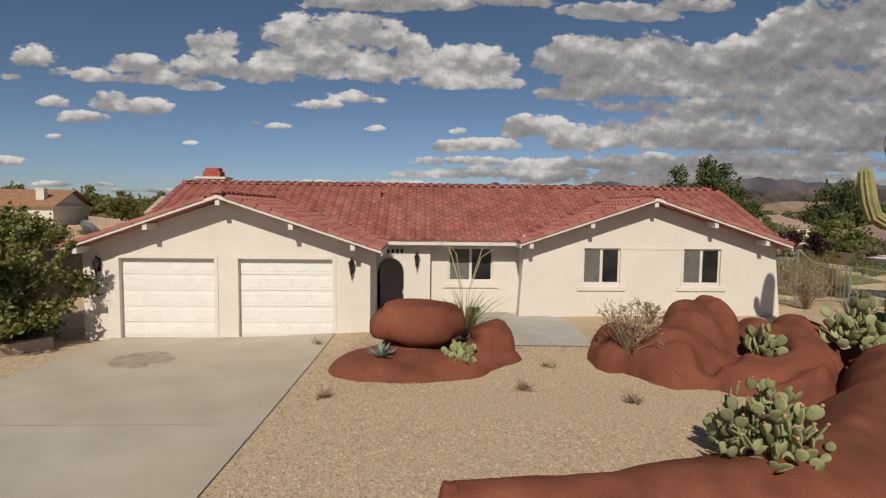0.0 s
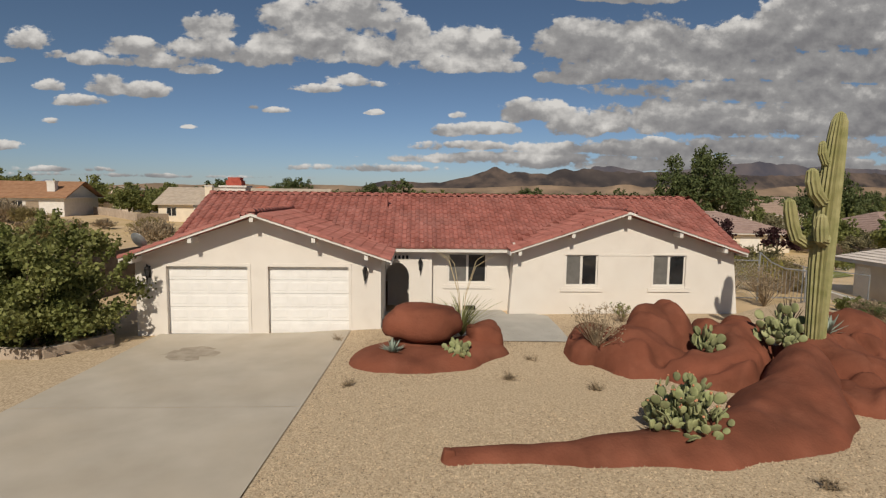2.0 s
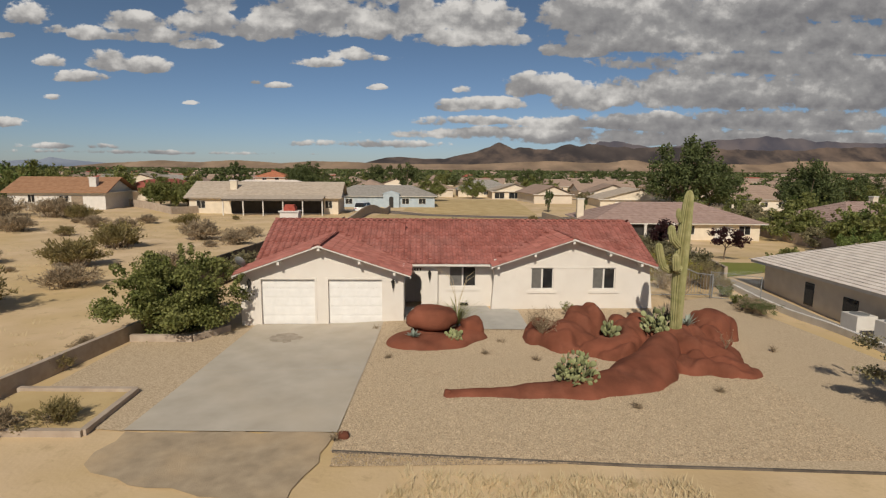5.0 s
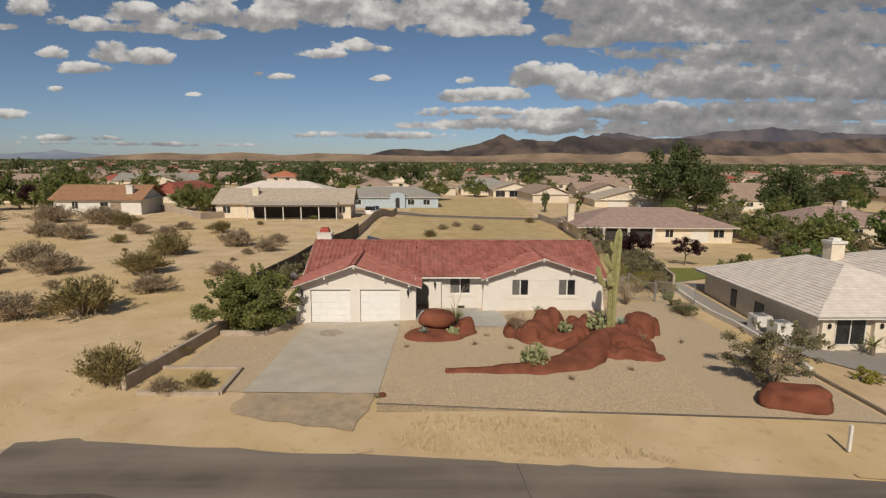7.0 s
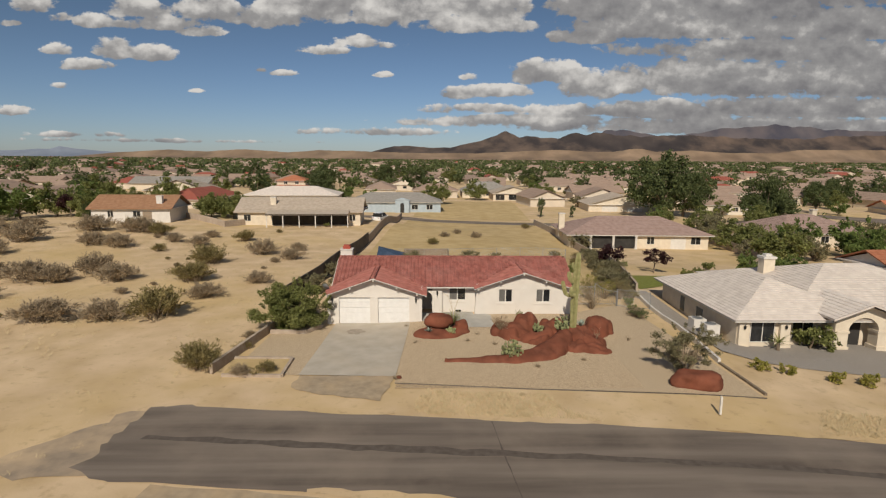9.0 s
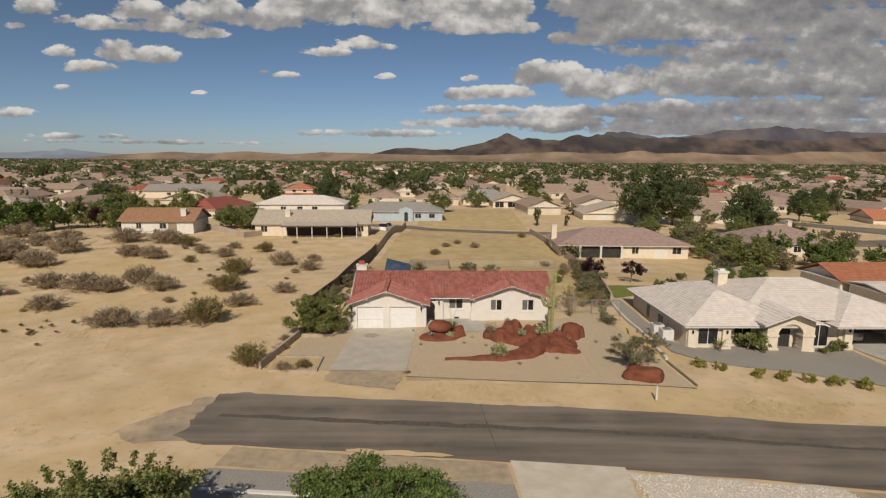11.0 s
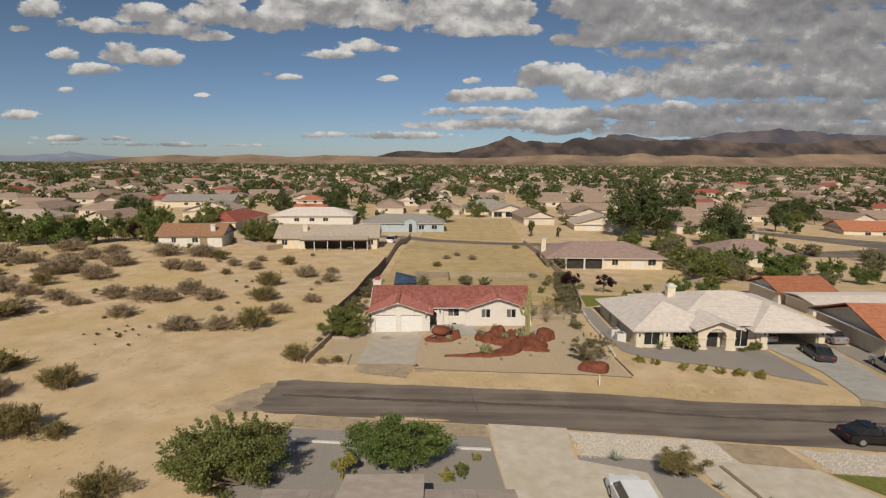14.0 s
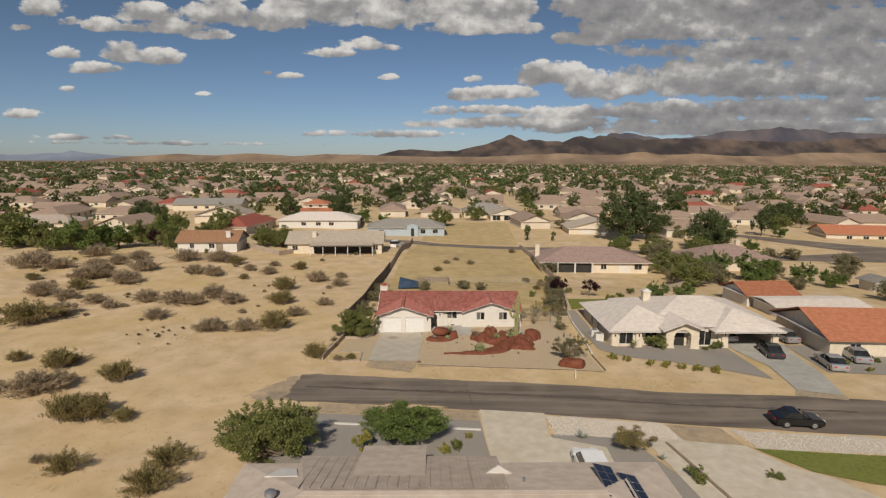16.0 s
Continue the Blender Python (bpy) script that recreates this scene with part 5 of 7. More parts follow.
def dry_shrub(label, at, r, h, n, seed, material=M_TWIG, leafn=500, leaf=None):
    rnd = random.Random(seed)
    t = thing("dry_shrub", label, "shrub", at)
    m, tips = Mesh(), []
    for _ in range(n):
        a, e = rnd.uniform(0, 2 * math.pi), rnd.uniform(0.1, 1.0)
        tip = Vector((r * e * math.cos(a), r * e * math.sin(a), h * rnd.uniform(0.4, 1.0)))
        mid_ = Vector((tip.x * 0.5 + rnd.uniform(-.08, .08), tip.y * 0.5, tip.z * 0.55))
        m.tube([(0, 0, 0), tuple(mid_), tuple(tip)], [0.012, 0.009, 0.003], 3, False)
        for _ in range(3):
            q = mid_.lerp(tip, rnd.random())
            m.tube([tuple(q), tuple(q + Vector((rnd.uniform(-.2, .2), rnd.uniform(-.2, .2), rnd.uniform(0, .22))))], [0.006, 0.002], 3, False)
        tips.append((tuple(tip), (r * 0.2, r * 0.2, h * 0.15)))
    part("stem", m, material, t)
    part("foliage", leaves(leafn, tips, 0.045, rnd, shell=0.1), leaf or M_GREYBUSH, t)


dry_shrub("dry twiggy shrub draped on red rock", (12.0, -3.1, 0.45), 0.7, 1.1, 55, 31)
dry_shrub("dead leafless cholla on a red rock", (18.3, -5.3, 0.6), 0.3, 0.7, 8, 32, leafn=5)
dry_shrub("small green shrub on gravel", (14.0, 0.4, 0.3), 0.4, 0.6, 30, 33, leafn=400, leaf=M_LEAF)
dry_shrub("pale weedy bush by the side gate", (20.6, 3.4, 0.2), 1.0, 1.6, 60, 34, leafn=900)
dry_shrub("dark green low bush beside white curb", (24.0, 1.6, 0.0), 0.9, 0.6, 60, 35, leafn=2500, leaf=M_LEAF3)
for i, (x, y) in enumerate([(5.2, -1.0), (5.9, -4.6), (9.6, -4.2), (11.4, -4.9), (13.6, -9.0), (16.7, -7.9), (4.95, -10.8), (10.4, -2.9), (21, -4)]):
    dry_shrub("small dry weed tuft on gravel", (x, y, 0.01), 0.14, 0.16, 16, 40 + i, leafn=60)
boulder("small dark stone at the driveway corner", (5.12, -10.6, 0.08), (0.17, 0.14, 0.10), 8.0)
boulder("small dark stone at the rock tip", (7.98, -7.95, 0.1), (0.12, 0.10, 0.13), 9.0)
dry_shrub("tall yellowish scrub beyond the side fence", (19.6, 6.2, 0.1), 1.1, 1.50, 70, 60, leafn=2200, leaf=M_YELLOWGREEN)
dry_shrub("tall yellowish scrub beyond the side fence", (21.4, 7.0, 0.0), 1.1, 1.62, 70, 61, leafn=2200, leaf=M_OLIVE)
dry_shrub("tall yellowish scrub beyond the side fence", (23.0, 7.6, -0.1), 1.1, 1.74, 70, 62, leafn=2200, leaf=M_YELLOWGREEN)
dry_shrub("tall yellowish scrub beyond the side fence", (24.6, 8.0, -0.3), 1.1, 1.86, 70, 63, leafn=2200, leaf=M_OLIVE)
dry_shrub("tall yellowish scrub beyond the side fence", (22.2, 9.8, -0.2), 1.1, 1.98, 70, 64, leafn=2200, leaf=M_YELLOWGREEN)

# ---- walls, fences and small street things ----


def run_wall(name, label, pts, h, t, material, category, kind="structure", cap=None, step=0.0, up=0.0):
    w = thing(name, label, category, kind=kind)
    for i, ((x0, y0), (x1, y1)) in enumerate(zip(pts, pts[1:])):
        n = max(1, int(math.hypot(x1 - x0, y1 - y0) / 2.4))
        d = Vector((x1 - x0, y1 - y0, 0)).normalized()
        s = Vector((-d.y, d.x, 0)) * t / 2
        for k in range(n):
            a, b = Vector((x0 + (x1 - x0) * k / n, y0 + (y1 - y0) * k / n, 0)), Vector((x0 + (x1 - x0) * (k + 1) / n, y0 + (y1 - y0) * (k + 1) / n, 0))
            za, zb = zg(a.x, a.y), zg(b.x, b.y)
            hh = h + (step * ((k // 2) % 2) if step else 0.0)
            m = Mesh()
            lo = [a - s + Vector((0, 0, za - 0.2)), b - s + Vector((0, 0, zb - 0.2)), b + s + Vector((0, 0, zb - 0.2)), a + s + Vector((0, 0, za - 0.2))]
            top = max(za, zb) + hh if step else None
            hi = [p + Vector((0, 0, (0.2 + hh) if top is None else top - p.z)) for p in lo]
            m.add(lo + hi, [(3, 2, 1, 0), (4, 5, 6, 7), (0, 1, 5, 4), (1, 2, 6, 5), (2, 3, 7, 6), (3, 0, 4, 7)])
            part("wall_panel", m, material, w)
    return w


run_wall("retaining_wall", "tan block boundary wall stepping along sand", [(-5.95, -9.8), (-5.3, -5.5), (-4.65, -1.3), (-5.4, 3.3)], 0.60, 0.2, M_BLOCK, "wall", step=0.18)
run_wall("planter_wall", "low pale block planter edge under a tree", [(-4.6, -2.3), (-2.1, -2.4), (-1.15, -0.9)], 0.28, 0.2, M_BLOCK, "planter", kind="")
run_wall("planter_wall", "low block planter edge with dry grass", [(-5.4, -7.4), (-1.75, -7.5), (-1.72, -10.3), (-5.2, -10.2)], 0.16, 0.18, M_BLOCK, "planter", kind="")
sheet("planter_soil", [(-5.3, -7.5), (-1.85, -7.6), (-1.82, -10.2), (-5.2, -10.1)], M_DRYGRASS, "dry yellowish grass in a planter", "soil", 0.06)
run_wall("fence_left", "dark weathered board fence", [(-5.5, 3.4), (-4.1, 13.7), (-3.4, 30), (-2.7, 45.7)], 1.8, 0.08, M_DARKFENCE, "fence")
run_wall("wall_back", "tan block wall along a field", [(-2.7, 45.7), (-1.3, 70), (0.2, 95)], 1.4, 0.2, M_BLOCK, "wall")
run_wall("wall_right", "tan block wall along a field", [(26.9, 10), (32.2, 40.7), (32.0, 60), (31.5, 85.5)], 1.2, 0.2, M_BLOCK, "wall")
run_wall("wall_far", "pale block wall behind a neighbour's garden", [(60.4, 66), (57.3, 36), (48, 27)], 1.5, 0.2, M_BLOCK, "wall")
run_wall("wall_left", "tan block wall beside a neighbour's yard", [(-40, 66), (-29.5, 57), (-22.0, 70)], 1.1, 0.2, M_BLOCK, "wall")
run_wall("curb", "low brown timber boundary edging", [(25.6, -12.6), (25.4, -8)], 0.12, 0.15, M_WOOD, "edging")
run_wall("curb", "low white stucco boundary curb", [(25.4, -8), (26.2, 0), (26.5, 6), (26.9, 10)], 0.32, 0.18, M_WHITE, "curb")
run_wall("edging", "thin dark timber edging along a gravel yard", [(4.95, -11.3), (12.5, -12.15), (18.5, -12.6), (25.4, -13.0)], 0.035, 0.06, M_DARKFENCE, "edging")
run_wall("curb", "low dark garden edging of concrete", [(25.6, -28.5), (26.8, -36)], 0.15, 0.2, M_WOOD, "edging")
run_wall("curb", "white concrete curb beside a driveway", [(-4.2, -24.9), (10.7, -26.3)], 0.12, 0.2, M_WHITE, "curb")
post = thing("marker_post", "short white wooden marker post on sand", "post", (21.6, -15.2, -0.03))
part("shaft", Mesh().box(-0.05, 0.05, -0.05, 0.05, 0, 0.93), M_WHITE, post)
part("post_cap", Mesh().prism([(-0.05, -0.05, 0.93), (0.05, -0.05, 0.93), (0, -0.05, 0.99)], (0, 0.1, 0)), M_WHITE, post)


def chain_fence(label, pts, h, gap=2.4):
    f = thing("wire_fence", label, "fence")
    for (x0, y0), (x1, y1) in zip(pts, pts[1:]):
        n = max(1, int(math.hypot(x1 - x0, y1 - y0) / gap))
        P = [(x0 + (x1 - x0) * i / n, y0 + (y1 - y0) * i / n) for i in range(n + 1)]
        for x, y in P:
            part("post", Mesh().tube([(x, y, zg(x, y) - 0.1), (x, y, zg(x, y) + h + 0.05)], 0.03, 6), M_GALV, f)
        for (xa, ya), (xb, yb) in zip(P, P[1:]):
            for k in (1.0, 0.05):
                part("rail", Mesh().tube([(xa, ya, zg(xa, ya) + h * k), (xb, yb, zg(xb, yb) + h * k)], 0.018, 5), M_GALV, f)
            mesh = Mesh()
            L = math.hypot(xb - xa, yb - ya)
            for s in np.arange(-h, L, 0.16):
                for sg in (1, -1):
                    a0, a1 = max(0.0, s), min(L, s + h)
                    if a1 - a0 < 0.05:
                        continue
                    q = [(u, (u - s) if sg == 1 else h - (u - s)) for u in (a0, a1)]
                    mesh.tube([(xa + (xb - xa) * u / L, ya + (yb - ya) * u / L, zg(xa, ya) + v) for u, v in q], 0.0022, 3, False)
            part("wire_mesh", mesh, M_GALV, f)
    return f


chain_fence("galvanised wire mesh side fence", [(18.6, 4.6), (21.2, 4.8)], 1.6)
chain_fence("galvanised wire mesh side fence", [(23.2, 5.0), (26.3, 5.3)], 1.5)
chain_fence("wire fence across a dry field", [(3.0, 30), (26.0, 34)], 1.3, 3.0)
gate = thing("metal_gate", "grey metal side gate with swept top", "gate", (21.2, 4.8, zg(22, 5)))
part("gate_frame", Mesh().tube([(0, 0, 0), (0, 0, 2.0)], 0.04, 6).tube([(2.0, 0, 0), (2.0, 0, 1.3)], 0.04, 6).tube([(0, 0, 0.15), (2.0, 0, 0.15)], 0.025, 6).tube([(0, 0, 2.0), (0.5, 0, 1.6), (1.1, 0, 1.35), (2.0, 0, 1.25)], 0.03, 6), M_GALV, gate)
for i in range(1, 12):
    u = i / 12 * 2.0
    part("bar", Mesh().tube([(u, 0, 0.15), (u, 0, 1.25 + 0.7 * max(0, 1 - u / 1.1) ** 1.6)], 0.012, 5), M_GALV, gate)

# back garden behind the house
tarp = thing("trampoline", "folded blue tarp over a frame in the back garden", "tarpaulin", (2.2, 26.0, zg(2.2, 26)))
part("cover", Mesh().add([(-1.8, -1.2, 0.2), (1.9, -1.3, 0.5), (1.7, 1.2, 1.0), (-1.6, 1.3, 1.8), (-0.4, 0.2, 1.3), (0.6, 0, 0.9)], [(0, 1, 5, 4), (1, 2, 5), (2, 3, 4, 5), (3, 0, 4)]), M_TARP, tarp)
part("frame", Mesh().tube([(-1.7, 1.2, 0), (-1.6, 1.3, 1.8)], 0.04, 6).tube([(1.7, 1.2, 0), (1.7, 1.2, 1.0)], 0.04, 6).tube([(1.9, -1.3, 0), (1.9, -1.3, 0.5)], 0.04, 6), M_GALV, tarp)
run_wall("pen", "weathered timber pen in the back garden", [(3.5, 33), (9.5, 33.5), (9.5, 30)], 1.1, 0.08, M_WOOD, "fence", kind="")

# ---- houses round about ----


def courses(m, A, B, C, D, n, lip=0.035):
    """A roof slope from the eave A-B up to the edge D-C, in overlapping courses."""
    A, B, C, D = (Vector(p) for p in (A, B, C, D))
    nrm = (B - A).cross(D - A)
    if nrm.length < 1e-6:
        nrm = (B - A).cross(C - A)
    nrm.normalize()
    if nrm.z < 0:
        nrm = -nrm
    for k in range(n):
        s, t = k / n, (k + 1) / n
        a, b, c, d = A.lerp(D, s), B.lerp(C, s), B.lerp(C, t), A.lerp(D, t)
        q = [a + nrm * lip, b + nrm * lip, c, d, a, b]
        m.add(q, [(0, 1, 2, 3), (4, 5, 1, 0)])


def hip(m, x0, x1, y0, y1, z, rise, n):
    w, d = x1 - x0, y1 - y0
    if w >= d:
        r0, r1 = (x0 + d / 2, (y0 + y1) / 2, z + rise), (x1 - d / 2, (y0 + y1) / 2, z + rise)
        courses(m, (x0, y0, z), (x1, y0, z), r1, r0, n)
        courses(m, (x1, y1, z), (x0, y1, z), r0, r1, n)
        courses(m, (x0, y1, z), (x0, y0, z), r0, r0, n)
        courses(m, (x1, y0, z), (x1, y1, z), r1, r1, n)
    else:
        r0, r1 = ((x0 + x1) / 2, y0 + w / 2, z + rise), ((x0 + x1) / 2, y1 - w / 2, z + rise)
        courses(m, (x0, y1, z), (x0, y0, z), r0, r1, n)
        courses(m, (x1, y0, z), (x1, y1, z), r1, r0, n)
        courses(m, (x0, y0, z), (x1, y0, z), r0, r0, n)
        courses(m, (x1, y1, z), (x0, y1, z), r1, r1, n)


def gable(m, x0, x1, y0, y1, z, rise, n, along="x"):
    if along == "x":
        ym = (y0 + y1) / 2
        courses(m, (x0, y0, z), (x1, y0, z), (x1, ym, z + rise), (x0, ym, z + rise), n)
        courses(m, (x1, y1, z), (x0, y1, z), (x0, ym, z + rise), (x1, ym, z + rise), n)
        m.prism([(x0 + 0.02, y0, z - 0.12), (x0 + 0.02, ym, z + rise - 0.12), (x0 + 0.02, ym, z + rise - 0.01), (x0 + 0.02, y0, z - 0.01)], (x1 - x0 - 0.04, 0, 0))
        m.prism([(x0 + 0.02, y1, z - 0.12), (x0 + 0.02, ym, z + rise - 0.12), (x0 + 0.02, ym, z + rise - 0.01), (x0 + 0.02, y1, z - 0.01)], (x1 - x0 - 0.04, 0, 0))
    else:
        xm = (x0 + x1) / 2
        courses(m, (x0, y1, z), (x0, y0, z), (xm, y0, z + rise), (xm, y1, z + rise), n)
        courses(m, (x1, y0, z), (x1, y1, z), (xm, y1, z + rise), (xm, y0, z + rise), n)
        for xe in (x0, x1):
            m.prism([(xe, y0 + 0.02, z - 0.12), (xm, y0 + 0.02, z + rise - 0.12), (xm, y0 + 0.02, z + rise - 0.01), (xe, y0 + 0.02, z - 0.01)], (0, y1 - y0 - 0.04, 0))


def gable_ends(m, x0, x1, y0, y1, z, rise, along, over):
    """Wall triangles under a gable roof with overhang over."""
    if along == "x":
        ym, k = (y0 + y1) / 2, rise * (y1 - y0) / (y1 - y0 + 2 * over)
        for x in (x0, x1 - 0.2):
            m.prism([(x, y0, z), (x, y1, z), (x, ym, z + k - 0.15)], (0.2, 0, 0))
    else:
        xm, k = (x0 + x1) / 2, rise * (x1 - x0) / (x1 - x0 + 2 * over)
        for y in (y0, y1 - 0.2):
            m.prism([(x0, y, z), (x1, y, z), (xm, y, z + k - 0.15)], (0, 0.2, 0))


def pane_unit(parent, x, z, w, h, y, dark=M_GLASS):
    f = part("window", Mesh().box(x - w / 2 - 0.06, x + w / 2 + 0.06, y - 0.04, y, z - 0.06, z).box(x - w / 2 - 0.06, x + w / 2 + 0.06, y - 0.04, y, z + h, z + h + 0.06)
             .box(x - w / 2 - 0.06, x - w / 2, y - 0.04, y, z, z + h).box(x + w / 2, x + w / 2 + 0.06, y - 0.04, y, z, z + h).box(x - 0.03, x + 0.03, y - 0.04, y, z, z + h), M_WHITE, parent)
    part("pane", Mesh().box(x - w / 2, x - 0.03, y - 0.02, y - 0.004, z, z + h), dark, f)
    part("pane", Mesh().box(x + 0.03, x + w / 2, y - 0.02, y - 0.004, z, z + h), dark, f)


def plain_house(label, at, turn, w, d, h, rise, shape, wall_m, roof_m, wins=(), over=0.6, chimney=None, doors=(), n=12, group=""):
    """A house about its own middle, its front towards -y."""
    t = thing("house", label, "house", at, turn, group)
    body = Mesh().box(-w / 2, w / 2, -d / 2, d / 2, -0.4, h)
    rf = Mesh()
    a = (-w / 2 - over, w / 2 + over, -d / 2 - over, d / 2 + over, h + 0.02, rise, n)
    if shape == "hip":
        hip(rf, *a)
    else:
        gable(rf, *a, along=shape)
        gable_ends(body, -w / 2, w / 2, -d / 2, d / 2, h, rise, shape, over)
    part("wall", body, wall_m, t)
    part("roof", rf, roof_m, t)
    part("fascia", Mesh().box(a[0] + 0.05, a[1] - 0.05, a[2] + 0.05, a[3] - 0.05, h - 0.14, h + 0.01), M_WHITE, t)
    for x, z, ww, hh in wins:
        pane_unit(t, x, z, ww, hh, -d / 2)
    for x, ww, hh, mm in doors:
        part("door", Mesh().box(x - ww / 2, x + ww / 2, -d / 2 - 0.03, -d / 2 - 0.005, 0, hh), mm, t)
    if chimney:
        c = part("chimney", Mesh().box(chimney[0] - 0.5, chimney[0] + 0.5, chimney[1] - 0.4, chimney[1] + 0.4, h * 0.5, chimney[2]), wall_m, t)
        part("chimney_cap", Mesh().box(chimney[0] - 0.58, chimney[0] + 0.58, chimney[1] - 0.48, chimney[1] + 0.48, chimney[2], chimney[2] + 0.15), M_WHITE, c)
    return t


# the cream house with the pale roof
nb = thing("house", "cream stucco house with pale concrete tile roof and arched portico", "house", (0, 0, -1.1), 0)
body = Mesh().box(29.3, 43.3, -2.4, 9.7, -0.4, 2.45).box(29.3, 33.1, -3.0, -2.4, -0.4, 2.45)
part("wall", body, M_CREAM, nb)
gar = Mesh().box(43.3, 51.0, 7.6, 7.8, -0.4, 2.45).box(50.8, 51.0, -2.4, 7.6, -0.4, 2.45).box(43.3, 44.6, -2.6, -2.4, -0.4, 2.45).box(50.2, 51.0, -2.6, -2.4, -0.4, 2.45).box(44.6, 50.2, -2.6, -2.4, 2.15, 2.45)
part("garage_wall", gar, M_CREAM, nb)
part("garage_floor", Mesh().box(43.3, 50.8, -2.4, 7.6, -0.05, 0.03), M_CONC2, nb)
rf = Mesh()
hip(rf, 28.7, 39.6, -3.7, 10.6, 2.47, 2.05, 20)
hip(rf, 33.6, 51.8, -2.7, 12.2, 2.72, 2.35, 22)
hip(rf, 42.0, 51.3, -4.0, 9.0, 2.46, 1.85, 16)
gable(rf, 35.3, 40.9, -4.5, 4.0, 2.80, 1.05, 8, "y")
part("roof", rf, M_PALETILE, nb, "pale concrete tile roof")
part("fascia", Mesh().box(28.8, 39.5, -3.6, 10.5, 2.30, 2.455), M_WHITE, nb)
part("fascia", Mesh().box(42.1, 51.2, -3.9, 8.9, 2.30, 2.445), M_WHITE, nb)
pt = Mesh().box(36.0, 37.0, -3.8, -2.9, -0.1, 2.80).box(39.2, 40.2, -3.8, -2.9, -0.1, 2.80)
arc = [(38.1 - 1.1 * math.cos(math.pi * i / 14), 1.75 + 0.95 * math.sin(math.pi * i / 14)) for i in range(15)]
for (xa, za), (xb, zb) in zip(arc, arc[1:]):
    pt.prism([(xa, -3.8, za), (xb, -3.8, zb), (xb, -3.8, 2.85), (xa, -3.8, 2.85)], (0, 0.5, 0))
pt.prism([(36.0, -3.8, 2.85), (40.2, -3.8, 2.85), (38.1, -3.8, 3.62)], (0, 0.5, 0)).box(36.0, 37.0, -3.8, -3.3, 2.80, 2.85).box(39.2, 40.2, -3.8, -3.3, 2.80, 2.85)
part("portico", pt, M_CREAM, nb)
for x, y in ((36.5, -3.35), (39.7, -3.35)):
    part("pillar_band", Mesh().box(x - 0.58, x + 0.58, y - 0.53, y + 0.53, -0.1, 0.55), M_CREAM, nb)
    part("pillar_band", Mesh().box(x - 0.56, x + 0.56, y - 0.51, y + 0.51, 1.55, 1.72), M_CREAM, nb)
for x, y in ((29.7, -3.0), (32.75, -3.0), (44.0, -2.6), (50.6, -2.6)):
    part("pilaster", Mesh().box(x - 0.36, x + 0.36, y - 0.28, y - 0.003, -0.3, 2.30).box(x - 0.44, x + 0.44, y - 0.36, y - 0.003, -0.3, 0.5), M_CREAM, nb)
    part("wall_lamp", Mesh().lathe([(0.02, 0), (0.08, 0.06), (0.09, 0.26), (0.02, 0.34)], (x, y - 0.36, 1.7), 8), M_IRON, nb)
part("stucco_gable_trim", Mesh().prism([(35.3, -4.53, 2.66), (38.1, -4.53, 3.72), (40.9, -4.53, 2.66), (40.9, -4.53, 2.80), (38.1, -4.53, 3.86), (35.3, -4.53, 2.80)], (0, 0.03, 0)), M_PALETILE, nb)
for x, z, w, h, y in ((31.2, 0.7, 1.7, 1.45, -3.0), (34.6, 0.7, 1.5, 1.5, -2.4), (41.6, 0.3, 1.6, 1.9, -2.4)):
    pane_unit(nb, x, z, w, h, y)
part("front_door", Mesh().box(37.3, 38.9, -2.5, -2.41, 0, 2.1), M_DARK, nb)
pane = part("side_window", Mesh().box(29.26, 29.3, 2.0, 3.0, 0.6, 1.7), M_GLASS, nb)
part("side_window", Mesh().box(29.26, 29.3, 5.2, 5.9, 0.6, 1.9), M_GLASS, nb)
c = part("chimney", Mesh().box(36.8, 37.8, 6.4, 7.3, 2.5, 5.1), M_CREAM, nb)
part("chimney_cap", Mesh().box(36.7, 37.9, 6.3, 7.4, 5.1, 5.3).box(37.0, 37.6, 6.6, 7.1, 5.3, 5.5), M_WHITE, c)
for y in (-1.4, 0.6):
    ac = thing("air_conditioner", "pale grey air conditioning unit on gravel", "air conditioner", (28.2, y, zg(28.2, y)))
    part("cabinet", Mesh().box(-0.5, 0.5, -0.5, 0.5, 0.05, 1.0), M_WHITE, ac)
    part("fan_grille", Mesh().lathe([(0.4, 1.0), (0.4, 1.03), (0.1, 1.06)], sides=16), M_GALV, ac)
    part("pad", Mesh().box(-0.6, 0.6, -0.6, 0.6, -0.05, 0.05), M_CONC2, ac)

W3 = [(-5, 0.9, 1.6, 1.1), (0, 0.9, 1.6, 1.1), (4.5, 0.9, 1.6, 1.1)]
plain_house("white house with brown shingle roof behind scrub", (-47.0, 63.2, 0.75), 4, 13.5, 9.0, 2.5, 2.2, "x", M_WHITE, M_BROWNSHINGLE, [(-3.5, 1.0, 0.9, 1.1), (1.0, 1.0, 1.2, 1.0)], chimney=(4.6, -3.0, 4.6), doors=[(-3.6 + 6.4, 1.6, 2.0, M_WOOD)])
p1 = plain_house("cream house with pale roof and a long shaded patio", (-17.5, 67.0, 0.0), 3, 22.5, 11.0, 2.5, 2.35, "x", M_CREAM, M_TANSHINGLE, [(-9.5, 0.9, 1.2, 1.1), (9.8, 0.9, 1.0, 1.1)], chimney=(-5.2, -2.8, 5.0))
part("patio_roof", Mesh().prism([(-5.5, -5.5, 2.75), (9.3, -5.5, 2.75), (9.3, -8.8, 2.35), (-5.5, -8.8, 2.35)], (0, 0, 0.14)), M_TANSHINGLE, p1)
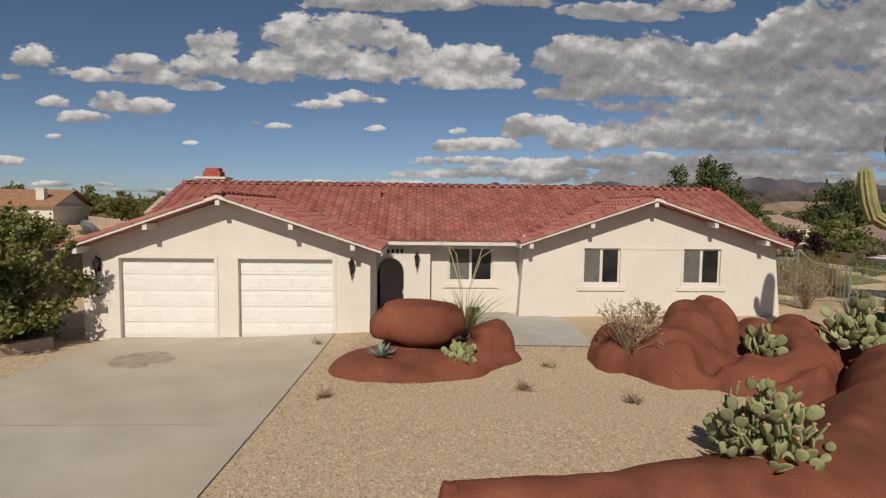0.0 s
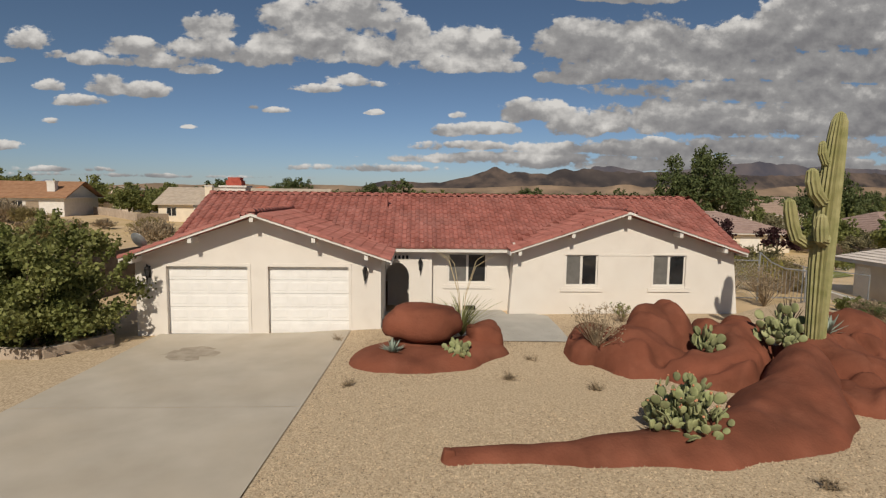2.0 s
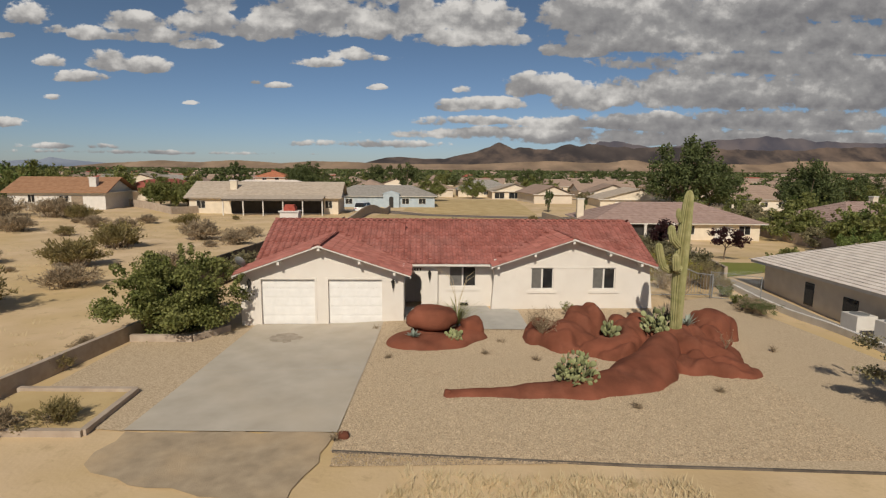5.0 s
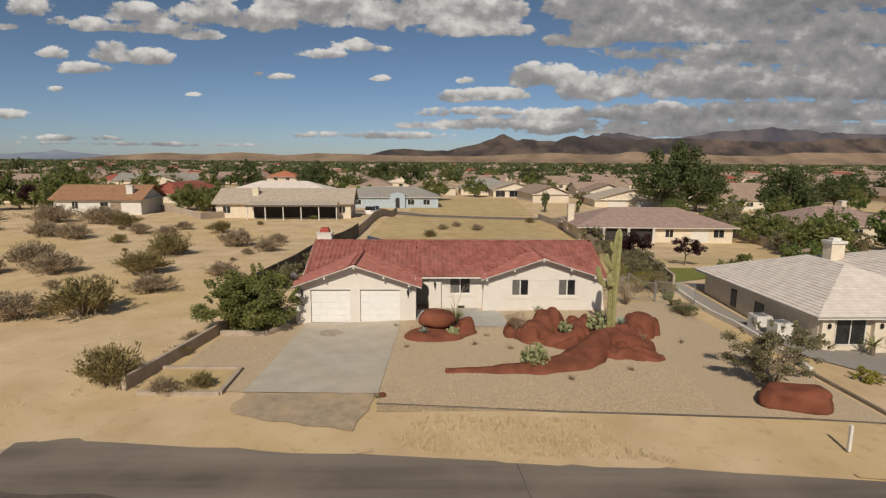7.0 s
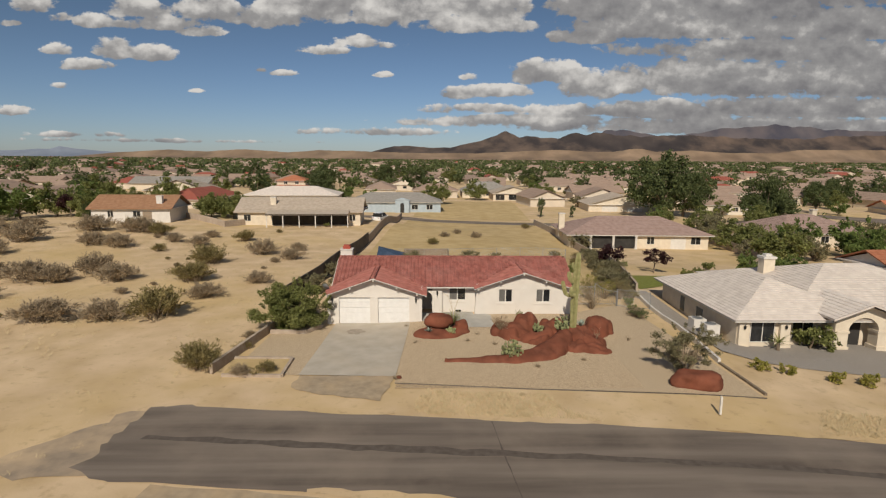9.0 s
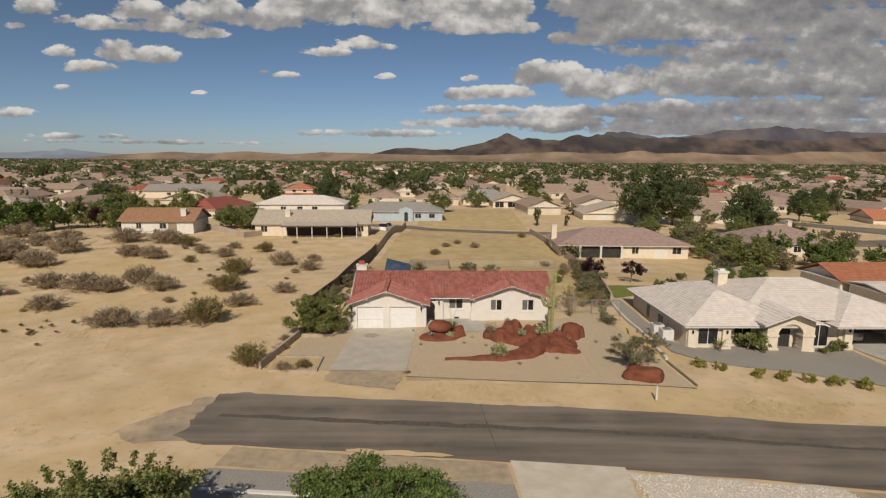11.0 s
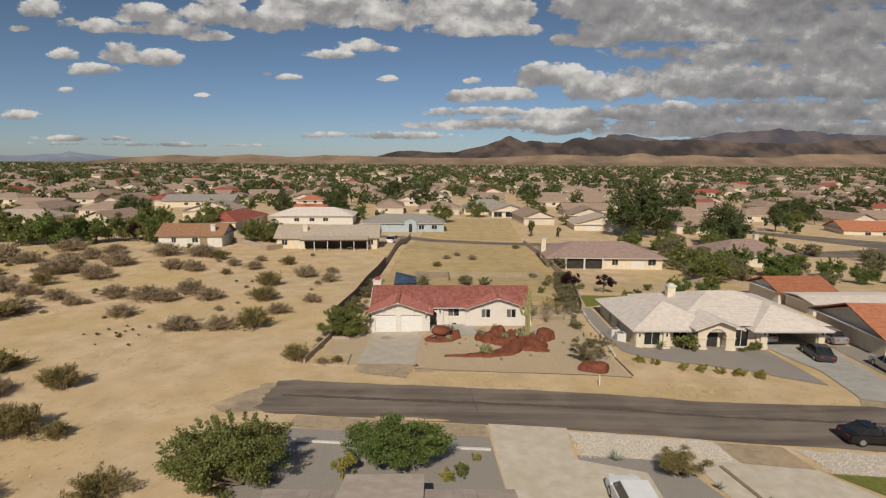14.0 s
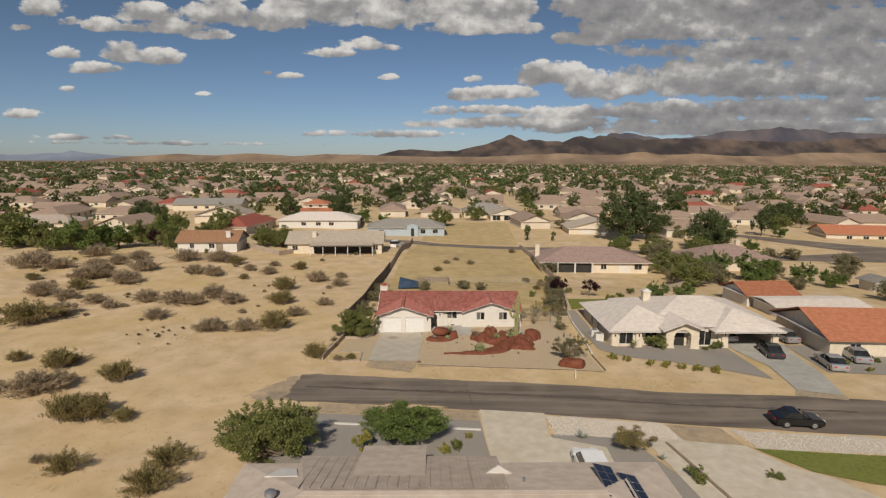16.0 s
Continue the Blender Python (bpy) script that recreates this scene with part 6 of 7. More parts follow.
part("patio_fascia", Mesh().box(-5.5, 9.3, -8.85, -8.8, 2.2, 2.48), M_DARKFENCE, p1)
for i in range(6):
    part("patio_post", Mesh().box(-5.4 + i * 2.9, -5.25 + i * 2.9, -8.7, -8.55, -0.2, 2.35), M_WHITE, p1)
# dark sheet on the wall, standing for shade under the patio roof
part("patio_shade", Mesh().box(-5.0, 9.0, -5.56, -5.52, 0.1, 2.3), M_DARK, p1, "dark panel painted as the patio's shade")
p3 = plain_house("cream house with dusty pink tile roof and porch", (43.6, 58.5, -2.7), -2, 24.0, 13.0, 2.5, 2.6, "hip", M_CREAM, M_PINKTILE, [(2.0, 0.9, 1.2, 1.2), (9.8, 0.9, 1.6, 1.2)], over=0.8, chimney=(-12.2, 0, 5.4), doors=[(6.8, 2.6, 2.1, M_WHITE)])
# the porch's shade, put in as a dark sheet before the wall
part("porch_shade", Mesh().box(-11, -0.5, -6.56, -6.52, 0.1, 2.3), M_DARK, p3)
for i in range(3):
    part("porch_column", Mesh().lathe([(0.3, 0), (0.3, 0.2), (0.2, 0.25), (0.2, 2.2), (0.3, 2.3), (0.3, 2.5)], (-8.5 + i * 3.9, -7.1, 0), 10), M_WHITE, p3)
pb = plain_house("pale blue stucco house with grey roof and arched entry", (-2.5, 113.0, -2.0), 2, 25, 11, 2.7, 2.4, "hip", M_BLUEWALL, M_GREYSHINGLE, [(5.5, 0.8, 1.6, 1.3), (9.5, 0.8, 1.6, 1.3), (-8, 0.8, 1.6, 1.2)])
part("entry_tower", Mesh().box(0.2, 4.0, -6.6, -5.5, 0, 3.3).prism([(0.0, -6.7, 3.3), (4.2, -6.7, 3.3), (2.1, -6.7, 4.0)], (0, 1.4, 0)), M_BLUEWALL, pb)
part("entry_door", Mesh().lathe([(0.8, 0), (0.8, 2.4), (0.3, 2.9)], (2.1, -6.4, 0), 12, 1, 0.35), M_DARK, pb)
plain_house("cream house with open gabled patio", (38, 164, -2.5), 0, 15, 12, 2.6, 2.6, "y", M_CREAM, M_TANSHINGLE, [(-5, 0.2, 3.2, 2.0), (0, 0.2, 3.6, 2.0), (5, 0.2, 3.2, 2.0)])
plain_house("beige house with low hip roof", (30, 178, -2.5), 0, 20, 14, 2.6, 3.4, "hip", M_CREAM, M_GREYSHINGLE, W3)
plain_house("white house with orange clay tile roof", (62.3, 20.8, -1.6), 3, 8.4, 7.0, 2.5, 1.6, "x", M_WHITE, M_ORANGETILE, [(2.0, 1.0, 1.2, 1.3)])
plain_house("cream house with broad orange clay tile roof", (65.5, -1.0, -1.3), -4, 20.0, 12.0, 2.6, 2.4, "x", M_CREAM, M_ORANGETILE, [(0.5, 0.9, 1.6, 1.1), (-7, 0.9, 1.2, 1.1)], over=0.7)
plain_house("low flat pale metal-roofed outbuilding", (66, 13.5, -1.5), 0, 14, 6, 2.3, 0.5, "x", M_WHITE, M_PALETILE, [(-4, 0.9, 1.6, 1.0)])
plain_house("taupe house with hipped tile roof among trees", (78, 62, -2.9), 8, 18, 13, 2.6, 2.8, "hip", M_CREAM, M_PINKTILE, W3, chimney=(5, 2, 6.0))
plain_house("brown-roofed low house among trees", (-118, 108, 0), 5, 22, 12, 2.5, 2.0, "hip", M_CREAM, M_GREYTILE, W3)
plain_house("terracotta-roofed house behind bushy trees", (-84, 70, 0.8), 8, 11, 11, 2.5, 2.2, "hip", M_CREAM, M_ORANGETILE, W3)
plain_house("house with tiered terracotta roof", (-42, 160, -1.2), 0, 17, 15, 2.7, 2.2, "hip", M_CREAM, M_ORANGETILE, W3)
plain_house("upper storey with terracotta hip roof", (-42, 161, 2.6), 0, 10, 9, 1.6, 1.9, "hip", M_CREAM, M_ORANGETILE, [(-2, 0.5, 1.2, 0.9), (2, 0.5, 1.2, 0.9)])
plain_house("white house with arched front and pale roof", (-34, 128, -1.2), 3, 27, 14, 2.7, 2.4, "hip", M_WHITE, M_PALETILE, W3)
plain_house("tan gabled house behind trees", (-72, 138, -0.5), 10, 19, 14, 2.7, 3.2, "y", M_CREAM, M_TANSHINGLE, [(0, 0.9, 1.6, 1.2)])
plain_house("grey-roofed house with rooftop solar panels", (-98, 190, -1), 4, 30, 14, 2.7, 2.6, "x", M_CREAM, M_GREYSHINGLE, W3)
plain_house("cream double-garage house with shingle roof", (63, 120, -2.8), -3, 20, 13, 2.7, 2.8, "y", M_CREAM, M_TANSHINGLE, [], doors=[(-4, 4.4, 2.2, M_WHITE), (3, 4.4, 2.2, M_WHITE)])
plain_house("terracotta-roofed ranch house by a side street", (150, 112, -3.5), -10, 24, 12, 2.6, 2.5, "x", M_CREAM, M_ORANGETILE, W3)
plain_house("small white garden shed", (96, 36, -3), 0, 5, 4, 2.2, 1.0, "y", M_WHITE, M_GREYSHINGLE, [(0, 0.8, 1.0, 0.9)])

# the near house across the street, seen over its roof
fh = thing("house", "low house with taupe concrete tile roof and rooftop solar panels", "house")
part("wall", Mesh().box(-5.0, 20.8, -47.5, -37.0, -0.3, 2.78).box(-1.8, 10.6, -37.0, -35.3, -0.3, 2.40), M_CREAM, fh)
rf = Mesh()
hip(rf, -5.6, 21.4, -46.3, -36.3, 2.92, 1.32, 16)
SL = 1.32 / 5.0
courses(rf, (-2.3, -34.7, 2.95 - 1.6 * SL), (11.0, -34.9, 2.95 - 1.4 * SL), (11.0, -41.2, 4.27), (-0.6, -41.2, 4.27), 19)
courses(rf, (1.8, -33.1, 2.98 - 3.2 * SL * 0.72), (6.2, -33.1, 2.98 - 3.2 * SL * 0.72), (6.2, -39.0, 3.72), (1.8, -39.0, 3.72), 14)
near_roof = part("roof", rf, M_GREYTILE, fh)
for k in range(20):
    x = -1.0 + k * 0.62
    part("roof_seam", Mesh().prism([(x, -34.9, 2.56), (x + 0.07, -34.9, 2.56), (x + 0.07, -34.9, 2.61), (x, -34.9, 2.61)], (0, -6.2, 1.70)), M_GREYTILE, near_roof)
part("fascia", Mesh().box(-5.5, 21.3, -48.1, -36.4, 2.76, 2.90).box(-2.2, 10.9, -36.4, -34.8, 2.36, 2.48).box(1.9, 6.1, -34.8, -33.15, 2.22, 2.34), M_GREYTILE, fh)
part("gablet", Mesh().prism([(9.9, -38.6, 3.58), (11.5, -38.6, 3.58), (10.7, -38.6, 4.12)], (0, 0.12, 0)), M_WHITE, fh, "white triangular roof gablet")
part("skylight", Mesh().prism([(-3.5, -38.9, 3.58), (-1.5, -38.9, 3.58), (-1.9, -37.6, 3.28), (-2.9, -37.6, 3.28)], (0, 0, 0.1)), M_WHITE, fh, "white tapered skylight cover")
part("roof_vent", Mesh().lathe([(0.22, 3.6), (0.22, 4.0), (0.34, 4.1), (0.3, 4.3), (0.05, 4.4)], (-2.4, -41.4, 0), 12), M_GALV, fh)
part("roof_vent", Mesh().tube([(12.0, -40.0, 3.6), (12.0, -40.0, 4.2)], 0.08, 8), M_GALV, fh)
def on_east(x):
    return 2.92 + (21.4 - x) * 1.35 / 5.95 + 0.08


for i, y1 in ((0, -38.4), (1, -38.9)):
    xa, xb = 16.5 + i * 1.35, 17.65 + i * 1.35
    sp = part("solar_panel", Mesh().prism([(xa, y1, on_east(xa)), (xb, y1, on_east(xb)), (xb, y1 - 3.4, on_east(xb)), (xa, y1 - 3.4, on_east(xa))], (0, 0, 0.05)), M_GALV, fh, "dark blue solar panel")
    for r in range(4):
        for cc in range(2):
            ca, cb, ya, yb = xa + 0.04 + cc * 0.55, xa + 0.55 + cc * 0.55, y1 - 0.05 - r * 0.84, y1 - 0.83 - r * 0.84
            part("solar_cell", Mesh().add([(ca, ya, on_east(ca) + 0.06), (ca, yb, on_east(ca) + 0.06), (cb, yb, on_east(cb) + 0.06), (cb, ya, on_east(cb) + 0.06)], [(0, 1, 2, 3)]), M_SOLAR, sp)
f2 = plain_house("house corner with grey ribbed tile roof", (47.5, -41.5, 0), 20, 12, 10, 2.5, 1.8, "hip", M_CREAM, M_GREYTILE, [(0, 0.9, 1.4, 1.1)])


# ---- vehicles ----
def car(label, at, turn, paint, L=4.7, W=1.82, H=1.45, suv=False):
    t = thing("car", label, "car", at, turn)
    h0, hb = 0.22, 0.92 if not suv else 1.08
    side = [(-L / 2, h0 + 0.12), (-L / 2 + 0.1, h0), (L / 2 - 0.1, h0), (L / 2, h0 + 0.15), (L / 2 - 0.02, hb - 0.22), (L / 2 - 0.25, hb - 0.12), (L / 2 - 1.25, hb), (-L / 2 + (0.9 if not suv else 0.15), hb + 0.02), (-L / 2 + 0.08, hb - 0.02), (-L / 2, hb - 0.18)]
    bm_ = bmesh.new()
    lo = [bm_.verts.new((x, -W / 2, z)) for x, z in side]
    f = bm_.faces.new(lo)
    ex = bmesh.ops.extrude_face_region(bm_, geom=[f])
    bmesh.ops.translate(bm_, vec=(0, W, 0), verts=[v for v in ex["geom"] if isinstance(v, bmesh.types.BMVert)])
    bmesh.ops.recalc_face_normals(bm_, faces=bm_.faces[:])
    bmesh.ops.bevel(bm_, geom=bm_.edges[:], offset=0.07, segments=2, affect="EDGES")
    me = bpy.data.meshes.new("body")
    bm_.to_mesh(me)
    bm_.free()
    me.materials.append(paint)
    part("body", me, None, t)
    xs = (-L / 2 + (0.55 if not suv else 0.12), -L / 2 + (1.25 if not suv else 0.4), L / 2 - 2.15, L / 2 - 1.2)
    k, w2 = 0.14, W / 2 - 0.06
    cab = [(xs[0], -w2, hb - 0.03), (xs[3], -w2, hb - 0.03), (xs[3], w2, hb - 0.03), (xs[0], w2, hb - 0.03), (xs[1], -w2 + k, H), (xs[2], -w2 + k, H), (xs[2], w2 - k, H), (xs[1], w2 - k, H)]
    part("cabin_glass", Mesh().add(cab, [(0, 1, 5, 4), (1, 2, 6, 5), (2, 3, 7, 6), (3, 0, 4, 7)]), M_GLASS, t)
    part("car_roof", Mesh().box(xs[1] - 0.05, xs[2] + 0.05, -w2 + k - 0.02, w2 - k + 0.02, H - 0.03, H + 0.03), paint, t)
    for x in (xs[1] + 0.95, ):
        for s in (-1, 1):
            part("door_pillar", Mesh().prism([(x, s * (w2 + 0.004), hb - 0.03), (x + 0.09, s * (w2 + 0.004), hb - 0.03), (x + 0.06, s * (w2 - k + 0.008), H), (x - 0.03, s * (w2 - k + 0.008), H)], (0, -s * 0.02, 0)), paint, t)
    for x in (-L / 2 + 0.9, L / 2 - 0.92):
        for s in (-1, 1):
            y = s * (W / 2 - 0.10)
            ty = part("wheel", Mesh().tube([(x, y - 0.11, 0.33), (x, y + 0.11, 0.33)], 0.33, 18), M_TYRE, t)
            part("rim", Mesh().tube([(x, y + s * 0.09, 0.33), (x, y + s * 0.118, 0.33)], 0.21, 14), M_RIM, ty)
    for s in (-1, 1):
        part("tail_light", Mesh().box(-L / 2 - 0.01, -L / 2 + 0.05, s * (W / 2 - 0.34) - 0.16, s * (W / 2 - 0.34) + 0.16, hb - 0.28, hb - 0.14), M_REDLIGHT, t)
        part("headlight", Mesh().box(L / 2 - 0.12, L / 2 + 0.005, s * (W / 2 - 0.34) - 0.16, s * (W / 2 - 0.34) + 0.16, hb - 0.30, hb - 0.2), M_WHITEPAINT, t)
        part("wing_mirror", Mesh().box(xs[3] - 0.25, xs[3] - 0.1, s * (W / 2) - 0.02, s * (W / 2 + 0.14), hb, hb + 0.13), paint, t)
    return t


def gz(x, y):
    return zg(x, y) + 0.04


car("black sedan parked along the street", (38.6, -24.9, gz(38.6, -24.9)), -6, M_BLACKPAINT, 4.1, 1.7, 1.36)
car("dark grey coupe parked on a concrete driveway", (48.4, -5.4, gz(48.4, -5.4)), 78, M_DARKGREYCAR, 4.5)
car("silver sedan parked on a gravel drive", (52.7, -9.9, gz(52.7, -9.9)), 78, M_SILVER, 4.6)
car("grey sedan parked beside an orange-roofed house", (57.4, -7.4, gz(57.4, -7.4)), 78, M_SILVER, 4.6)
car("silver sedan parked behind the garage corner", (53.6, 0.4, gz(53.6, 0.4)), 95, M_SILVER, 4.6)
car("white pickup parked on a concrete driveway", (18.1, -33.4, gz(18, -33.4)), 88, M_WHITEPAINT, 5.2, 1.95, 1.8, True)
car("silver hatchback under a carport edge", (42.6, -38.5, gz(42.6, -38.5)), 60, M_SILVER, 4.3)
car("white hatchback inside the open garage", (45.9, 1.0, -1.05), 90, M_SILVER, 4.3)
car("red sports car behind outbuildings", (64.5, 9.2, gz(64.5, 9.2)), 10, M_REDLIGHT, 4.3)
car("white van parked beside a patio house", (-3.5, 78, gz(-3.5, 78)), 70, M_WHITEPAINT, 4.9, 1.95, 1.9, True)

# ---- trees and garden shrubs round about ----
T1 = tree("broadleaf_tree", "rounded green garden tree", 2.6, 2.6, 2.0, 2.35, 6800, 0.21, M_LEAF, 51, 0.16, 8, 46, 0.31, shoots=10)
T2 = tree("conifer_tree", "tall dark green spreading pine", 4.4, 4.2, 3.8, 4.6, 10500, 0.28, M_LEAF3, 52, 0.28, 9, 62, 0.29, shoots=12)
T3 = tree("broadleaf_tree", "bright green leafy tree", 2.5, 2.4, 1.8, 2.1, 5600, 0.19, M_LEAF2, 53, 0.14, 8, 42, 0.32, shoots=10)
T4 = tree("shrub_tree", "dull olive desert tree", 2.3, 2.2, 1.5, 1.7, 4600, 0.17, M_MESQUITE, 54, 0.10, 8, 46, 0.30, stems=3, shoots=14)
T5 = tree("ornamental_tree", "dark purple-leaved plum tree", 1.5, 1.5, 1.3, 2.1, 2200, 0.16, M_PURPLE, 55, 0.08, 7, 20, 0.34)
T6 = tree("garden_shrub", "low green garden shrub", 1.1, 1.1, 0.65, 0.65, 1600, 0.13, M_LEAF, 56, 0.05, 6, 18, 0.36, category="shrub")
T7 = tree("garden_shrub", "clipped yellow-green shrub on gravel", 0.6, 0.6, 0.38, 0.40, 1100, 0.09, M_YELLOWGREEN, 57, 0.03, 6, 16, 0.40, category="shrub")
T8 = tree("cypress_tree", "narrow dark green garden cypress", 0.9, 0.9, 2.4, 2.8, 2200, 0.20, M_LEAF3, 58, 0.12, 6, 22, 0.34)
FT1 = tree("broadleaf_tree", "dense olive-green tree beside a roof", 4.1, 3.0, 2.0, 1.85, 46000, 0.115, M_LEAF, 59, 0.08, 8, 120, 0.26, stems=5, at=(-5.6, -29.9, 0), shoots=34)
FT2 = tree("locust_tree", "bright green layered tree over gravel", 3.2, 2.2, 1.25, 1.65, 30000, 0.105, M_LEAF2, 60, 0.08, 9, 95, 0.26, stems=3, at=(4.3, -28.3, 0), shoots=20)
FT3 = tree("garden_shrub", "rounded olive shrub on a gravel bed", 1.8, 1.5, 0.9, 1.1, 8000, 0.075, M_OLIVE, 61, 0.06, 8, 26, 0.32, stems=4, at=(22.4, -29.6, 0), category="shrub")
FT4 = tree("garden_shrub", "yellow and red flowering shrub by the eave", 0.7, 0.7, 0.8, 0.9, 1500, 0.11, M_YELLOWGREEN, 62, 0.04, 6, 18, 0.36, at=(1.2, -29.6, 0), category="shrub")
GARDEN = {T1: [(-86, 62, 1.5), (-66, 68, 1.4), (-122, 62, 1.9), (-134, 66, 2.0), (-52, 72, 1.2), (-97, 66, 1.9), (-104, 72, 1.9), (-125, 70, 2.0), (-58, 65, 1.1), (-36, 68, 1.1), (-33, 72, 1.2), (-112, 84, 1.8), (-70, 90, 1.7), (-60, 100, 1.6), (-38, 76, 1.0), (-68, 133, 1.5), (9.3, 135, 1.6), (24, 159, 1.5), (47, 150, 1.6), (76, 70, 1.5), (-20, 260, 2), (20, 300, 2), (52, 350, 2), (112, 170, 1.8), (-32, 69, 1.0), (134, 128, 1.4)],
          T2: [(67, 99, 1.75), (75, 103, 1.5), (84, 82, 1.25), (91, 90, 1.1), (145, 146, 1.1), (-88, 118, 1.0), (-100, 132, 1.0), (-30, 146, 1.0), (152, 150, 1.1), (138, 142, 0.9), (-125, 90, 1.1), (-16, 255, 1.3), (60, 250, 1.2)],
          T3: [(-76, 61, 2.0), (-71, 65, 1.7), (-81, 63, 1.7), (75, 43, 1.6), (70, 50, 1.3), (-108, 64, 1.8), (-116, 66, 2.0), (-98, 70, 2.0), (-92, 74, 1.6), (-64, 74, 1.5), (45, 21, 0.75), (50, 22, 0.7), (-21, 139, 1.3), (-28, 146, 1.2), (86, 44, 1.0), (61, 86, 1.0)],
          T4: [(63, 48, 1.0), (58, 44, 0.8), (66, 40, 0.9), (84, 52, 1.1), (106, 57, 1.2), (98, 48, 1.0), (33, 52, 0.9), (-3.4, 9, 0.6), (-3, 16, 0.55), (-2.4, 22, 0.6), (-42, 155, 1.2), (92, 66, 1.2), (110, 64, 1.0), (102, 72, 1.0), (5, 24, 0.5), (12, 25, 0.55), (15, 24, 0.45), (112, 40, 0.8)],
          T5: [(28.0, 20.6, 1.0), (33.5, 21.8, 1.0), (-41, 126, 1.2), (-88, 64, 1.5), (-62, 66, 1.4)],
          T6: [(30.5, 24, 0.9), (36.5, 20, 0.9), (39, 22, 0.8), (42, 26, 1.0), (34.6, -3.6, 1.5), (42.9, -3.4, 1.0), (40.9, -4.0, 0.5), (35.6, -4.2, 0.5), (28.5, 27, 1.0), (24, 3.6, 0.6), (24.6, 6.2, 0.7), (54.8, -9.2, 0.7), (59, -8.4, 0.6), (-46, 57, 0.9), (31.5, -33.3, 0.6), (8.4, -29.3, 0.7), (25.8, -33.5, 0.9), (23.5, 20, 0.9), (-12, 60, 0.7)],
          T7: [(27.6, -8.6, 1.0), (29.2, -9.0, 0.9), (31.6, -9.9, 1.0), (33.2, -10.4, 1.1), (34.8, -11.1, 0.9), (36.4, -11.6, 1.1), (38.0, -12.1, 1.1), (9.6, -27.6, 0.6), (7.5, -29.8, 0.9), (56, -11.5, 0.8)],
          T8: [(36, 100, 1.0), (44, 99, 0.7), (-55, 60, 0.8)]}
for src, places in GARDEN.items():
    for i, (x, y, s) in enumerate(places):
        m = pose(x, y, zg(x, y) - 0.03, 0, 0, rng.uniform(0, 360))
        o = src if i == 0 else copy_thing(src, m)
        o.matrix_basis = m
        o.scale = (s, s, s * rng.uniform(0.9, 1.1))
GROVE = [(62, 62), (66, 56), (69, 61), (72, 54), (64, 68), (60, 52), (67, 46), (72, 38), (62, 40), (58, 36), (80, 46), (88, 38), (94, 44), (98, 30), (88, 24), (104, 34), (78, 34), (66, 76), (72, 82), (80, 78), (86, 84), (58, 78), (62, 88), (98, 84)]
for i, (x, y) in enumerate(GROVE):
    o = copy_thing((T4, T1, T4, T3)[i % 4], pose(x, y, zg(x, y) - 0.05, 0, 0, rng.uniform(0, 360)))
    s = rng.uniform(0.8, 1.4)
    o.scale = (s, s, s * rng.uniform(0.85, 1.1))
for i in range(20):
    x, y = 25.0 + i * 0.33 + rng.uniform(-1.2, 0.6), 9 + i * 1.6
    o = copy_thing(T4, pose(x, y, zg(x, y) - 0.05, 0, 0, rng.uniform(0, 360)))
    s = rng.uniform(0.32, 0.6)
    o.scale = (s, s, s)
palm = rosette("palm", "small fan palm beside a porch window", "palm", (31.9, -3.9, -0.2), 26, 0.9, 0.06, M_LEAF, 71, (-10, 70), 0.3)
part("palm_trunk", Mesh().tube([(0, 0, -0.9), (0, 0, 0.0)], [0.14, 0.10], 8), M_TRUNK, palm)

# ---- the town ----
VARI = [plain_house(lb, (0, 0, 0), 0, w, d, 2.7, r, sh, M_FARWALL, M_FARROOF, W3, n=5, group="houses of the town") for lb, w, d, r, sh in
        (("stucco house with low hip roof", 17, 12, 2.6, "hip"), ("stucco house with gabled roof", 19, 11, 2.4, "x"), ("stucco house with front-facing gable", 14, 15, 2.8, "y"), ("long low stucco ranch house", 24, 11, 2.5, "hip"))]
used, placed = [], 0
BLOCKED = [(-2.5, 113, 20), (38, 168, 22), (-42, 160, 16), (-34, 128, 22), (-72, 138, 18), (-98, 190, 22), (63, 120, 18), (150, 112, 22), (-118, 108, 18), (66, 98, 14), (78, 62, 18), (20, 120, 20), (18, 140, 18), (105, 70, 25), (120, 95, 24), (-84, 70, 14)]
y = 112.0
while y < 470:
    x = -(0.86 * y + 80)
    while x < 0.86 * y + 80:
        px, py = x + rng.uniform(-7, 7), y + rng.uniform(-7, 7)
        if not any(math.hypot(px - bx, py - by) < br for bx, by, br in BLOCKED) and rng.random() < 0.9:
            m = pose(px, py, zg(px, py), 0, 0, rng.choice((0, 0, 90, 180, 270)) + rng.uniform(-8, 8))
            src = VARI[placed % 4]
            if placed < 4:
                src.matrix_basis = m
            else:
                copy_thing(src, m)
            placed += 1
            used.append((px, py))
        x += rng.uniform(26, 34)
    y += rng.uniform(30, 38)
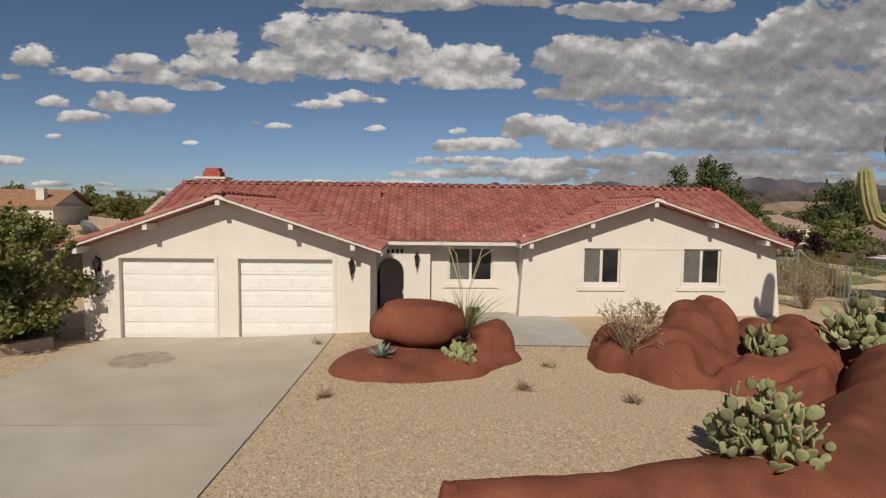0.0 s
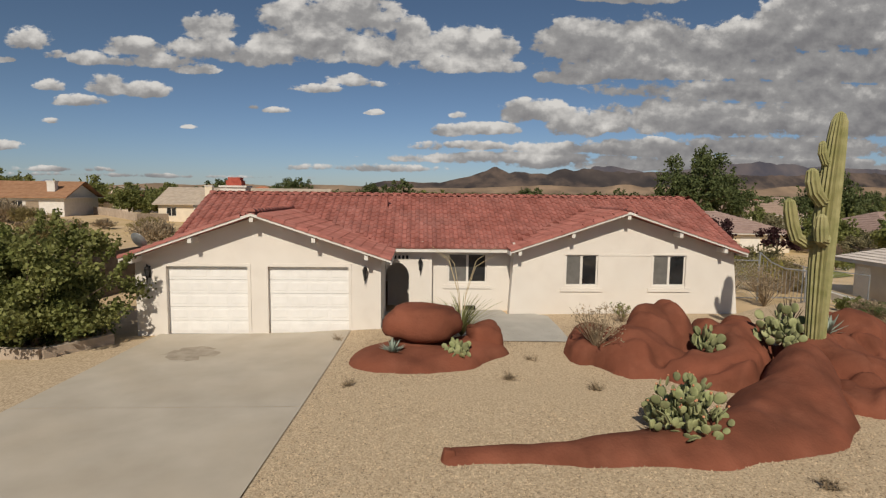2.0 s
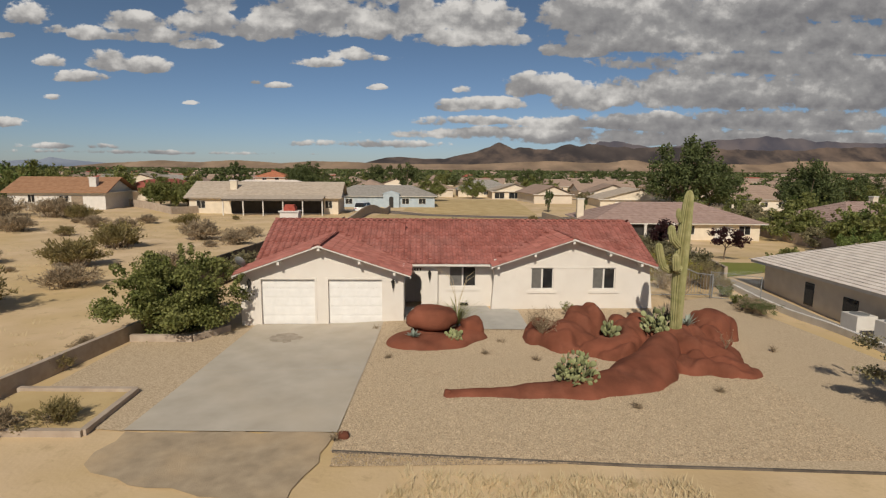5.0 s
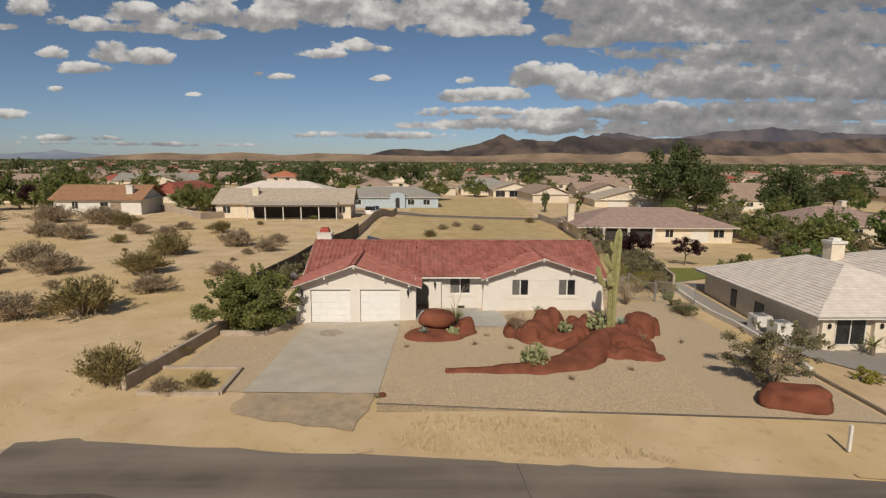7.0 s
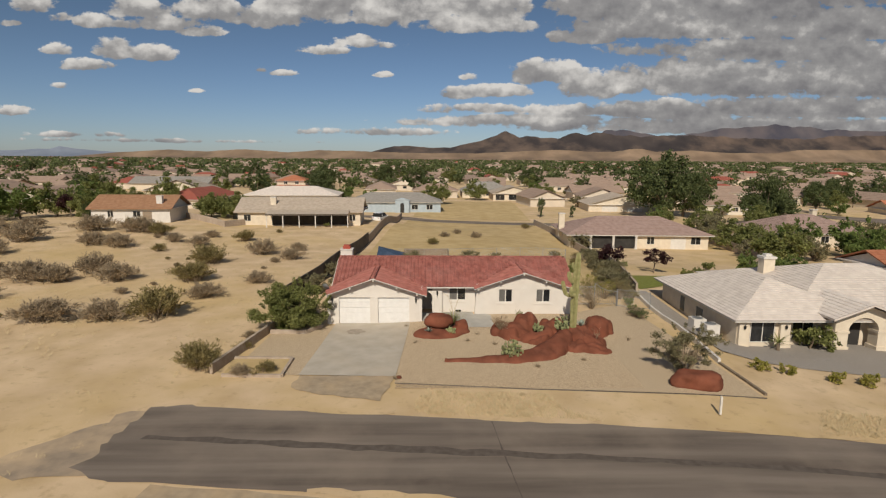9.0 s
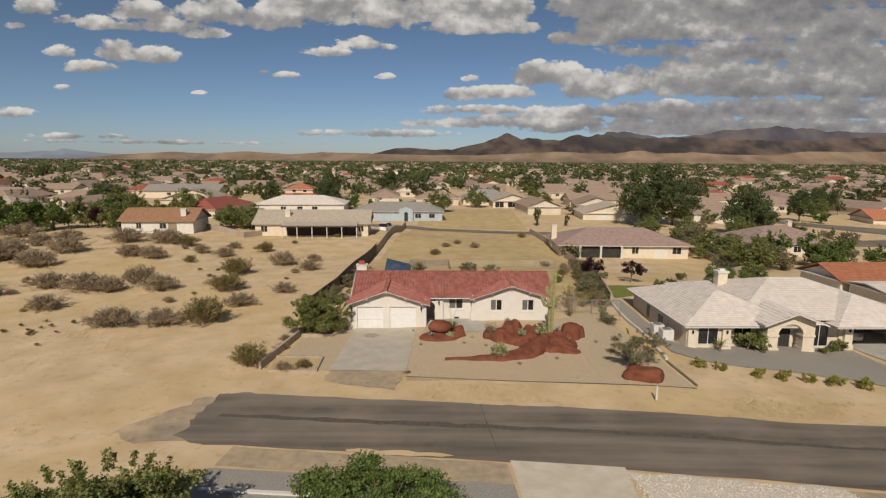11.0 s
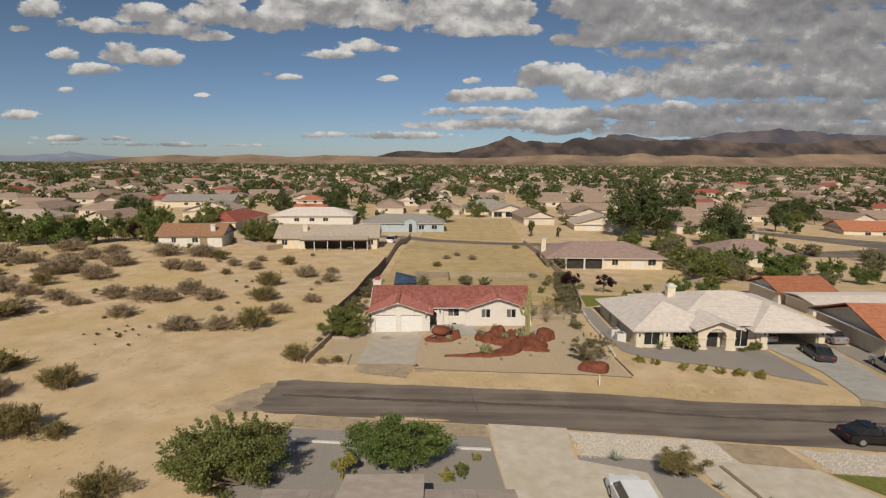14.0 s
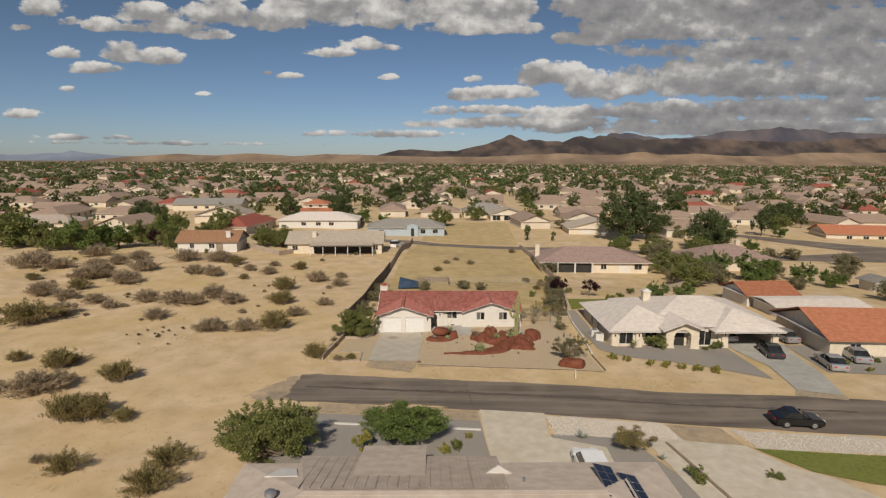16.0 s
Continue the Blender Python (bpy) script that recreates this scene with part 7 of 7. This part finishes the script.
TOWN_TREES = [tree("broadleaf_tree", "rounded green town tree", 2.6, 2.6, 2.1, 2.4, 1500, 0.36, M_LEAF, 151, 0.16, 6, 30, 0.28), tree("conifer_tree", "dark green pine of the town", 3.6, 3.4, 3.6, 4.4, 2000, 0.42, M_LEAF3, 152, 0.25, 6, 36, 0.26),
              tree("broadleaf_tree", "bright green town tree", 2.5, 2.4, 1.9, 2.2, 1500, 0.34, M_LEAF2, 153, 0.14, 6, 28, 0.29), tree("shrub_tree", "dull olive town tree", 2.3, 2.2, 1.6, 1.8, 1200, 0.32, M_MESQUITE, 154, 0.10, 6, 28, 0.29, stems=3)]
grown = set()
for i in range(470):
    ty = 105 + 365 * rng.random() ** 0.8
    tx = rng.uniform(-1, 1) * (0.86 * ty + 70)
    if 0 < tx < 38 and ty < 160 or any(math.hypot(tx - a, ty - b) < 7.5 for a, b in used) or any(math.hypot(tx - a, ty - b) < 0.6 * r for a, b, r in BLOCKED):
        continue
    src, m = TOWN_TREES[(0, 1, 2, 3, 0, 1)[i % 6]], pose(tx, ty, zg(tx, ty), 0, 0, rng.uniform(0, 360))
    o = copy_thing(src, m) if src in grown else src
    grown.add(src)
    o.matrix_basis = m
    s = rng.uniform(0.55, 0.95) if i % 6 == 1 else rng.uniform(0.8, 1.45)
    o.scale = (s, s, s * rng.uniform(0.8, 1.1))
walls, roofs, green = Mesh(), Mesh(), Mesh()


def far_tree(tx, ty, z, tr, th, nl, s):
    """A loose clump of leaf faces for a tree far off."""
    for _ in range(nl):
        dd = Vector((rng.gauss(0, 1), rng.gauss(0, 1), rng.gauss(0, 1))).normalized() * rng.uniform(0.6, 1.15)
        c = Vector((tx + dd.x * tr * 0.8, ty + dd.y * tr * 0.8, z + th * 0.55 + dd.z * th * 0.42))
        u = Vector((rng.gauss(0, 1), rng.gauss(0, 1), rng.gauss(0, 1))).normalized()
        v = u.cross(dd + Vector((0.01, 0.02, 0.03))).normalized()
        green.add([c - u * s, c + v * s * 0.7, c + u * s, c - v * s * 0.7], [(0, 1, 2, 3)])


for i in range(420):
    ty = 210 + 270 * rng.random()
    tx = rng.uniform(-1, 1) * (0.86 * ty + 70)
    if not any(math.hypot(tx - a, ty - b) < 7 for a, b in used):
        far_tree(tx, ty, zg(tx, ty), rng.uniform(2.6, 5.2), rng.uniform(4.0, 8.5), 90, rng.uniform(0.6, 0.85))
y = 480.0
while y < 2500:
    x, gap = -(0.86 * y + 60), 30 + y * 0.012
    while x < 0.86 * y + 60:
        px, py = x + rng.uniform(-9, 9), y + rng.uniform(-10, 10)
        z, a = zg(px, py) - 0.1, rng.choice((0, math.pi / 2)) + rng.uniform(-.2, .2)
        w, d, h, r = rng.uniform(7, 11), rng.uniform(5, 7), rng.uniform(2.6, 3.2) * (1.7 if rng.random() < 0.12 else 1), rng.uniform(1.8, 2.8)
        ca, sa = math.cos(a), math.sin(a)
        q = lambda u, v, zz: (px + u * ca - v * sa, py + u * sa + v * ca, z + zz)
        if rng.random() < 0.86:
            walls.add([q(u, v, zz) for zz in (0, h) for u, v in ((-w, -d), (w, -d), (w, d), (-w, d))], [(0, 1, 5, 4), (1, 2, 6, 5), (2, 3, 7, 6), (3, 0, 4, 7)])
            w2_, d2_ = w + 0.6, d + 0.6
            roofs.add([q(-w2_, -d2_, h), q(w2_, -d2_, h), q(w2_, d2_, h), q(-w2_, d2_, h), q(-w2_ + d2_ * 0.7, 0, h + r), q(w2_ - d2_ * 0.7, 0, h + r)], [(0, 1, 5, 4), (2, 3, 4, 5), (1, 2, 5), (3, 0, 4)])
        for _ in range(rng.choice((3, 3, 4, 5))):
            tx, ty, tr, th = px + rng.uniform(-26, 26), py + rng.uniform(-26, 26), rng.uniform(3.0, 6.5), rng.uniform(4, 9)
            nl = 26 if y < 1000 else 10
            for _ in range(nl):
                dd = Vector((rng.gauss(0, 1), rng.gauss(0, 1), rng.gauss(0, 1))).normalized()
                c = Vector((tx + dd.x * tr * 0.8, ty + dd.y * tr * 0.8, z + th * 0.58 + dd.z * th * 0.4))
                u = Vector((rng.gauss(0, 1), rng.gauss(0, 1), rng.gauss(0, 1))).normalized()
                v = u.cross(dd + Vector((0.01, 0.02, 0.03))).normalized()
                s = tr * (0.34 if nl > 20 else 0.5)
                green.add([c - u * s, c + v * s * 0.7, c + u * s, c - v * s * 0.7], [(0, 1, 2, 3)])
        x += rng.uniform(0.85, 1.2) * gap
    y += gap * 1.15
tagged(part("far_houses", walls, M_FARTOWN), "stucco walls of distant town houses", "houses", kind="stuff")
tagged(part("far_roofs", roofs, M_FARTOWNROOF), "tan and terracotta roofs of the distant town", "roofs", kind="stuff")
tagged(part("far_trees", green, M_LEAF3), "dark green trees of the distant town", "trees", kind="stuff")
for nm, pts in (("lake", [(-520, 760), (-470, 740), (-380, 745), (-360, 800), (-430, 830), (-520, 820)]), ("lake_far", [(150, 900), (330, 880), (520, 900), (560, 960), (400, 990), (180, 980)]), ("pond", [(-260, 840), (-190, 835), (-180, 880), (-255, 890)])):
    sheet(nm, pts, M_WATER, "blue lake among houses", "water", 0.6, cell=400)

# ---- hills on the horizon ----
SKYLINE = [(-1.3, -0.01), (-0.16, 0.0035), (-0.12, 0.0098), (-0.069, 0.0222), (-0.039, 0.0245), (0.002, 0.0218), (0.043, 0.0211), (0.083, 0.0305), (0.114, 0.0377), (0.134, 0.0459), (0.147, 0.052), (0.16, 0.0461), (0.175, 0.0403), (0.19, 0.0434), (0.211, 0.0416), (0.247, 0.0409), (0.267, 0.0481),
           (0.282, 0.0492), (0.296, 0.0443), (0.313, 0.0505), (0.329, 0.0516), (0.36, 0.0459), (0.402, 0.0443), (0.453, 0.0477), (0.516, 0.0463), (0.579, 0.0438), (0.663, 0.0425), (0.736, 0.0421), (0.767, 0.0485), (0.839, 0.0501), (1.3, 0.045)]
TAN = [(-1.3, 0.0), (-0.659, 0.001), (-0.58, 0.0085), (-0.48, 0.0143), (-0.411, 0.0119), (-0.341, 0.0164), (-0.261, 0.0111), (-0.201, 0.0156), (-0.12, 0.0142), (-0.039, 0.0119), (0.094, 0.0119), (0.186, 0.0167), (0.248, 0.0202), (0.3, 0.0166), (0.352, 0.017), (0.403, 0.0235), (0.435, 0.0177), (0.508, 0.0203), (0.56, 0.0167), (0.666, 0.0165), (0.718, 0.023), (0.843, 0.024), (1.3, 0.02)]
FAR_RANGE = [(-1.3, -0.005), (0.25, -0.005), (0.299, 0.0351), (0.324, 0.0454), (0.334, 0.0564), (0.354, 0.0546), (0.37, 0.0568), (0.386, 0.0519), (0.412, 0.0501), (0.433, 0.0463),
             (0.484, 0.0488), (0.515, 0.0511), (0.546, 0.0584), (0.587, 0.0618), (0.639, 0.0653), (0.66, 0.0695), (0.692, 0.0627), (0.723, 0.065), (0.756, 0.0583), (0.776, 0.0605), (0.838, 0.058), (1.3, 0.05)]
BLUE_RANGE = [(-1.3, 0.008), (-0.756, 0.0105), (-0.717, 0.0137), (-0.697, 0.0129), (-0.677, 0.018), (-0.648, 0.0143), (-0.619, 0.0116), (-0.58, 0.0089), (-0.501, 0.0036), (-0.4, -0.005), (1.3, -0.005)]


def hills(name, label, line, crest, foot, material, rough):
    us, vs = [p[0] for p in line], [p[1] for p in line]
    m, N, K = Mesh(), 520, 18
    for k in range(K + 1):
        s = k / K
        for i in range(N + 1):
            u = -1.25 + 2.5 * i / N
            top = float(np.interp(u, us, vs)) * crest + 6
            top += rough * top * (0.05 * noise.noise((u * 30, 0.3, 2)) + 0.04 * noise.noise((u * 90, 0.7, 5)))
            dist = foot + (crest - foot) * s
            ridge = 0.5 + 0.5 * noise.noise((u * 14, s * 2.2, 7)) + 0.3 * noise.noise((u * 40, s * 5, 1))
            h = top * (s ** 1.25) * (1 - (1 - s) * s * 1.6 * (0.3 + 0.7 * ridge) * rough)
            m.v.append((u * dist * 0.97, dist, -6 + h + 1))
    m.f = [(k * (N + 1) + i, k * (N + 1) + i + 1, (k + 1) * (N + 1) + i + 1, (k + 1) * (N + 1) + i) for k in range(K) for i in range(N)]
    return tagged(part(name, m, material, smooth=True), label, "hills", kind="structure")


hills("backdrop_hills", "brown rocky desert hills with cloud shadow in their colour", SKYLINE, 3900, 3500, M_HILL, 1.0)
hills("backdrop_slopes", "low sunlit tan desert slopes beyond the town", TAN, 3450, 3250, M_TANHILL, 0.8)
# haze on these two is material colour, there is no volume
hills("backdrop_peaks", "distant mountain peaks coloured pale blue for haze", BLUE_RANGE, 4250, 4000, M_BLUEHILL, 0.6)
hills("backdrop_range", "mountain range with blue-grey haze in its colour", FAR_RANGE, 4200, 3950, M_FARHILL, 0.6)

# ---- roof tiles and other small pieces, last ----
TW, TL = 0.30, 0.33
prof = [(0.0, 0.0), (0.025, 0.045), (0.085, 0.075), (0.145, 0.045), (0.17, 0.008), (0.30, 0.0)]
tile = Mesh()
for y, dz in ((-0.02, 0.045), (TL + 0.04, 0.008)):
    tile.v += [(x - TW / 2, y, z + dz) for x, z in prof]
tile.v += [(x - TW / 2, -0.02, 0.0) for x, z in prof]
n = len(prof)
tile.f = [(i, i + 1, n + i + 1, n + i) for i in range(n - 1)] + [(2 * n + i, 2 * n + i + 1, i + 1, i) for i in range(n - 1)]
tile_me = data("roof_tile", tile, M_TILE)
cap = Mesh()
for y, k in ((0.0, 1.0), (0.42, 0.86)):
    cap.v += [(0.13 * k * math.cos(math.pi * i / 6), y, 0.11 * k * math.sin(math.pi * i / 6) + (0.02 if y == 0 else 0)) for i in range(7)]
cap.f = [(i, i + 1, i + 8, i + 7) for i in range(6)] + [tuple(range(7))]
cap_me = data("ridge_tile", cap, M_TILE)
rest, near = Mesh(), 0


def lay(me_src, m, near_here, parent, name):
    """A piece as a part of its own where it is near, else joined into the rest."""
    global near
    if near_here and near < 300:
        near += 1
        ob = new(name, me_src)
        ob.parent = parent
        ob.matrix_basis = m
    else:
        rest.add([m @ Vector(v) for v in (tile.v if me_src == tile_me else cap.v)], (tile.f if me_src == tile_me else cap.f))


def slope_tiles(origin, across, up, width, rows, keep, near_row):
    across, up = Vector(across).normalized(), Vector(up).normalized()
    nrm = across.cross(up)
    if nrm.z < 0:
        across = -across
        nrm = -nrm
        origin = Vector(origin) - across * width
    for r in range(rows):
        for c in range(int(width / TW)):
            p = Vector(origin) + across * ((c + 0.5) * TW) + up * (r * TL)
            if keep(p):
                j = rng.uniform(-0.006, 0.006)
                m = Matrix((( across.x, up.x, nrm.x, p.x), (across.y, up.y, nrm.y, p.y), (across.z, up.z, nrm.z, p.z + j), (0, 0, 0, 1)))
                lay(tile_me, m, near_row(p, r), roof, "roof_tile")


def above_gables(p):
    for gb in GABLES:
        if gb[0] - 0.1 < p.x < gb[2] + 0.1 and z_gable(gb, p.x) > p.z + 0.03:
            return False
    return True


slope_tiles((-0.75, EAVE_Y - 0.06, EAVE_Z - 0.03), (1, 0, 0), (0, RIDGE_Y - EAVE_Y, RIDGE_Z - EAVE_Z), 19.35, 13, above_gables, lambda p, r: 6.6 < p.x < 10.6 and r < 12)
slope_tiles((-0.75, 9.5, EAVE_Z), (1, 0, 0), (0, RIDGE_Y - 9.5, RIDGE_Z - EAVE_Z), 19.35, 13, lambda p: True, lambda p, r: False)
for gb in GABLES:
    x0, xm, x1, ze, zr, y0 = gb
    for xe in (x0, x1):
        L = math.hypot(xm - xe, zr - ze)
        slope_tiles((xe, y0, ze), (0, 1, 0), (xm - xe, 0, zr - ze), RIDGE_Y - y0, int(L / TL), lambda p: p.y < RIDGE_Y - 0.3 and z_main(p.y) < p.z + 0.06 or p.y < EAVE_Y,
                    lambda p, r: gb is GABLES[0] and xe > 5 and p.y < 2.0)


def caps(a, b, near_here=False):
    a, b = Vector(a), Vector(b)
    d = (b - a).normalized()
    s = d.cross(Vector((0, 0, 1))).normalized()
    u = s.cross(d)
    for i in range(int((b - a).length / 0.36)):
        p = a + d * (i * 0.36)
        lay(cap_me, Matrix(((s.x, d.x, u.x, p.x), (s.y, d.y, u.y, p.y), (s.z, d.z, u.z, p.z), (0, 0, 0, 1))), near_here, roof, "ridge_tile")


caps((-0.75, RIDGE_Y, RIDGE_Z + 0.02), (18.6, RIDGE_Y, RIDGE_Z + 0.02))
for gb in GABLES:
    x0, xm, x1, ze, zr, y0 = gb
    part("ridge_bedding", Mesh().tube([(xm, y0 + 0.05, zr + 0.005), (xm, RIDGE_Y - (RIDGE_Z - zr) / MS + 0.2, zr + 0.005)], 0.105, 8), M_TILE, roof)
    caps((xm, y0, zr + 0.02), (xm, RIDGE_Y - (RIDGE_Z - zr) / MS, zr + 0.02), True)
    for xe in (x0, x1):
        caps((xe, y0 + 0.06, ze - 0.03), (xm, y0 + 0.06, zr - 0.03))
for x in (-0.7, 18.55):
    caps((x, EAVE_Y, EAVE_Z), (x, RIDGE_Y, RIDGE_Z))
tagged(part("roof_tiles", rest, M_TILE, roof), kind="stuff")


# loose gravel on the yard and dry tufts on the open sand
stones = Mesh()
r9 = random.Random(9)
for i in range(64000):
    x, y = r9.uniform(5.0, 19.0), -12.0 + 12.0 * r9.random() ** 1.5
    if x < 5.6 and y > -10.4 and x < 5.5 + 0.05 * y:
        continue
    s, z, a = r9.uniform(0.012, 0.030), zg(x, y) + 0.012, r9.uniform(0, 6.28)
    c, d = math.cos(a) * s, math.sin(a) * s
    stones.add([(x + c, y + d, z), (x - d * 0.8, y + c * 0.8, z), (x - c, y - d, z), (x + d * 0.8, y - c * 0.8, z), (x + c * 0.2, y, z + s * r9.uniform(0.5, 0.9))], [(0, 1, 4), (1, 2, 4), (2, 3, 4), (3, 0, 4)])
tagged(part("pebbles", stones, M_PEBBLE), "loose beige pebbles scattered over the yard", "pebbles", kind="stuff")
tufts = Mesh()
for i in range(9000):
    x, y = (r9.uniform(-75, -7), r9.uniform(-38, 55)) if i % 3 else (r9.uniform(5, 40), r9.uniform(-15.2, -12.4) - 0.0)
    if i % 3 == 0:
        y -= 0.09 * (x - 8)
    if noise.noise((x * 0.12, y * 0.12, 4)) < (-0.05 if i % 3 else 0.05):
        continue
    z = zg(x, y) - 0.02
    for _ in range(7):
        a, L = r9.uniform(0, 6.28), r9.uniform(0.08, 0.26)
        bx, by = x + r9.uniform(-.15, .15), y + r9.uniform(-.15, .15)
        tufts.add([(bx - 0.012, by, z), (bx + 0.012, by, z), (bx + math.cos(a) * L * 0.6, by + math.sin(a) * L * 0.6, z + L)], [(0, 1, 2)])
tagged(part("dry_grass", tufts, M_STRAW), "thin dry straw grass on sand", "grass", kind="stuff")
rubble = Mesh()
for i in range(5200):
    x = r9.uniform(16.6, 27.0) if i % 2 else r9.uniform(32.5, 50)
    lo, hi = (-27.3 - 0.07 * (x - 17), -23.7 - 0.14 * (x - 17)) if i % 2 else (-29.2 - 0.11 * (x - 33), -26.0 - 0.13 * (x - 33))
    y, s = r9.uniform(lo, hi), r9.uniform(0.03, 0.085)
    z, a = zg(x, y) + 0.01, r9.uniform(0, 6.28)
    c, d = math.cos(a) * s, math.sin(a) * s
    rubble.add([(x + c, y + d, z), (x - d * 0.8, y + c * 0.8, z), (x - c, y - d, z), (x + d * 0.8, y - c * 0.8, z), (x + c * 0.3, y + d * 0.2, z + s * r9.uniform(0.5, 0.9))], [(0, 1, 4), (1, 2, 4), (2, 3, 4), (3, 0, 4)])
tagged(part("crushed_rock", rubble, M_COBBLE), "pale crushed rock along the street", "rocks", kind="stuff")
